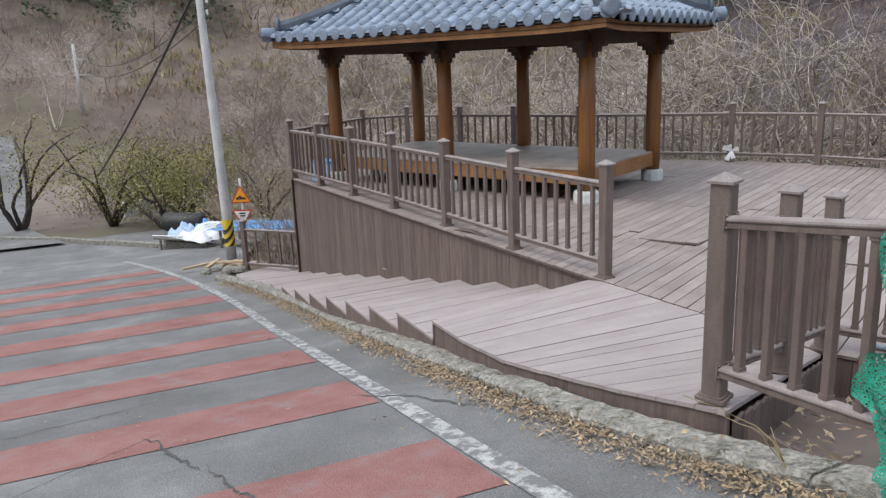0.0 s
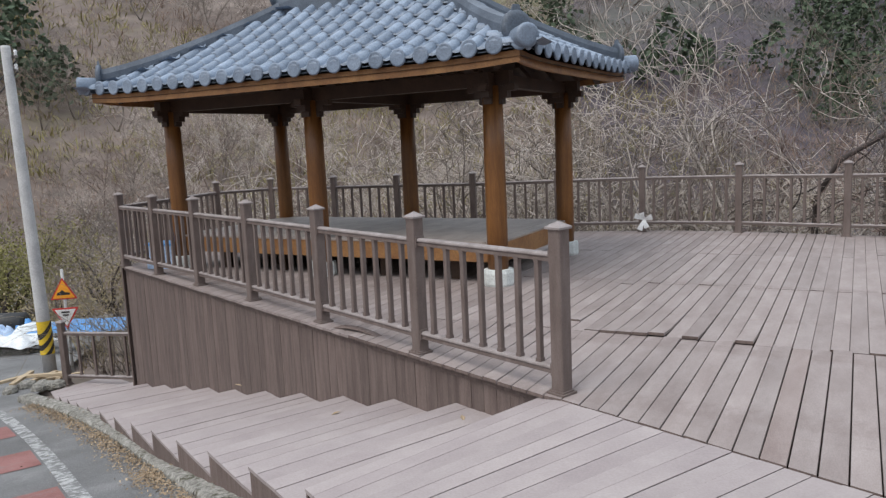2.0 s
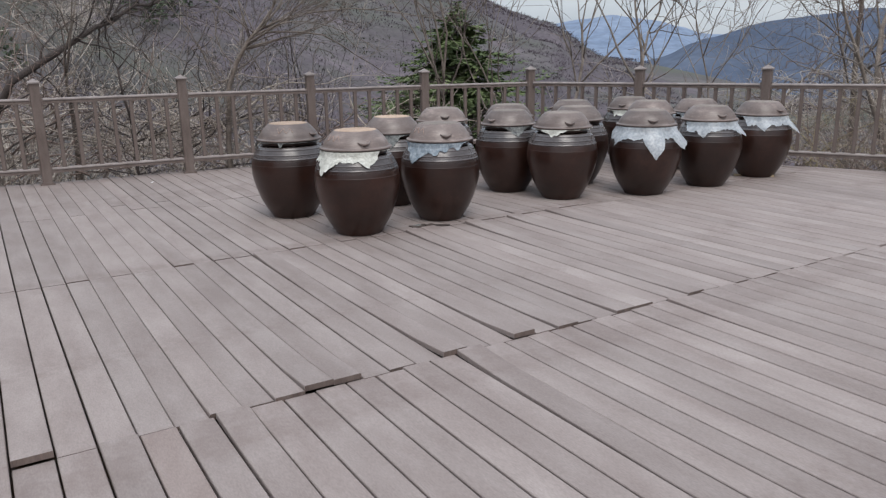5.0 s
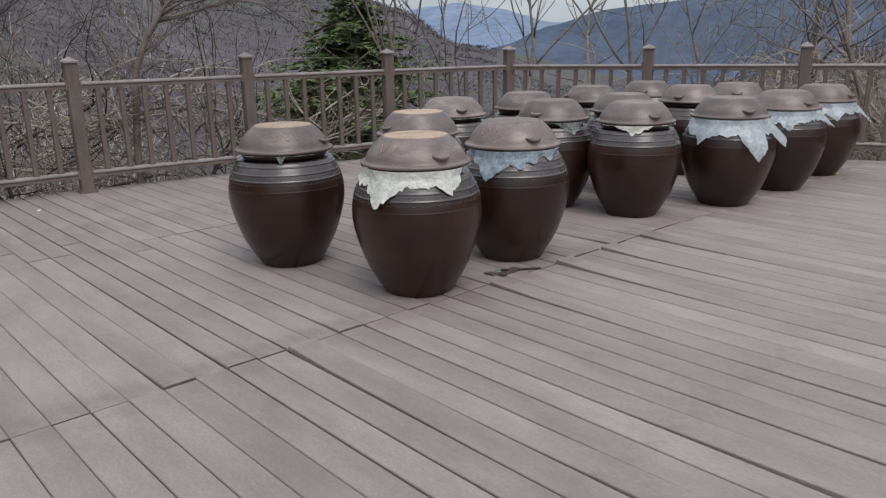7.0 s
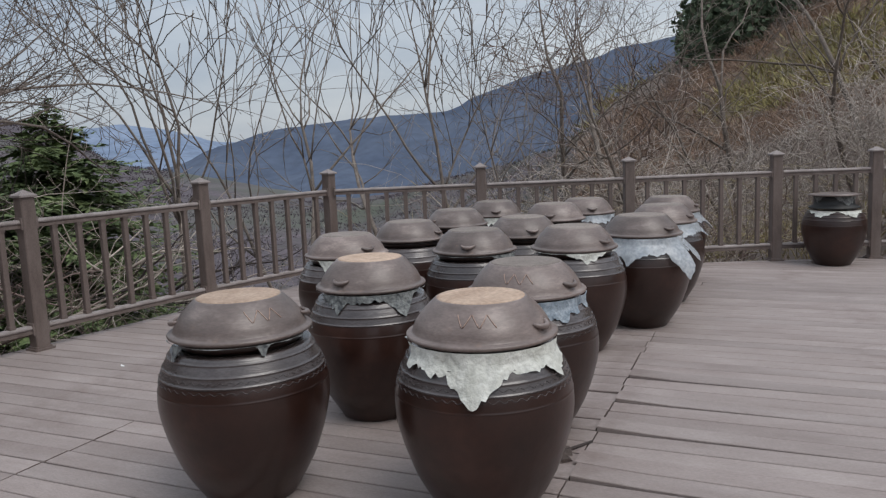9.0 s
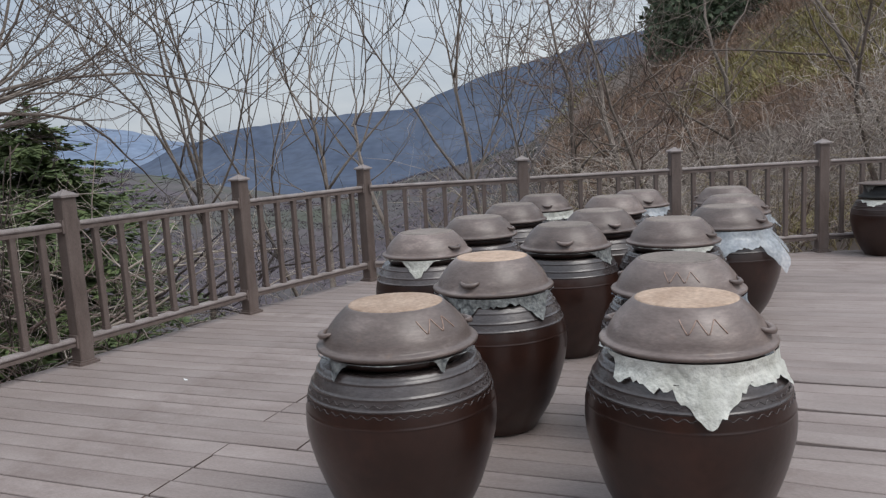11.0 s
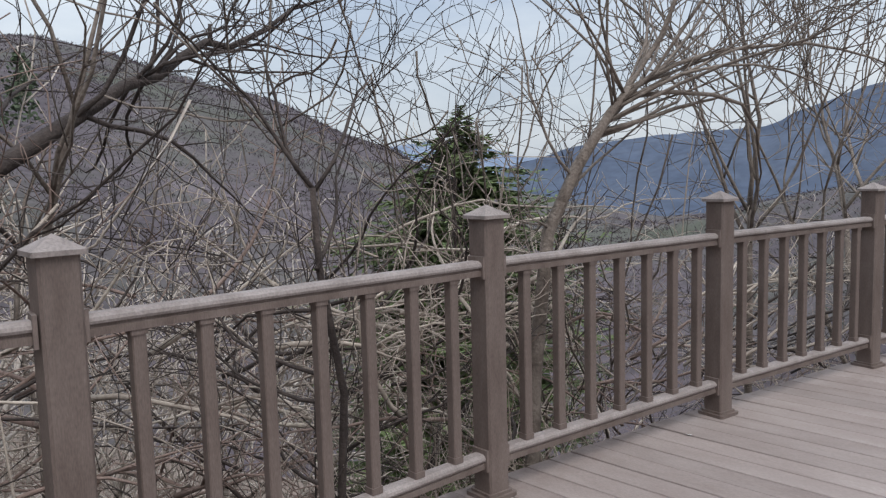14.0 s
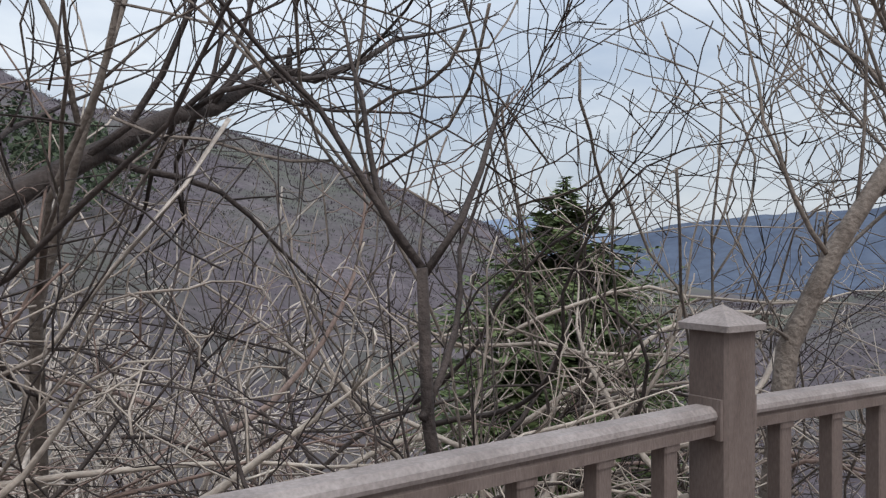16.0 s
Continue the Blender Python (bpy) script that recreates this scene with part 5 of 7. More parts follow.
    part("crown", cr, M_BARKDARK, ob)
    sap = dict(BARE)
    sap.update(kids=[7, 5, 3, 0], thin=0.0025, wild=[0.12, 0.17, 0.2, 0.24], angle=[(25, 65), (25, 60), (25, 65), (20, 50)])
    sap["from"] = [0.5, 0.2, 0.15, 0.1]
    tree(0.62, 16.6, "thin dark bare sapling close behind the railing", [((-0.12, 0.05, 1), 4.6, 0.026)], 41, sap, M_BARKDARK)
    tree(2.9, 18.6, T, [((0.15, 0.1, 1), 5.8, 0.05), ((-0.35, 0.1, 1), 5.4, 0.04)], 43, sap, M_BARKDARK)
    young = dict(BARE)
    young.update(kids=[8, 4, 2, 0], angle=[(24, 48), (22, 48), (20, 50), (20, 50)], up=[0.05, 0.1, 0.1, 0.06], wild=[0.1, 0.12, 0.15, 0.2], thin=0.0062, ratio=(0.52, 0.8), taper=0.8, bend=(0.03, 0.15))
    young["from"] = [0.42, 0.15, 0.15, 0.1]
    tree(6.95, 15.7, "slim bare tree with upright forked branches", [((0.0, 0.1, 1), 7.0, 0.06), ((-0.28, 0.1, 1), 5.6, 0.04)], 51, young, M_BARK)
    tree(5.3, 16.6, "slim bare tree with upright forked branches", [((-0.15, 0.1, 1), 6.6, 0.05), ((-0.5, 0.1, 1), 5.6, 0.035)], 52, young, M_BARK)
    tree(7.9, 13.6, "slim bare tree leaning beside the railing", [((-0.25, 0.2, 1), 5.6, 0.045), ((0.1, 0.0, 1), 4.6, 0.03)], 53, young)
    tree(9.2, 15.8, T, [((0.2, 0.2, 1), 6.8, 0.06)], 54, young)
    for i, (x, y, h) in enumerate(((10.9, 12.2, 6.4), (12.5, 14.0, 6.8), (11.2, 9.0, 6.2), (14.5, 11.0, 7.2), (15.5, 7.5, 7.5), (10.2, 6.4, 6.0), (13.0, 17.0, 6.5), (17, 14, 7.5))):
        tree(x, y, "bare twiggy tree on the brown slope", [((random.Random(i).uniform(-0.3, 0.3), 0.1, 1), h, 0.075), ((random.Random(i + 9).uniform(-0.6, 0.6), 0.2, 1), h * 0.8, 0.05)], 60 + i)
    # limb reaching in from one side
    x, y = -1.5, 17.6
    z0 = land(x, y) - 0.1
    limb = thing("tree", "heavy dark bare limb reaching out beyond the railing", "tree", "bare trees by the deck", pose(x, y, z0))
    bends = [(-1.35, 17.45, 0.5), (-1.0, 17.3, 1.15), (-0.44, 17.46, 1.49), (-0.11, 17.61, 1.69), (0.17, 17.74, 1.86), (0.39, 17.84, 1.93), (0.57, 17.92, 2.06), (0.78, 18.01, 2.18), (0.99, 18.11, 2.18), (1.37, 18.28, 2.36), (1.68, 18.42, 2.56), (2.12, 18.62, 2.72), (3.0, 19.0, 3.1)]
    path = [(0, 0, 0), (0.05, 0.0, 1.6)] + [(px - x, py - y, pz - z0) for px, py, pz in bends]
    r = [0.075, 0.066, 0.058, 0.05, 0.043, 0.038, 0.034, 0.03, 0.027, 0.025, 0.022, 0.018, 0.014, 0.009, 0.005]
    part("trunk", MB().tube(path, r, 8), M_BARKDARK, limb)
    part("stub", MB().tube([(0.81 - x, 18.02 - y, 2.18 - z0), (0.815 - x, 18.02 - y, 2.29 - z0)], [0.02, 0.012], 6), M_BARKDARK, limb)
    crown = MB()
    rnd = random.Random(3)
    hang = dict(BARE)
    hang.update(kids=[0, 5, 3, 0], wild=[0.1, 0.15, 0.2, 0.2], thin=0.0026, shrink=[(0.5, 0.8), (0.4, 0.7), (0.35, 0.7), (0.5, 0.8)])
    for k in range(20):
        i = rnd.randrange(3, len(path) - 1)
        a, b = Vector(path[i]), Vector(path[i + 1])
        d = (b - a).normalized() * 0.8 + Vector((rnd.gauss(0, 0.4), rnd.gauss(0, 0.4), rnd.gauss(0.0, 0.6)))
        grow(crown, a.lerp(b, rnd.random()), d, rnd.uniform(0.9, 2.2), min(0.016, r[i] * 0.4), 1, rnd, hang, (x, y, z0))
    part("crown", crown, M_BARKDARK, limb)


def bush(x, y, height, spread, canes, seed, material, label="tangled bare bramble bush", base=None, twigs=3):
    z = land(x, y) - 0.05 if base is None else base
    ob = thing("bush", label, "bush", "bare brush", pose(x, y, z))
    rnd = random.Random(seed)
    mb = MB()
    for c in range(canes):
        a = rnd.uniform(0, 2 * math.pi)
        lean = rnd.uniform(0.05, 1.0) * spread
        L = height * rnd.uniform(0.6, 1.15)
        p = Vector((rnd.gauss(0, spread * 0.25), rnd.gauss(0, spread * 0.25), 0))
        d = Vector((math.cos(a) * lean * 0.6, math.sin(a) * lean * 0.6, L)).normalized()
        n = 9
        r0 = rnd.choice((0.005, 0.006, 0.008, 0.01, 0.014))
        pts, rad = [p.copy()], [r0]
        droop = rnd.uniform(0.0, 0.42)
        for k in range(n):
            d = (d + Vector((rnd.gauss(0, 0.25) + math.cos(a) * 0.12 * spread, rnd.gauss(0, 0.25) + math.sin(a) * 0.12 * spread, rnd.gauss(0, 0.12) - droop * k / n))).normalized()
            p = p + d * L / n
            if on_deck(p.x + x, p.y + y, p.z + z):
                break
            pts.append(p.copy())
            rad.append(r0 * (1 - 0.9 * (k + 1) / n))
        n = len(pts) - 1
        if n < 3:
            continue
        mb.tube(pts, rad, 3)
        for t in range(twigs):
            k = rnd.randrange(2, n)
            q = pts[k].copy()
            e = ((pts[k + 1] - pts[k]).normalized() + Vector((rnd.gauss(0, 0.8), rnd.gauss(0, 0.8), rnd.gauss(0.1, 0.5)))).normalized()
            tp = [q.copy()]
            l2 = L * rnd.uniform(0.12, 0.32)
            for s in range(3):
                e = (e + Vector((rnd.gauss(0, 0.22), rnd.gauss(0, 0.22), rnd.gauss(0, 0.2)))).normalized()
                q = q + e * l2 / 3
                tp.append(q.copy())
            if on_deck(q.x + x, q.y + y, q.z + z):
                continue
            mb.tube(tp, [rad[k] * 0.6, rad[k] * 0.5, 0.0035, 0.0022], 3)
    tagged(part("twig_mass", mb, material, ob), kind="stuff")
    return ob


def build_brush():
    rnd = random.Random(77)
    # thicket along the valley side of the railing
    for i in range(22):
        x = -4.2 + i * 0.56
        yf = 16.0 - max(0, x + 0.8) * 0.17
        y = yf + rnd.uniform(0.5, 1.3)
        top = 0.5 + rnd.uniform(-0.25, 0.3)
        bush(x, y, (top - land(x, y)) * 1.05, 1.0, 12, 100 + i, (M_TWIG, M_TWIG, M_TWIGRED, M_BARK)[i % 4])
    for i in range(16):
        x = -4.5 + i * 1.0
        yf = 16.0 - max(0, x + 0.8) * 0.17
        y = yf + rnd.uniform(1.8, 4.5)
        top = 0.25 + rnd.uniform(-0.3, 0.35)
        bush(x, y, (top - land(x, y)) * 1.05, 1.4, 18, 200 + i, (M_TWIG, M_TWIGRED, M_BARK)[i % 3])
    for i, (x, y) in enumerate(((1.5, 17.1), (1.95, 17.3), (1.1, 17.3), (1.7, 17.9), (2.5, 17.2), (0.4, 17.4), (-0.4, 17.0), (-0.9, 16.8))):
        bush(x, y, 1.05 - land(x, y) + rnd.uniform(-0.25, 0.1), 0.8, 24, 260 + i, M_TWIG, "dense tangle of pale vines over a bush", twigs=6)
    # the slope behind the jars
    for i in range(34):
        t = i / 33
        x = 7.2 + 2.6 * t + rnd.uniform(0.3, 2.4)
        y = 14.6 - 8.2 * t + rnd.uniform(-0.6, 0.6)
        bush(x, y, 1.35 - land(x, y) + rnd.uniform(-0.6, 0.9), 1.1, 24, 300 + i, (M_TWIG, M_STRAW, M_TWIGRED, M_BARK)[i % 4])
    # behind the pavilion
    for i in range(26):
        x = -13.6 + i * 0.38
        y = 16.0 + rnd.uniform(0.2, 3.0) - max(0, -8 - x) * 0.25
        bush(x, y, 0.45 - land(x, y) + rnd.uniform(-0.5, 0.8), 0.9, 20, 400 + i, (M_STRAW, M_TWIG, M_STRAW, M_MOSS)[i % 4])
    # beside the far end of the steps
    for i in range(12):
        x, y = -13.4 - rnd.uniform(0, 2.6), 11.6 + rnd.uniform(0, 3.4)
        bush(x, y, rnd.uniform(2.2, 4.2), 0.9, 18, 500 + i, (M_TWIG, M_STRAW, M_BARK)[i % 3])


def arching(x, y, z, canes, spread, seed, material, label):
    """Long canes that arch sideways over one another, with short side twigs."""
    ob = thing("bush", label, "bush", "arching canes", pose(x, y, z))
    rnd = random.Random(seed)
    mb = MB()
    o = dict(BARE)
    o.update(seg=[9, 12, 5, 4], kids=[0, 7, 1, 0], angle=[(20, 40), (25, 75), (25, 60), (20, 50)], shrink=[(0.5, 0.8), (0.12, 0.34), (0.3, 0.6), (0.5, 0.8)], up=[0, -0.03, 0.03, 0.02], wild=[0.1, 0.17, 0.26, 0.26], thin=0.0024)
    for c in range(canes):
        a = rnd.choice((-42, -42, -60, 138, 120)) + rnd.uniform(-30, 30)
        p = (rnd.gauss(0, spread), rnd.gauss(0, spread * 0.5), rnd.uniform(-0.5, 0.25))
        d = (math.cos(radians(a)), math.sin(radians(a)), rnd.uniform(0.1, 0.75))
        grow(mb, p, d, rnd.uniform(1.1, 2.6), rnd.choice((0.006, 0.008, 0.011, 0.015)), 1, rnd, o, (x, y, z))
    # stout crooked stems down to the slope
    foot = land(x, y) - z - 0.1
    st = dict(o)
    st.update(wild=[0.1, 0.24, 0.25, 0.2], up=[0, 0.06, 0.03, 0.02], kids=[0, 7, 4, 0], shrink=[(0.5, 0.8), (0.25, 0.5), (0.3, 0.6), (0.5, 0.8)])
    for c in range(4):
        grow(mb, (rnd.gauss(0, spread * 0.6), rnd.gauss(0, spread * 0.4), foot), (rnd.gauss(0, 0.5), rnd.gauss(0, 0.3), 1), 0.2 - foot + rnd.uniform(0, 0.7), rnd.choice((0.02, 0.03, 0.038)), 1, rnd, st, (x, y, z))
    tagged(part("twig_mass", mb, material, ob), kind="stuff")
    return ob


def build_arching():
    for i, (x, y, z) in enumerate(((-2.6, 17.2, 0.5), (-1.7, 17.0, 0.35), (-1.0, 16.9, 0.55), (-0.3, 16.8, 0.3), (0.4, 16.7, 0.5), (0.9, 16.6, 0.25), (1.5, 16.6, 0.5), (2.1, 16.5, 0.2), (2.8, 16.3, 0.35), (0.6, 17.5, 0.75), (1.5, 17.4, 0.8), (-0.6, 17.7, 0.6), (3.6, 16.2, 0.2), (4.6, 16.0, 0.1))):
        arching(x, y, z, 15, 0.5, 700 + i, (M_TWIG, M_BARKDARK, M_TWIG, M_TWIGRED)[i % 4], "pale arching canes tangled behind the railing")


def conifer(x, y, tip, height, slope, widest, seed, label="dark green conifer standing among bare trees"):
    """A cone of drooping boughs, each a row of flat sprays; slope: radius gained per metre below the tip."""
    ob = thing("tree", label, "tree", "conifers", pose(x, y, tip - height))
    rnd = random.Random(seed)
    part("trunk", MB().tube([(0, 0, 0), (0.05, 0, height * 0.5), (0, 0, height)], [0.16, 0.1, 0.02], 7), M_BARKDARK, ob)
    mb = MB()
    drop = 0.05
    while drop < height * 0.9:
        for k in range(7 + int(min(6, drop * 2))):
            R = min(widest, slope * drop) * rnd.uniform(0.6, 1.12) + 0.12
            a = rnd.uniform(0, 2 * math.pi)
            s = Vector((-math.sin(a), math.cos(a), 0))
            u = Vector((math.cos(a), math.sin(a), 0))
            root = Vector((0, 0, height - drop + rnd.uniform(-0.12, 0.12)))
            n = 4 + int(R * 5)
            lift, sag = rnd.uniform(-0.1, 0.3), rnd.uniform(0.25, 0.55)
            line = [root + u * R * f + Vector((0, 0, R * (lift * f - sag * f * f + 0.2 * f ** 4))) for f in [i / n for i in range(n + 1)]]
            for i in range(1, n + 1):
                c, ax = line[i], (line[i] - line[i - 1]).normalized()
                w = (0.16 + 0.3 * min(1, R)) * (1.2 - 0.75 * i / n)
                for q in range(4):
                    sg = 1 if q % 2 else -1
                    d = (s * sg * rnd.uniform(0.5, 1.1) + ax * rnd.uniform(0.4, 1.0) + Vector((0, 0, rnd.uniform(-0.45, 0.25)))).normalized()
                    e = d.cross(Vector((rnd.gauss(0, 0.5), rnd.gauss(0, 0.5), 1))).normalized() * w * 0.16
                    o = c - ax * rnd.uniform(0, 0.12)
                    t = o + d * w * rnd.uniform(0.6, 1.2)
                    m = o.lerp(t, 0.55)
                    mb.add([o, m + e, t, m - e], [(0, 1, 2, 3)])
        drop += 0.2
    part("crown", mb, M_NEEDLE, ob)
    return ob


def build_copses():
    """Bare trees of a few shapes, repeated over the slopes round the deck."""
    o = dict(BARE, kids=[7, 5, 3, 0], sides=[6, 4, 3, 3], seg=[9, 8, 5, 4], thin=0.008, ratio=(0.45, 0.72), taper=0.86)
    kinds = []
    for i, (bark, stems) in enumerate((
            (M_BARKPALE, [((-0.5, 0.1, 1), 5.2, 0.06), ((0.1, 0.3, 1), 6.0, 0.075), ((0.55, -0.2, 1), 4.8, 0.055)]),
            (M_BARK, [((-0.2, -0.3, 1), 5.8, 0.08), ((0.35, 0.3, 1), 5.0, 0.06)]),
            (M_BARKPALE, [((-0.8, 0.2, 1), 4.2, 0.05), ((-0.3, -0.4, 1), 5.0, 0.06), ((0.2, 0.3, 1), 5.4, 0.06), ((0.7, -0.1, 1), 4.4, 0.05)]),
            (M_BARKRED, [((0.1, 0.1, 1), 5.0, 0.06), ((-0.5, 0.4, 1), 4.2, 0.045)]))):
        x, y = ((-5.6, 19.6), (-9.4, 19.8), (-0.2, 19.9), (13.6, 12.6))[i]
        kinds.append(tree(x, y, ("pale many-stemmed bare tree on the slope", "grey-brown bare tree on the slope", "pale spreading bare shrub tree on the slope", "reddish-brown bare tree on the slope")[i], stems, 800 + i, o, bark, group="bare trees on the slopes"))
    rnd = random.Random(71)

    def put(x, y, size, sink=0.1):
        m = pose(x, y, land(x, y) - sink, rnd.uniform(-5, 5), rnd.uniform(-5, 5), rnd.uniform(0, 360))
        copy_thing(rnd.choice(kinds), m @ Matrix.Scale(size, 4))

    for az, r, size in ((-12, 9.4, 1.0), (-19, 9.5, 1.1), (-26, 9.3, 1.0), (-34, 10.2, 1.0), (-42, 11.5, 0.9), (-8, 11.5, 1.3), (-16, 12.6, 1.3), (-30, 13, 1.15), (-48, 14, 0.9), (-22, 15, 1.4), (-38, 16, 1.2), (-2, 15, 1.4), (13, 15, 1.2), (-54, 17, 0.9)):
        put(-2 + r * math.sin(radians(az)), 10 + r * math.cos(radians(az)), size * 0.95)
    for k in range(40):
        az, r = rnd.uniform(75, 112), 12.5 + 30 * rnd.random() ** 1.2
        put(-2 + r * math.sin(radians(az)), 10 + r * math.cos(radians(az)), rnd.uniform(0.38, 0.62) * (0.75 + r / 50))
    for k in range(22):
        put(rnd.uniform(-32, -15.5), rnd.uniform(16, 30), rnd.uniform(0.5, 0.95))
    # brown woods on the hillside beyond the road
    count = 0
    while count < 85:
        az, r = rnd.uniform(-96, -30), 44 + 80 * rnd.random()
        x, y = -2 + r * math.sin(radians(az)), 10 + r * math.cos(radians(az))
        s, n = rs(x, y)
        if not (-12 < n < 3 and s < 34):
            m = pose(x, y, land(x, y) - 0.2, rnd.uniform(-5, 5), rnd.uniform(-5, 5), rnd.uniform(0, 360))
            copy_thing(kinds[rnd.choice((1, 1, 3, 3, 2))], m @ Matrix.Scale(rnd.uniform(0.7, 1.25), 4))
            count += 1
    for k in range(60):
        az, r = rnd.uniform(-95, 16), 26 + 70 * rnd.random()
        x, y = -2 + r * math.sin(radians(az)), 10 + r * math.cos(radians(az))
        s, n = rs(x, y)
        if not (-13 < n < 3.5 and s < 62):
            put(x, y, rnd.uniform(0.5, 1.0) * (0.7 + r / 120))


def build_far_woods():
    """Brush, bare woods and conifers on the far slopes."""
    rnd = random.Random(9)
    groups = [("bare_woods", M_FW[0]), ("bare_woods", M_FW[1]), ("olive_scrub", M_FW[2])]
    mbs = [MB() for _ in groups]
    count = 0
    while count < 26000:
        az = rnd.uniform(-98, 112)
        r = 30 * (8 ** rnd.random())
        if rnd.random() < 0.22:
            az, r = rnd.uniform(76, 112), rnd.uniform(17, 75)
        if az > 2 and az < 76:
            continue
        x, y = -2 + r * math.sin(radians(az)), 10 + r * math.cos(radians(az))
        s, n = rs(x, y)
        if -10 < n < 3 and s < 31:
            continue
        if -14 < n < -3.5 and 20 < s < 60:
            continue
        z = land(x, y)
        cl = noise.noise((x * 0.03, y * 0.03, 5.0))
        g = 2 if cl > 0.1 and r < 130 else (0 if cl < -0.05 else 1)
        if g == 2 and rnd.random() < 0.35:
            g = 1
        h = rnd.uniform(0.6, 1.5) * (0.7 + r / 130)
        w = h * rnd.uniform(0.7, 1.3)
        mb = mbs[g]
        for i in range(13 if r < 100 else 8):
            a = rnd.uniform(0, 2 * math.pi)
            q = rnd.random() ** 0.6
            b = Vector((x + rnd.gauss(0, w * 0.35), y + rnd.gauss(0, w * 0.35), z - 0.1 + h * 0.2 * rnd.random()))
            tip = b + Vector((math.cos(a) * w * q, math.sin(a) * w * q, h * (1 - 0.6 * q) * rnd.uniform(0.5, 1.05)))
            side = Vector((math.sin(a + 1), math.cos(a + 1), 0.2)) * h * (rnd.uniform(0.012, 0.024) if g == 2 else rnd.uniform(0.006, 0.013)) * (1 + r / 90)
            mid = b.lerp(tip, 0.55)
            mb.add([b, mid + side, tip, mid - side], [(0, 1, 2, 3)])
        count += 1
    for (name, m), mb in zip(groups, mbs):
        tagged(part(name, mb, m), "bare winter scrub and woods on the valley slopes", "woodland", kind="stuff")
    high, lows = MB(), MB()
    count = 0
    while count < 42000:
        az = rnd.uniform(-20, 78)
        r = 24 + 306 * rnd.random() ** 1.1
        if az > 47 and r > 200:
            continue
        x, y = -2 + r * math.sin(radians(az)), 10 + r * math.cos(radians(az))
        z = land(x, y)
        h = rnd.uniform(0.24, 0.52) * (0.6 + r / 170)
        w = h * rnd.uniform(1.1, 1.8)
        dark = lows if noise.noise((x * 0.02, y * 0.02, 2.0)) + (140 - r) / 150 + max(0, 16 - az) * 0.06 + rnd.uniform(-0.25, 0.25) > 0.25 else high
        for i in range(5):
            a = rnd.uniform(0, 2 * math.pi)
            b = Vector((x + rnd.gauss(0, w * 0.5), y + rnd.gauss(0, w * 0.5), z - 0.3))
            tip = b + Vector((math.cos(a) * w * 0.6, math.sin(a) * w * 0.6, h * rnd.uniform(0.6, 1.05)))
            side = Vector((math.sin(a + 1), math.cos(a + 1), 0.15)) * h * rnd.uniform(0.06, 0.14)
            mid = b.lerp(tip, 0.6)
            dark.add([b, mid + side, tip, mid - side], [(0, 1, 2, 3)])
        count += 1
    tagged(part("mauve_woods", high, M_FW[4]), "mauve-brown leafless forest covering the mountainside, tinted for haze", "woodland", kind="stuff")
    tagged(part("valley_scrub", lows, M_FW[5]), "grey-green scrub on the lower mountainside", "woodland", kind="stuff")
    con = MB()
    count = 0
    while count < 1000:
        az = rnd.choice((rnd.uniform(-74, -58), rnd.uniform(-42, -26), rnd.uniform(-24, 16), rnd.uniform(-24, 16), rnd.uniform(84, 104)))
        r = rnd.uniform(60, 170) if az < 60 else rnd.uniform(70, 95)
        x, y = -2 + r * math.sin(radians(az)), 10 + r * math.cos(radians(az))
        z = land(x, y)
        if az < -20:
            if (z - 2.2) / math.hypot(x - 1, y) < 0.035 + 0.02 * noise.noise((x * 0.06, y * 0.06, 8.0)):
                continue
        elif noise.noise((x * 0.03, y * 0.03, 8.0)) < -0.12:
            continue
        h = rnd.uniform(2.5, 6) * (0.6 + r / 190)
        for i in range(100):
            t = rnd.random() ** 0.8
            rad = h * 0.36 * (1 - t) ** 0.7 * rnd.uniform(0.5, 1.15) + 0.1
            a = rnd.uniform(0, 2 * math.pi)
            c = Vector((x + math.cos(a) * rad, y + math.sin(a) * rad, z + h * (0.1 + 0.9 * t)))
            u = Vector((rnd.gauss(0, 1), rnd.gauss(0, 1), rnd.gauss(0.3, 0.7))).normalized() * h * 0.07
            v = u.cross(Vector((rnd.gauss(0, 1), rnd.gauss(0, 1), rnd.gauss(0, 1)))).normalized() * h * 0.045
            con.add([c - u, c + v, c + u, c - v], [(0, 1, 2, 3)])
        count += 1
    tagged(part("conifer_woods", con, M_FW[3]), "dull green pines scattered on the far hillside", "woodland", kind="stuff")


def island(name, c1, c2, c3):
    return mat(name, c1, c2, 0.5, 0.95, 0.0, 3.0, c3=c3, vary=0.2, island=True)


# the mauve forest's colour is shifted to blue to hold distance haze
M_FW = [island("grey_bare_woods", (0.2, 0.165, 0.145), (0.38, 0.325, 0.285), (0.28, 0.235, 0.205)), island("brown_bare_woods", (0.2, 0.125, 0.09), (0.39, 0.28, 0.2), (0.29, 0.2, 0.145)), island("olive_dry_scrub", (0.2, 0.18, 0.075), (0.38, 0.33, 0.15), (0.29, 0.25, 0.11)), island("distant_needles", (0.05, 0.075, 0.045), (0.1, 0.13, 0.075), (0.075, 0.1, 0.06)), island("mauve_haze_leafless_forest", (0.06, 0.047, 0.057), (0.112, 0.092, 0.104), (0.084, 0.068, 0.079)), island("grey_green_scrub", (0.05, 0.06, 0.042), (0.115, 0.116, 0.088), (0.08, 0.086, 0.064))]

build_trees()
build_brush()
build_arching()
build_copses()
conifer(11.95, 26.8, 2.95, 10.0, 1.15, 3.7, 5)
conifer(9.9, 26.0, 0.7, 7.0, 0.8, 2.2, 6)
build_far_woods()


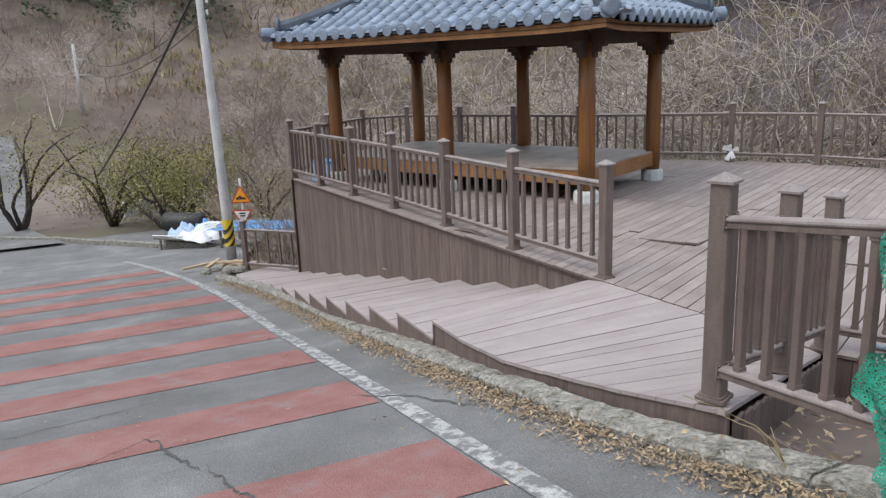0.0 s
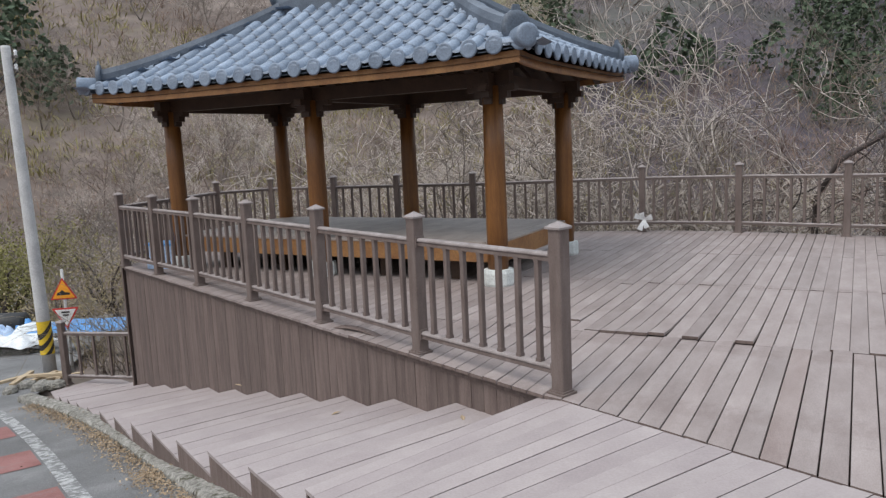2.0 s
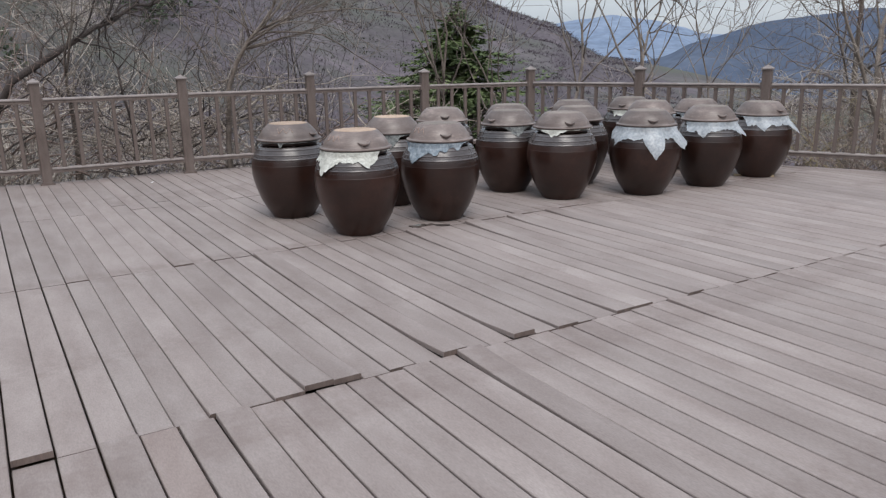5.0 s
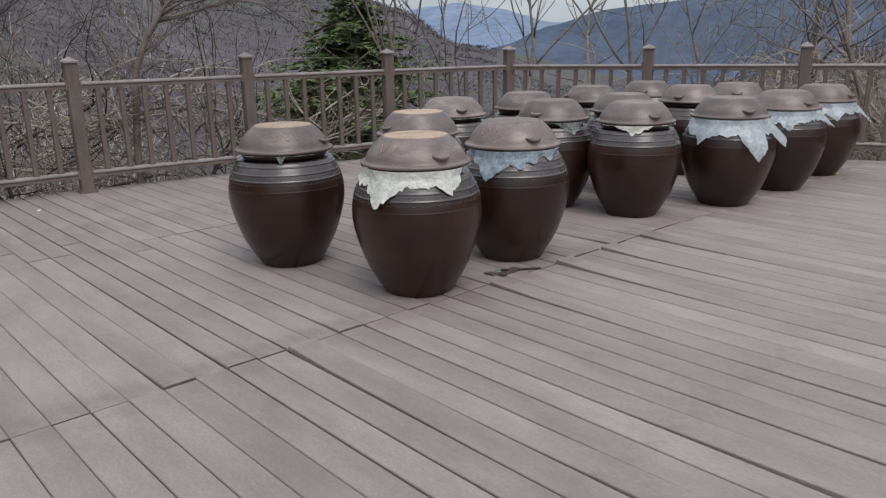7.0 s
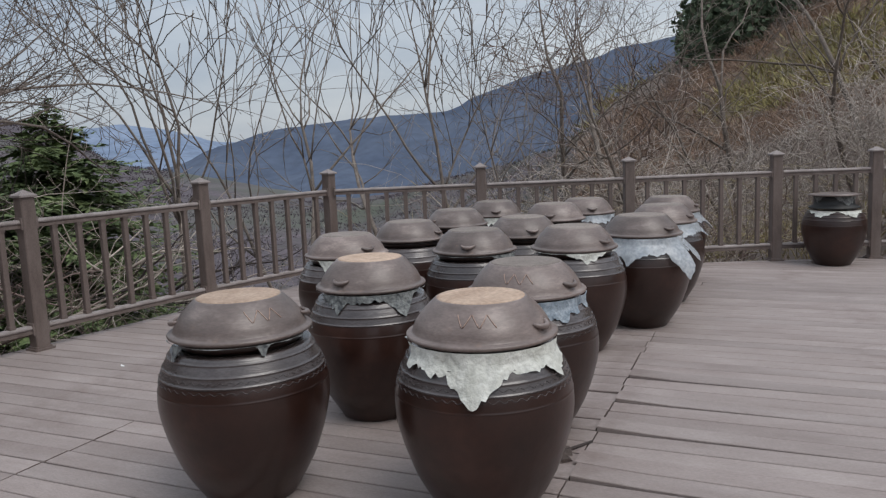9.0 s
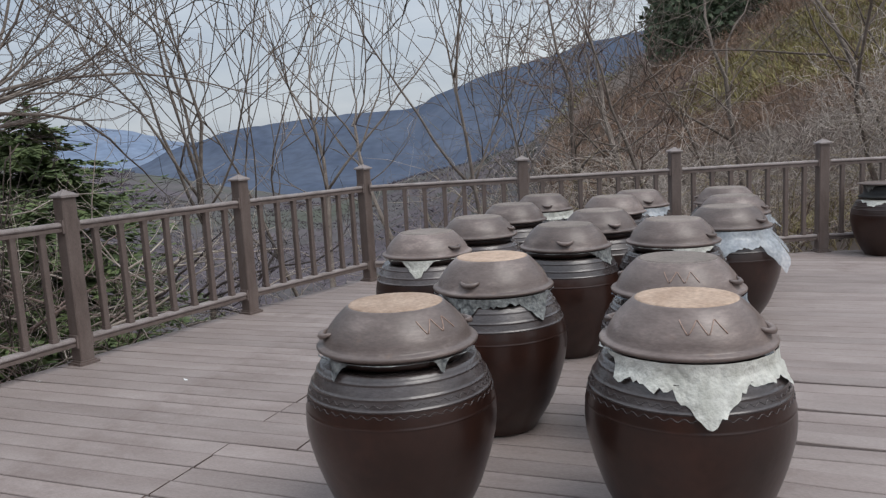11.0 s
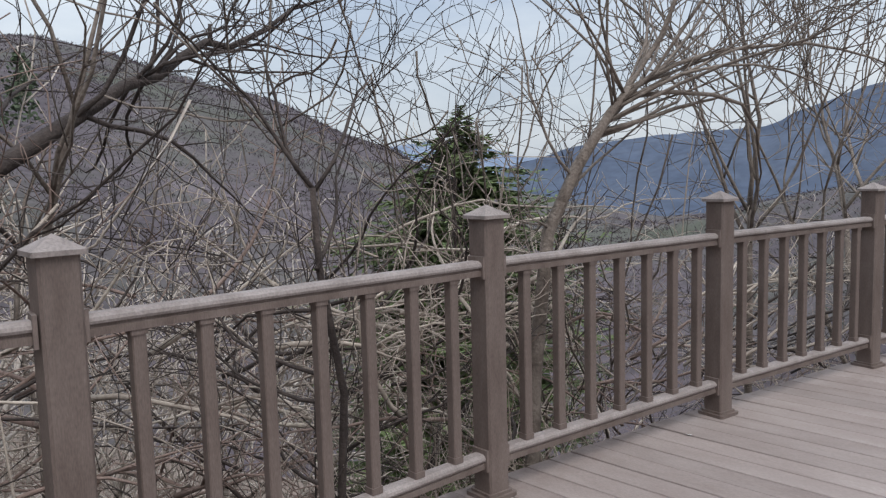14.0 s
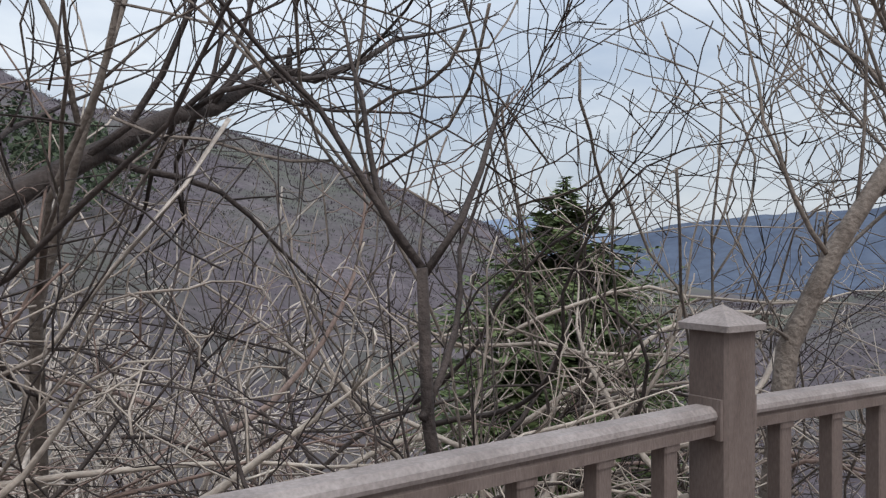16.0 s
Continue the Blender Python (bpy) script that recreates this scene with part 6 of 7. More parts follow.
# ---------------------------------------------------------------- small things
M_CONC = mat("grey_pole_concrete", (0.42, 0.42, 0.42), (0.56, 0.56, 0.55), 3, 0.85, 0.2, 50, spots=(2, 0.6, 0.75, (0.28, 0.28, 0.27)))
M_BLACK = mat("black_rubber", (0.012, 0.012, 0.012), (0.03, 0.03, 0.03), 8, 0.55, 0.1, 60)
M_YELLOW = mat("yellow_warning_paint", (0.62, 0.42, 0.02), (0.75, 0.52, 0.04), 8, 0.5, 0.05, 60)
M_ORANGE = mat("orange_sign_face", (0.85, 0.33, 0.02), (0.92, 0.4, 0.03), 8, 0.5, 0.05, 60)
M_SIGNRED = mat("red_sign_edge", (0.5, 0.03, 0.03), (0.6, 0.05, 0.04), 8, 0.5, 0.05, 60)
M_SIGNWHITE = mat("white_sign_face", (0.75, 0.75, 0.75), (0.82, 0.82, 0.82), 8, 0.5, 0.05, 60)
M_BLUE = mat("blue_tarpaulin", (0.06, 0.24, 0.55), (0.12, 0.34, 0.68), 3, 0.5, 0.3, 30)
M_SHEET = mat("white_plastic_sheet", (0.55, 0.58, 0.6), (0.78, 0.8, 0.8), 3, 0.5, 0.3, 30)
M_PALEBLUE = mat("pale_blue_plastic", (0.3, 0.42, 0.6), (0.45, 0.55, 0.72), 4, 0.5, 0.2, 30)
M_LEAF = mat("dry_fallen_leaf", (0.23, 0.16, 0.1), (0.46, 0.36, 0.24), 0.9, 0.85, 0.2, 60, c3=(0.34, 0.255, 0.165), vary=0.3, island=True)
M_GREEN = mat("green_shade_net", (0.015, 0.25, 0.16), (0.03, 0.38, 0.26), 30, 0.6, 0.2, 90)
M_WOOD = mat("pale_sawn_wood", (0.36, 0.27, 0.17), (0.52, 0.41, 0.28), 3, 0.75, 0.2, 50, stretch=(1, 6, 6))
M_PIPE = mat("grey_blue_pipe", (0.24, 0.29, 0.35), (0.34, 0.39, 0.45), 6, 0.4, 0.1, 60)
M_CRACK = mat("dark_crack", (0.05, 0.05, 0.05), (0.09, 0.09, 0.09), 12, 0.95, 0.2, 60)
M_RUST = mat("terracotta_shard", (0.06, 0.045, 0.04), (0.11, 0.08, 0.068), 9, 0.8, 0.2, 60)
M_PAVE = mat("pale_concrete_pavement", (0.4, 0.385, 0.36), (0.52, 0.5, 0.47), 1.5, 0.9, 0.3, 60)


def build_pole():
    x, y = -14.6, 11.1
    z = zroad(rs(x, y)[0]) - 0.05
    ob = thing("utility_pole", "grey concrete utility pole with a black and yellow band", "pole", m=pose(x, y, z, 0, -1.6, 0))
    part("shaft", MB().lathe([(0.125, 0), (0.12, 1.5), (0.085, 6.45), (0.08, 6.5)], 18), M_CONC, ob)
    band = part("warning_band", MB().lathe([(0.131, 0.58), (0.131, 1.24)], 24, closed=False), M_YELLOW, ob, "yellow reflective band")
    for k in range(3):
        vs, fs = [], []
        n = 24
        for i in range(n + 1):
            a = 2 * math.pi * i / n
            for h in (0.0, 0.11):
                vs.append((0.133 * math.cos(a), 0.133 * math.sin(a), max(0.58, min(1.24, 0.6 + k * 0.22 + h + 0.16 * math.sin(a)))))
        for i in range(n):
            fs.append((2 * i, 2 * i + 2, 2 * i + 3, 2 * i + 1))
        part("stripe", MB().add(vs, fs, True), M_BLACK, band)
    for h, w in ((6.3, 0.34), (6.05, 0.26)):
        arm = part("crossarm", MB().box(w, 0.05, 0.05, pose(0, 0.09, h)), M_METAL, ob)
        for sx in (-1, 1):
            part("insulator", MB().lathe([(0.02, h), (0.035, h + 0.03), (0.022, h + 0.06), (0.035, h + 0.09), (0.02, h + 0.12)], 10, pose(sx * w * 0.42, 0.09, 0)), M_SIGNWHITE, arm)
    # cables: from the pole top out over the road and away
    for i, (a, b, sag, r) in enumerate((((-10, 7.45, 3.32), (-16, 9.29, 0.79), 0.25, 0.022), ((-14.5, 11.1, z + 6.2), (-55, 28, 4.0), 1.2, 0.014), ((-14.5, 11.1, z + 6.0), (-55, 27.6, 3.6), 1.4, 0.014))):
        pts = []
        a, b = Vector(a), Vector(b)
        if i == 0:
            a, b = a + (a - b) * 0.9, b + (b - a) * 0.45
        for k in range(21):
            t = k / 20
            p = a.lerp(b, t)
            p.z -= sag * 4 * t * (1 - t)
            pts.append(p)
        c = part("cable", MB().tube(pts, [r] * 21, 5), M_BLACK)
        tagged(c, "black overhead cable sagging across the road", "cable", "overhead cables")


def build_sign():
    x, y = -15.0, 11.85
    z = land(x, y)
    ob = thing("road_sign", "orange triangular warning sign above a red-edged yield sign", "sign", m=pose(x, y, z, 0, 0, 38))
    part("post", MB().lathe([(0.03, 0), (0.03, -0.45 - z)], 10), M_CONC, ob)

    def tri(r, zc, up, y0, th):
        mb = MB()
        pts = []
        for k in range(3):
            a = math.pi / 2 + k * 2 * math.pi / 3 + (0 if up else math.pi)
            pts.append((r * math.cos(a), zc + r * math.sin(a)))
        return mb.sweep(pts, pose(0, y0, 0), pose(0, y0 - th, 0))
    zc = -0.92 - z
    p1 = part("plate", tri(0.3, zc, True, -0.03, 0.012), M_SIGNRED, ob)
    part("sign_face", tri(0.25, zc, True, -0.044, 0.004), M_ORANGE, p1)
    part("pictogram", MB().sweep([(-0.13, zc - 0.06), (0.12, zc - 0.06), (0.13, zc - 0.02), (0.03, zc + 0.0), (-0.02, zc + 0.05), (-0.06, zc + 0.01), (-0.12, zc - 0.01)], pose(0, -0.049, 0), pose(0, -0.052, 0)), M_BLACK, p1)
    zc -= 0.48
    p2 = part("plate", tri(0.3, zc, False, -0.03, 0.012), M_SIGNRED, ob)
    part("sign_face", tri(0.235, zc, False, -0.044, 0.004), M_SIGNWHITE, p2)
    for k, w in enumerate((0.16, 0.12)):
        part("lettering_bar", MB().box(w, 0.003, 0.035, pose(0, -0.051, zc + 0.06 - k * 0.06)), M_BLACK, p2)


def build_low_end():
    """Low railing at the foot of the steps, with planks and stones dumped beside it."""
    a, b = (-13.35, 10.6, -2.32), (-11.75, 11.0, -2.3)
    railing([a, b], "short brown railing at the foot of the steps", counts=[4])
    pad = thing("landing_pad", "grey board landing at the foot of the steps", "deck", kind="structure")
    p, q = nose(11)
    for j in range(6):
        t0, t1 = j / 6, (j + 1) / 6
        k0 = lambda t: (p[0] - 0.9 * t, p[1] + 0.44 * t, p[2] - RISE)
        w0 = lambda t: (q[0] - 1.5 * t, q[1] + 0.3 * t, q[2] - RISE)
        ruled("plank", k0(t0), w0(t0), k0(t1), w0(t1), M_STEP, pad)
    rnd = random.Random(2)
    for i in range(6):
        x, y = -14.35 + rnd.uniform(-0.5, 0.4), 10.5 + rnd.uniform(-0.25, 0.4)
        z = zroad(rs(x, y)[0]) + 0.05
        o = part("timber", MB().box(rnd.uniform(0.5, 1.1), 0.09, 0.05), M_WOOD, m=pose(x, y, z + 0.05 + 0.05 * (i % 3), 0, rnd.uniform(-6, 6), rnd.uniform(20, 160)))
        tagged(o, "loose pale sawn timber lying by the pole", "timber", "loose timbers")
    for i in range(7):
        x, y = -13.6 + rnd.uniform(-0.7, 0.5), 10.0 + rnd.uniform(-0.2, 0.4)
        z = zroad(rs(x, y)[0])
        mb = MB().lathe([(0.09, 0), (0.14, 0.05), (0.12, 0.12), (0.05, 0.16)], 7, smooth=False)
        o = part("stone", mb, M_KERB, m=pose(x, y, z, rnd.uniform(-12, 12), rnd.uniform(-12, 12), rnd.uniform(0, 360)))
        tagged(o, "rough grey stone at the end of the kerb", "stone", "stones by the kerb")


def crumple(w, d, h, seed, n=12):
    """A heaped, folded sheet."""
    rnd = random.Random(seed)
    off = rnd.uniform(0, 50)
    mb = MB()
    vs, fs = [], []
    for i in range(n + 1):
        for j in range(n + 1):
            u, v = -1 + 2 * i / n, -1 + 2 * j / n
            k = max(0, 1 - max(abs(u), abs(v)) ** 3)
            z = h * k * (0.6 + 0.5 * noise.noise((u * 1.6 + off, v * 1.6, 0))) + 0.25 * h * noise.noise((u * 5 + off, v * 5, 1)) * k
            vs.append((u * w / 2 * (1 + 0.15 * noise.noise((v * 3, off, 0))), v * d / 2 * (1 + 0.15 * noise.noise((u * 3, off, 2))), max(0.0, z)))
    for i in range(n):
        for j in range(n):
            a = i * (n + 1) + j
            fs.append((a, a + n + 1, a + n + 2, a + 1))
    return mb.add(vs, fs, True)


def build_rubbish():
    z = lambda x, y: max(land(x, y), zroad(rs(x, y)[0])) + 0.01
    x, y = -21.6, 14.5
    cart = thing("hand_cart", "low metal hand cart loaded with rubbish by the road", "cart", m=pose(x, y, z(x, y), 0, 0, 22))
    part("bed", MB().box(2.3, 1.1, 0.05, pose(0, 0, 0.38)), M_METAL, cart)
    for sx in (-0.9, 0.9):
        for sy in (-0.5, 0.5):
            part("leg", MB().box(0.05, 0.05, 0.36, pose(sx, sy, 0.18)), M_METAL, cart)
    for sy in (-0.55, 0.55):
        part("side_rail", MB().tube([(-1.15, sy, 0.5), (1.15, sy, 0.5)], [0.02, 0.02], 6), M_SIGNWHITE, cart)
    put = lambda name, mb, mt, dx, dy, dz, label, cat, rz=0, rx=0: tagged(part(name, mb, mt, m=pose(x + dx, y + dy, z(x, y) + dz, rx, 0, rz)), label, cat, "rubbish on the cart")
    put("rolled_mat", MB().lathe([(0.3, -0.75), (0.33, -0.7), (0.33, 0.7), (0.22, 0.76)], 20, pose(0, 0, 0, 0, 90, 0)), M_BLACK, -0.9, 0.35, 0.72, "thick black rolled mat lying on the cart", "mat", 25)
    put("bag", crumple(0.9, 0.8, 0.55, 3), M_PALEBLUE, -0.2, -0.15, 0.41, "pale blue plastic bag of rubbish", "bag")
    put("plastic_sheet", crumple(1.5, 1.1, 0.5, 4), M_SHEET, 0.6, 0.0, 0.41, "crumpled white plastic sheet heaped on the cart", "sheet")
    put("box", MB().box(0.7, 0.5, 0.4, pose(0, 0, 0.2), bevel=0.03), M_SHEET, 0.55, 0.5, 0.41, "white box tipped on the rubbish heap", "box", 20)
    put("bag", crumple(0.7, 0.6, 0.6, 8), M_BLUE, 0.1, 0.45, 0.41, "bright blue plastic bag of rubbish", "bag")
    tx, ty = -18.6, 15.1
    tt = thing("tarp_table", "low frame covered with a bright blue tarpaulin", "tarpaulin", m=pose(tx, ty, z(tx, ty), 0, 0, 25))
    part("tarp", crumple(2.8, 1.6, 0.12, 6), M_BLUE, tt, m=pose(0, 0, 0.62))
    for sx in (-1.1, 1.1):
        for sy in (-0.6, 0.6):
            part("leg", MB().box(0.06, 0.06, 0.66, pose(sx, sy, 0.33)), M_METAL, tt)
    # kerb and low wall at the bend, far pole
    pts = [(-20.0, 14.7), (-22.6, 14.1), (-25.2, 13.3), (-27.8, 12.6), (-30, 11.6)]
    wl = thing("kerb", "low concrete edging round the bend of the road", "kerb", kind="structure")
    for a, b in zip(pts, pts[1:]):
        L = math.dist(a, b)
        zz = z((a[0] + b[0]) / 2, (a[1] + b[1]) / 2)
        part("kerb_stone", MB().box(0.2, L - 0.02, 0.3, pose(0, L / 2, 0.02)), M_KERB, wl, m=flat((a[0], a[1], zz), (b[0], b[1], zz)))
    a, b = (-31.0, 17.2), (-31.2, 21.6)
    L = math.dist(a, b)
    zz = land(*a)
    o = part("low_wall", MB().box(0.25, L, 0.9, pose(0, L / 2, 0.2), bevel=0.02), M_CONC, m=flat((a[0], a[1], zz), (b[0], b[1], zz + 0.3)))
    tagged(o, "low grey concrete wall in the dry field", "wall")
    fx, fy = -55, 28
    fz = land(fx, fy)
    fp = thing("utility_pole", "distant utility pole with two crossarms on the hillside", "pole", m=pose(fx, fy, fz - 0.2))
    top = 4.5 - fz
    part("shaft", MB().lathe([(0.16, 0), (0.11, top + 0.2)], 10), M_CONC, fp)
    for h, w in ((0.9, 1.5), (2.0, 1.9)):
        part("crossarm", MB().box(w, 0.1, 0.1, pose(0, 0, top - h, 0, 0, 60)), M_CONC, fp)
    # pavement beyond the road
    pv = MB()
    strip(pv, 12, 21.5, lambda s: -9.0 - (s - 12) * 0.1, lambda s: -5.0 - max(0, s - 14) * 0.2, 1.0, 0.13, 2)
    tagged(part("pavement", pv, M_PAVE), "pale concrete pavement corner beyond the road", "pavement", kind="structure")


def leafy(x, y, height, spread, seed, material, label, leaves=1500, base=None):
    """A shrub with a dark branching trunk and a loose crown of small leaves."""
    z = land(x, y) - 0.1 if base is None else base
    ob = thing("tree", label, "tree", "shrubs by the bend", pose(x, y, z))
    rnd = random.Random(seed)
    br = MB()
    tips = []
    for k in range(7):
        a = rnd.uniform(0, 2 * math.pi)
        p = Vector((0, 0, 0))
        d = Vector((math.cos(a) * 0.45, math.sin(a) * 0.45, 1)).normalized()
        pts, rad = [p.copy()], [0.09]
        for i in range(9):
            d = (d + Vector((rnd.gauss(0, 0.18) + math.cos(a) * 0.05, rnd.gauss(0, 0.18) + math.sin(a) * 0.05, rnd.gauss(0, 0.1)))).normalized()
            p = p + d * height / 9
            pts.append(p.copy())
            rad.append(0.09 * (1 - 0.1 * i))
            if i > 2:
                tips.append(p.copy())
        br.tube(pts, rad, 6)
    part("trunk", br, M_BARKDARK, ob)
    cr = MB()
    for i in range(leaves):
        c = rnd.choice(tips) + Vector((rnd.gauss(0, spread), rnd.gauss(0, spread), rnd.gauss(0, spread * 0.6)))
        a, s = Vector((rnd.gauss(0, 1), rnd.gauss(0, 1), rnd.gauss(0, 1))).normalized(), rnd.uniform(0.025, 0.07)
        b = a.cross(Vector((rnd.gauss(0, 1), rnd.gauss(0, 1), rnd.gauss(0, 1)))).normalized()
        cr.add([c - a * s, c + b * s * 0.5, c + a * s, c - b * s * 0.5], [(0, 1, 2, 3)])
    part("crown", cr, material, ob)


def build_leaves():
    rnd = random.Random(6)
    mb = MB()

    def leaf(x, y, z, s):
        a = rnd.uniform(0, 2 * math.pi)
        t1, t2 = rnd.uniform(-0.5, 0.5), rnd.uniform(-0.6, 0.6)
        u = Vector((math.cos(a), math.sin(a), t1))
        v = Vector((-math.sin(a), math.cos(a), t2)) * 0.36
        c = Vector((x, y, z + 0.008 + rnd.random() * 0.03))
        mb.add([c - u * s, c + v * s + Vector((0, 0, 0.006)), c + u * s, c - v * s], [(0, 1, 2, 3)])
    for i in range(21000):
        s = rnd.uniform(-5, 10.5)
        dens = 0.25 + 0.75 * max(0, noise.noise((s * 1.3, 4, 0)) + 0.35)
        if s > 1:
            dens *= 0.75
        if rnd.random() > dens:
            continue
        off = abs(rnd.gauss(0, 0.11))
        x, y = rxy(s, kerb_n(s) - off)
        leaf(x, y, zroad(s) + 0.02 + max(0, 0.05 - off * 0.3) * rnd.random(), rnd.uniform(0.008, 0.024))
    for i in range(160):
        s = rnd.uniform(-5, 9)
        x, y = rxy(s, rnd.uniform(-2.5, 0.5))
        leaf(x, y, zroad(s) + 0.02, rnd.uniform(0.008, 0.02))
    for i in range(60):
        s = rnd.uniform(-4, 9)
        x, y = rxy(s, kerb_n(s) + rnd.uniform(0.03, 0.18))
        leaf(x, y, zroad(s) + 0.13, rnd.uniform(0.012, 0.025))
    for i in range(900):
        x, y = rnd.uniform(-0.1, 2.6), rnd.uniform(2.6, 6.0)
        s, n = rs(x, y)
        if n > kerb_n(max(-6, s)) + 0.24:
            leaf(x, y, land(x, y) + 0.02, rnd.uniform(0.02, 0.05))
    o = part("leaf_litter", mb, M_LEAF)
    tagged(o, "dry brown fallen leaves drifted along the kerb", "leaves", kind="stuff")
    # scattered flecks on the deck
    for i, (x, y) in enumerate(((0.21, 15.2), (2.2, 14.5), (1.97, 15.48), (0.55, 14.87))):
        m2 = MB()
        c = Vector((x, y, 0.004))
        a = i * 1.3
        u, v = Vector((math.cos(a), math.sin(a), 0.1)) * 0.022, Vector((-math.sin(a), math.cos(a), 0.2)) * 0.014
        m2.add([c - u, c + v, c + u + Vector((0, 0, 0.006)), c - v], [(0, 1, 2, 3)])
        tagged(part("leaf", m2, M_SIGNWHITE), "small pale leaf lying on the deck boards", "leaf", "leaves on the deck")
    for i, (x, y) in enumerate(((-3.05, 6.92), (-4.9, 7.6), (-3.3, 7.1), (-6.4, 7.9))):
        m2 = MB()
        k = 1 if i in (0, 2) else 3
        z = -0.315 - 0.178 * (k - 1) + 0.006
        a = i * 1.1
        u, v = Vector((math.cos(a), math.sin(a), 0.15)) * 0.05, Vector((-math.sin(a), math.cos(a), 0.3)) * 0.02
        c = Vector((x, y, z))
        m2.add([c - u, c + v, c + u, c - v + Vector((0, 0, 0.012))], [(0, 1, 2, 3)])
        tagged(part("leaf", m2, M_LEAF), "dry curled leaf lying on a step", "leaf", "leaves on the steps")


def build_cracks():
    rnd = random.Random(12)
    for s0, n0, s1, n1 in ((-0.75, 0.55, 0.3, -0.2), (-0.55, -2.6, 0.4, -1.6), (0.4, -1.7, -0.6, -1.35), (-0.6, -1.35, -1.8, -1.2), (1.2, -2.9, 1.5, -1.6)):
        vs, fs = [], []
        n = 26
        wob = 0
        for i in range(n + 1):
            t = i / n
            wob += rnd.gauss(0, 0.02)
            wob *= 0.9
            s, q = s0 + (s1 - s0) * t + wob, n0 + (n1 - n0) * t + wob * 0.7
            w = 0.006 * (0.3 + math.sin(math.pi * t)) * rnd.uniform(0.5, 1.3)
            for e in (-1, 1):
                x, y = rxy(s + e * w, q + e * w)
                vs.append((x, y, zroad(s) + 0.031))
        for i in range(n):
            fs.append((2 * i, 2 * i + 1, 2 * i + 3, 2 * i + 2))
        tagged(part("crack", MB().add(vs, fs), M_CRACK), "dark crack in the asphalt", "crack", kind="structure")


def build_net():
    """Green shade net bunched over the gate railing."""
    nt = M_GREEN.node_tree
    bs = nt.nodes["Principled BSDF"]
    vor = nt.nodes.new("ShaderNodeTexVoronoi")
    vor.feature = "DISTANCE_TO_EDGE"
    vor.inputs["Scale"].default_value = 70
    tc = nt.nodes.new("ShaderNodeTexCoord")
    nt.links.new(tc.outputs["Object"], vor.inputs["Vector"])
    mr = nt.nodes.new("ShaderNodeMapRange")
    mr.inputs["From Min"].default_value, mr.inputs["From Max"].default_value = 0.14, 0.24
    mr.inputs["To Min"].default_value, mr.inputs["To Max"].default_value = 1.0, 0.0
    nt.links.new(vor.outputs["Distance"], mr.inputs["Value"])
    nt.links.new(mr.outputs["Result"], bs.inputs["Alpha"])
    a = Vector((GATE[0] + 0.83 * 1.06, GATE[1] - 0.55 * 1.06, 0))
    d, o = Vector((0.83, -0.55, 0)), Vector((-0.55, -0.83, 0))
    vs, fs = [], []
    nu, nv = 26, 40
    for j in range(nv + 1):
        v = j / nv
        edge = 0.1 * noise.noise((v * 4.5, 1, 0)) + (0.09 if 0.42 < v < 0.6 else 0.0)
        for i in range(nu + 1):
            u = i / nu
            p = a + d * (u * 0.7 - edge * (1 - u)) + o * (0.06 + 0.05 * noise.noise((u * 6, v * 8, 3)) + 0.03 * math.sin(u * 22 + v * 5))
            vs.append((p.x, p.y, 1.62 - 1.35 * v + 0.03 * noise.noise((u * 5, v * 5, 9))))
    for j in range(nv):
        for i in range(nu):
            k = j * (nu + 1) + i
            fs.append((k, k + 1, k + nu + 2, k + nu + 1))
    tagged(part("shade_net", MB().add(vs, fs, True), M_GREEN), "torn green shade net hung over the gate railing", "net")


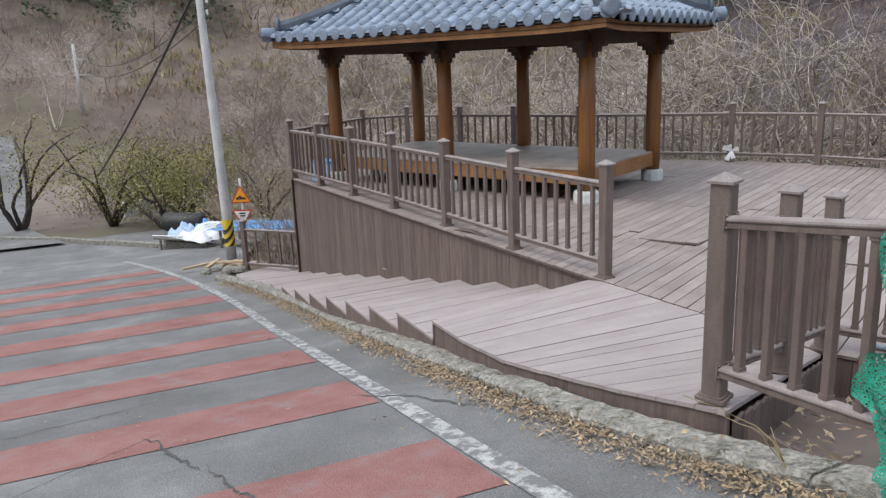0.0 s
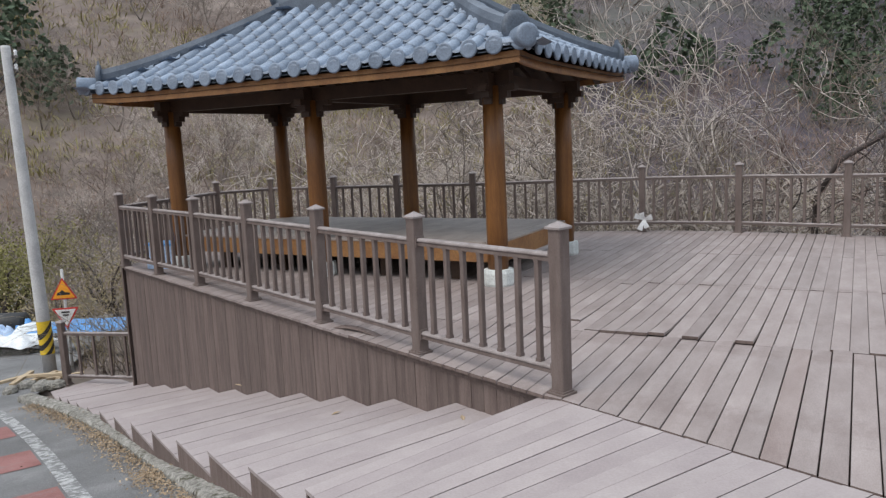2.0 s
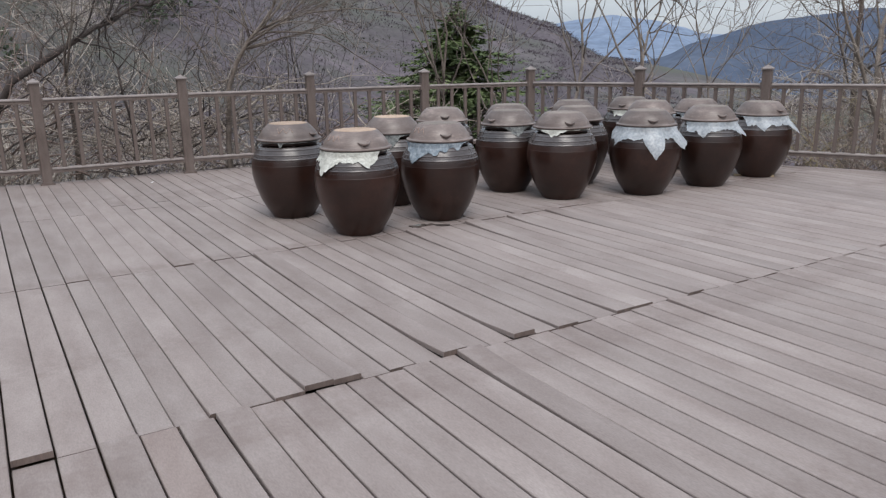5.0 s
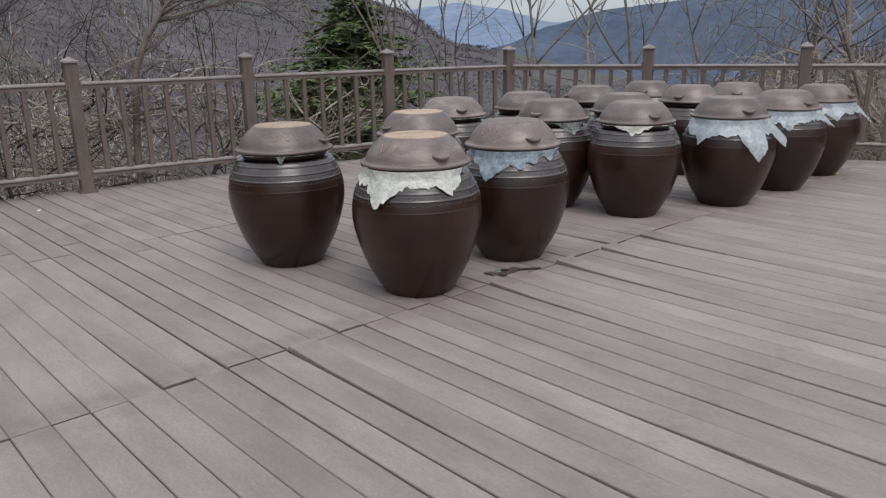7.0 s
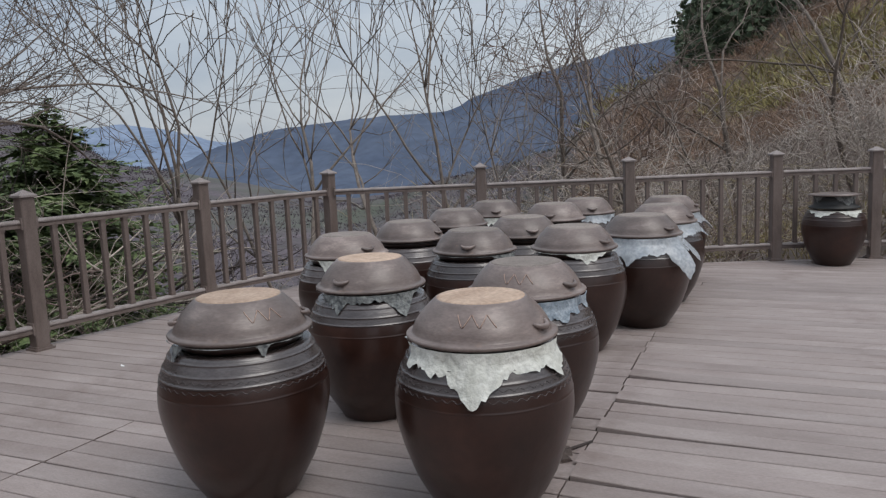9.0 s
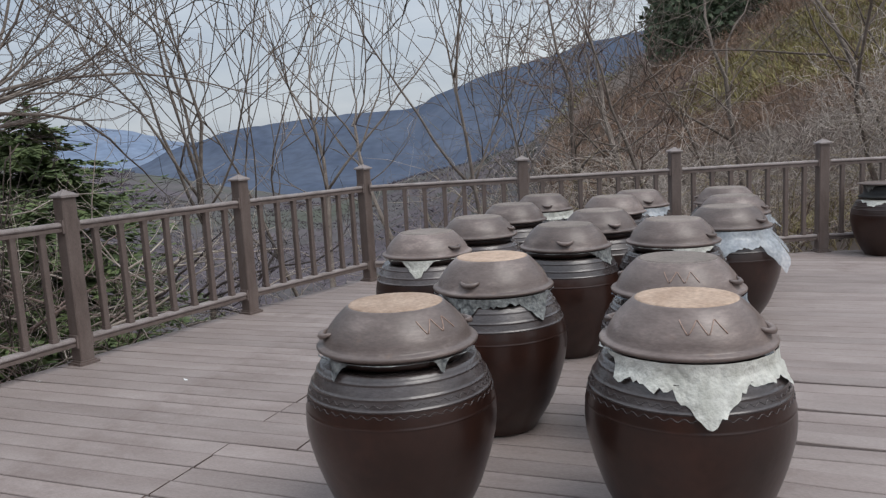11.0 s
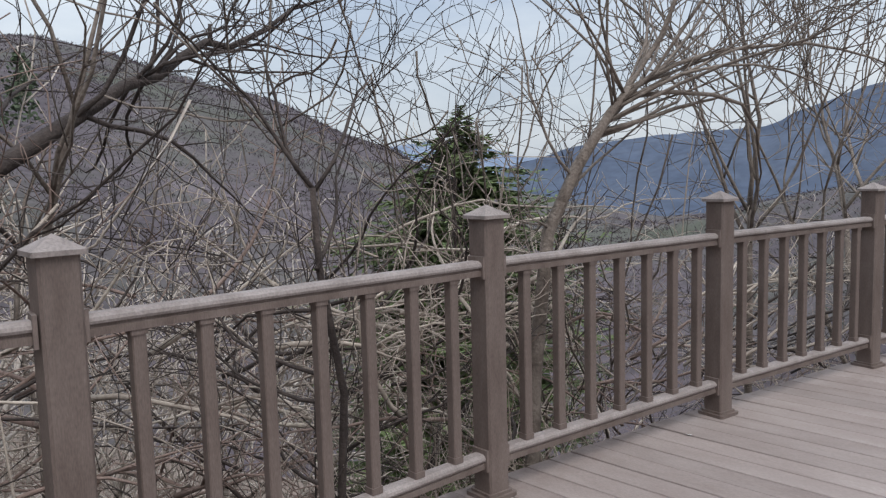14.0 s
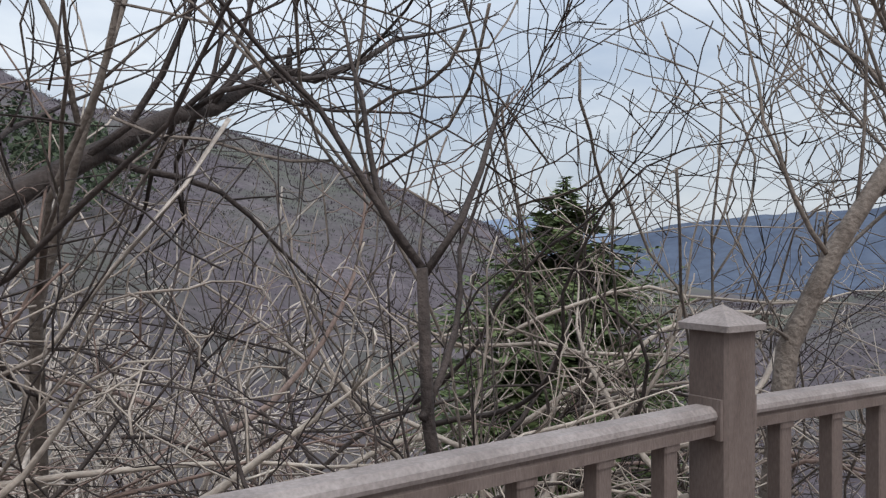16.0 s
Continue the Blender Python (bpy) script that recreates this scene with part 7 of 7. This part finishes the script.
def build_odds():
    # jar by the railing corner, with stacked black bowls for a lid
    z = thing("storage_jar", "dark brown jar with a dark bowl and plate stacked over cloth", "jar", "storage jars in rows", pose(7.38, 9.8, 0))
    prof = fine_profile(0.6, 0.315, 0.165)
    part("body", MB().lathe(prof, 44), M_JAR, z)
    part("cover_cloth", cloth_mesh(0.21, 0.585, prof, 5, ((-2.4, 0.7, 0.06), (2.6, 0.6, 0.06), (0.5, 0.4, 0.05))), M_CLOTH, z, "pale torn cloth")
    part("bowl", MB().lathe([(0.24, 0.6), (0.25, 0.607), (0.245, 0.615), (0.2, 0.64), (0.19, 0.69), (0.2, 0.725)], 32), M_BLACK, z, "black bowl")
    part("cover_cloth", cloth_mesh(0.2, 0.73, [(0.2, 0.6), (0.195, 0.73)], 9, ((-2.5, 0.7, 0.1), (2.2, 0.4, 0.07))), M_DARKCLOTH, z, "dark patterned cloth")
    part("plate", MB().lathe([(0.2, 0.73), (0.255, 0.737), (0.26, 0.745), (0.2, 0.755), (0.06, 0.757)], 32), M_LID, z, "flat dark plate")
    # odd pieces on the deck
    pp = MB()
    pp.tube([(0.05, 6.33, 0.024), (1.6, 6.42, 0.024)], [0.022, 0.022], 12)
    tagged(part("pipe", pp, M_PIPE), "grey-blue plastic pipe lying along the deck edge", "pipe")
    tagged(part("stick", MB().tube([(5.86, 11.46, 0.012), (6.12, 11.12, 0.012)], [0.014, 0.014], 8), M_WOOD), "pale wooden stick lying beside the last jar", "stick")
    rnd = random.Random(3)
    for i in range(4):
        x, y = 1.63 + rnd.uniform(-0.1, 0.14), 11.24 + rnd.uniform(-0.06, 0.06)
        mb = MB().sweep([(-0.04, 0), (0.03, -0.0), (0.045, 0.012), (-0.02, 0.016)], pose(0, -0.02, 0), pose(0.01, 0.025, 0))
        tagged(part("shard", mb, M_RUST if i < 3 else M_DARKCLOTH, m=pose(x, y, 0.003, 0, 0, rnd.uniform(0, 360))), "small terracotta shard on the deck boards", "shard", "shards on the deck")
    tagged(part("stick", MB().tube([(1.62, 11.31, 0.01), (1.7, 11.24, 0.012), (1.82, 11.17, 0.01)], [0.007, 0.009, 0.006], 6), M_BARKDARK), "short dark stick on the boards by a jar", "stick")
    # sprung strip of board by the steps
    sp = MB()
    vs, fs = [], []
    for i in range(7):
        t = i / 6
        zz = 0.004 + 0.03 * math.sin(math.pi * t)
        p = Vector((-5.25 + 0.62 * t, 8.1 - 0.26 * t + 0.1 * t, zz))
        vs += [p, p + Vector((0.03, 0.1 - 0.05 * t, 0.004)), p + Vector((0.03, 0.1 - 0.05 * t, -0.008)), p - Vector((0, 0, 0.01))]
    for i in range(6):
        for j in range(4):
            fs.append((i * 4 + j, i * 4 + 4 + j, i * 4 + 4 + (j + 1) % 4, i * 4 + (j + 1) % 4))
    fs += [(0, 1, 2, 3), (27, 26, 25, 24)]
    tagged(part("broken_board", sp.add(vs, fs), M_SKIRT), "dark splintered board strip lying by the railing", "board")
    # blue crate by the pavilion
    cr = thing("crate", "pale blue plastic crate standing by the pavilion", "crate", m=pose(-10.35, 10.55, 0, 0, 0, 12))
    part("base", MB().box(0.5, 0.36, 0.03, pose(0, 0, 0.015)), M_PALEBLUE, cr)
    for sgn in (-1, 1):
        part("side", MB().box(0.5, 0.02, 0.34, pose(0, sgn * 0.17, 0.2)), M_PALEBLUE, cr)
        part("side", MB().box(0.02, 0.32, 0.34, pose(sgn * 0.24, 0, 0.2)), M_PALEBLUE, cr)
    part("lid", MB().box(0.53, 0.39, 0.035, pose(0, 0, 0.388), bevel=0.01), M_BLUE, cr)
    # white ribbon on the far railing
    rb = thing("ribbon", "white plastic ribbon tied to a railing post", "ribbon", m=pose(-4.07, 15.88, 0.0))
    for i, (a, L) in enumerate(((0.35, 0.16), (2.7, 0.17), (1.9, 0.13), (4.35, 0.2), (5.1, 0.16))):
        mb = MB()
        vs, fs = [], []
        u = Vector((math.cos(a), -0.35, math.sin(a)))
        s = Vector((-math.sin(a), 0, math.cos(a))) * 0.035
        for k in range(5):
            t = k / 4
            p = Vector((0, -0.03, 0.24)) + u * L * t + Vector((0, -0.02 * math.sin(3 * t), 0))
            vs += [p + s * (0.5 + t), p - s * (0.5 + t)]
        for k in range(4):
            fs.append((2 * k, 2 * k + 1, 2 * k + 3, 2 * k + 2))
        part("loop", mb.add(vs, fs, True), M_SIGNWHITE, rb)


build_pole()
build_sign()
build_low_end()
build_rubbish()
leafy(-29.0, 15.6, 4.2, 0.9, 3, M_MOSS, "yellow-green shrubby tree by the bend of the road", 6000)
leafy(-27.5, 18.2, 3.6, 0.8, 8, M_MOSS, "yellow-green shrub in the scrub by the bend", 14000)
leafy(-25.0, 20.5, 3.0, 0.8, 9, M_STRAW, "straw-coloured dry shrub in the scrub", 2600)
leafy(-23.5, 17.4, 1.6, 0.7, 12, M_STRAW, "low straw-coloured dry shrub beside the road", 1600)
leafy(-22.0, 22.0, 3.2, 0.9, 13, M_MOSS, "olive shrub on the slope behind the pavilion", 3600)
leafy(-31.5, 13.0, 5.2, 0.4, 4, M_MOSS, "dark-limbed leaning tree with sparse olive leaves", 1600)
leafy(-26.0, 16.2, 3.0, 0.5, 5, M_STRAW, "straw-coloured roadside shrub by the bend", 500)
for i, (x, y) in enumerate(((-14.5, 22.0), (-12.0, 24.5), (-9.5, 22.5), (-7.4, 25.0), (-16.5, 26.0), (-18.0, 21.0))):
    leafy(x, y, 2.6, 0.75, 20 + i, M_MOSS if i % 2 else M_STRAW, "olive-yellow shrub on the slope behind the pavilion", 2600)
build_leaves()
build_cracks()
build_net()
build_odds()
bush(0.72, 3.6, 1.0, 0.7, 9, 901, M_STRAW, "dry pale vine stems by the gate railing", base=0.0, twigs=3)
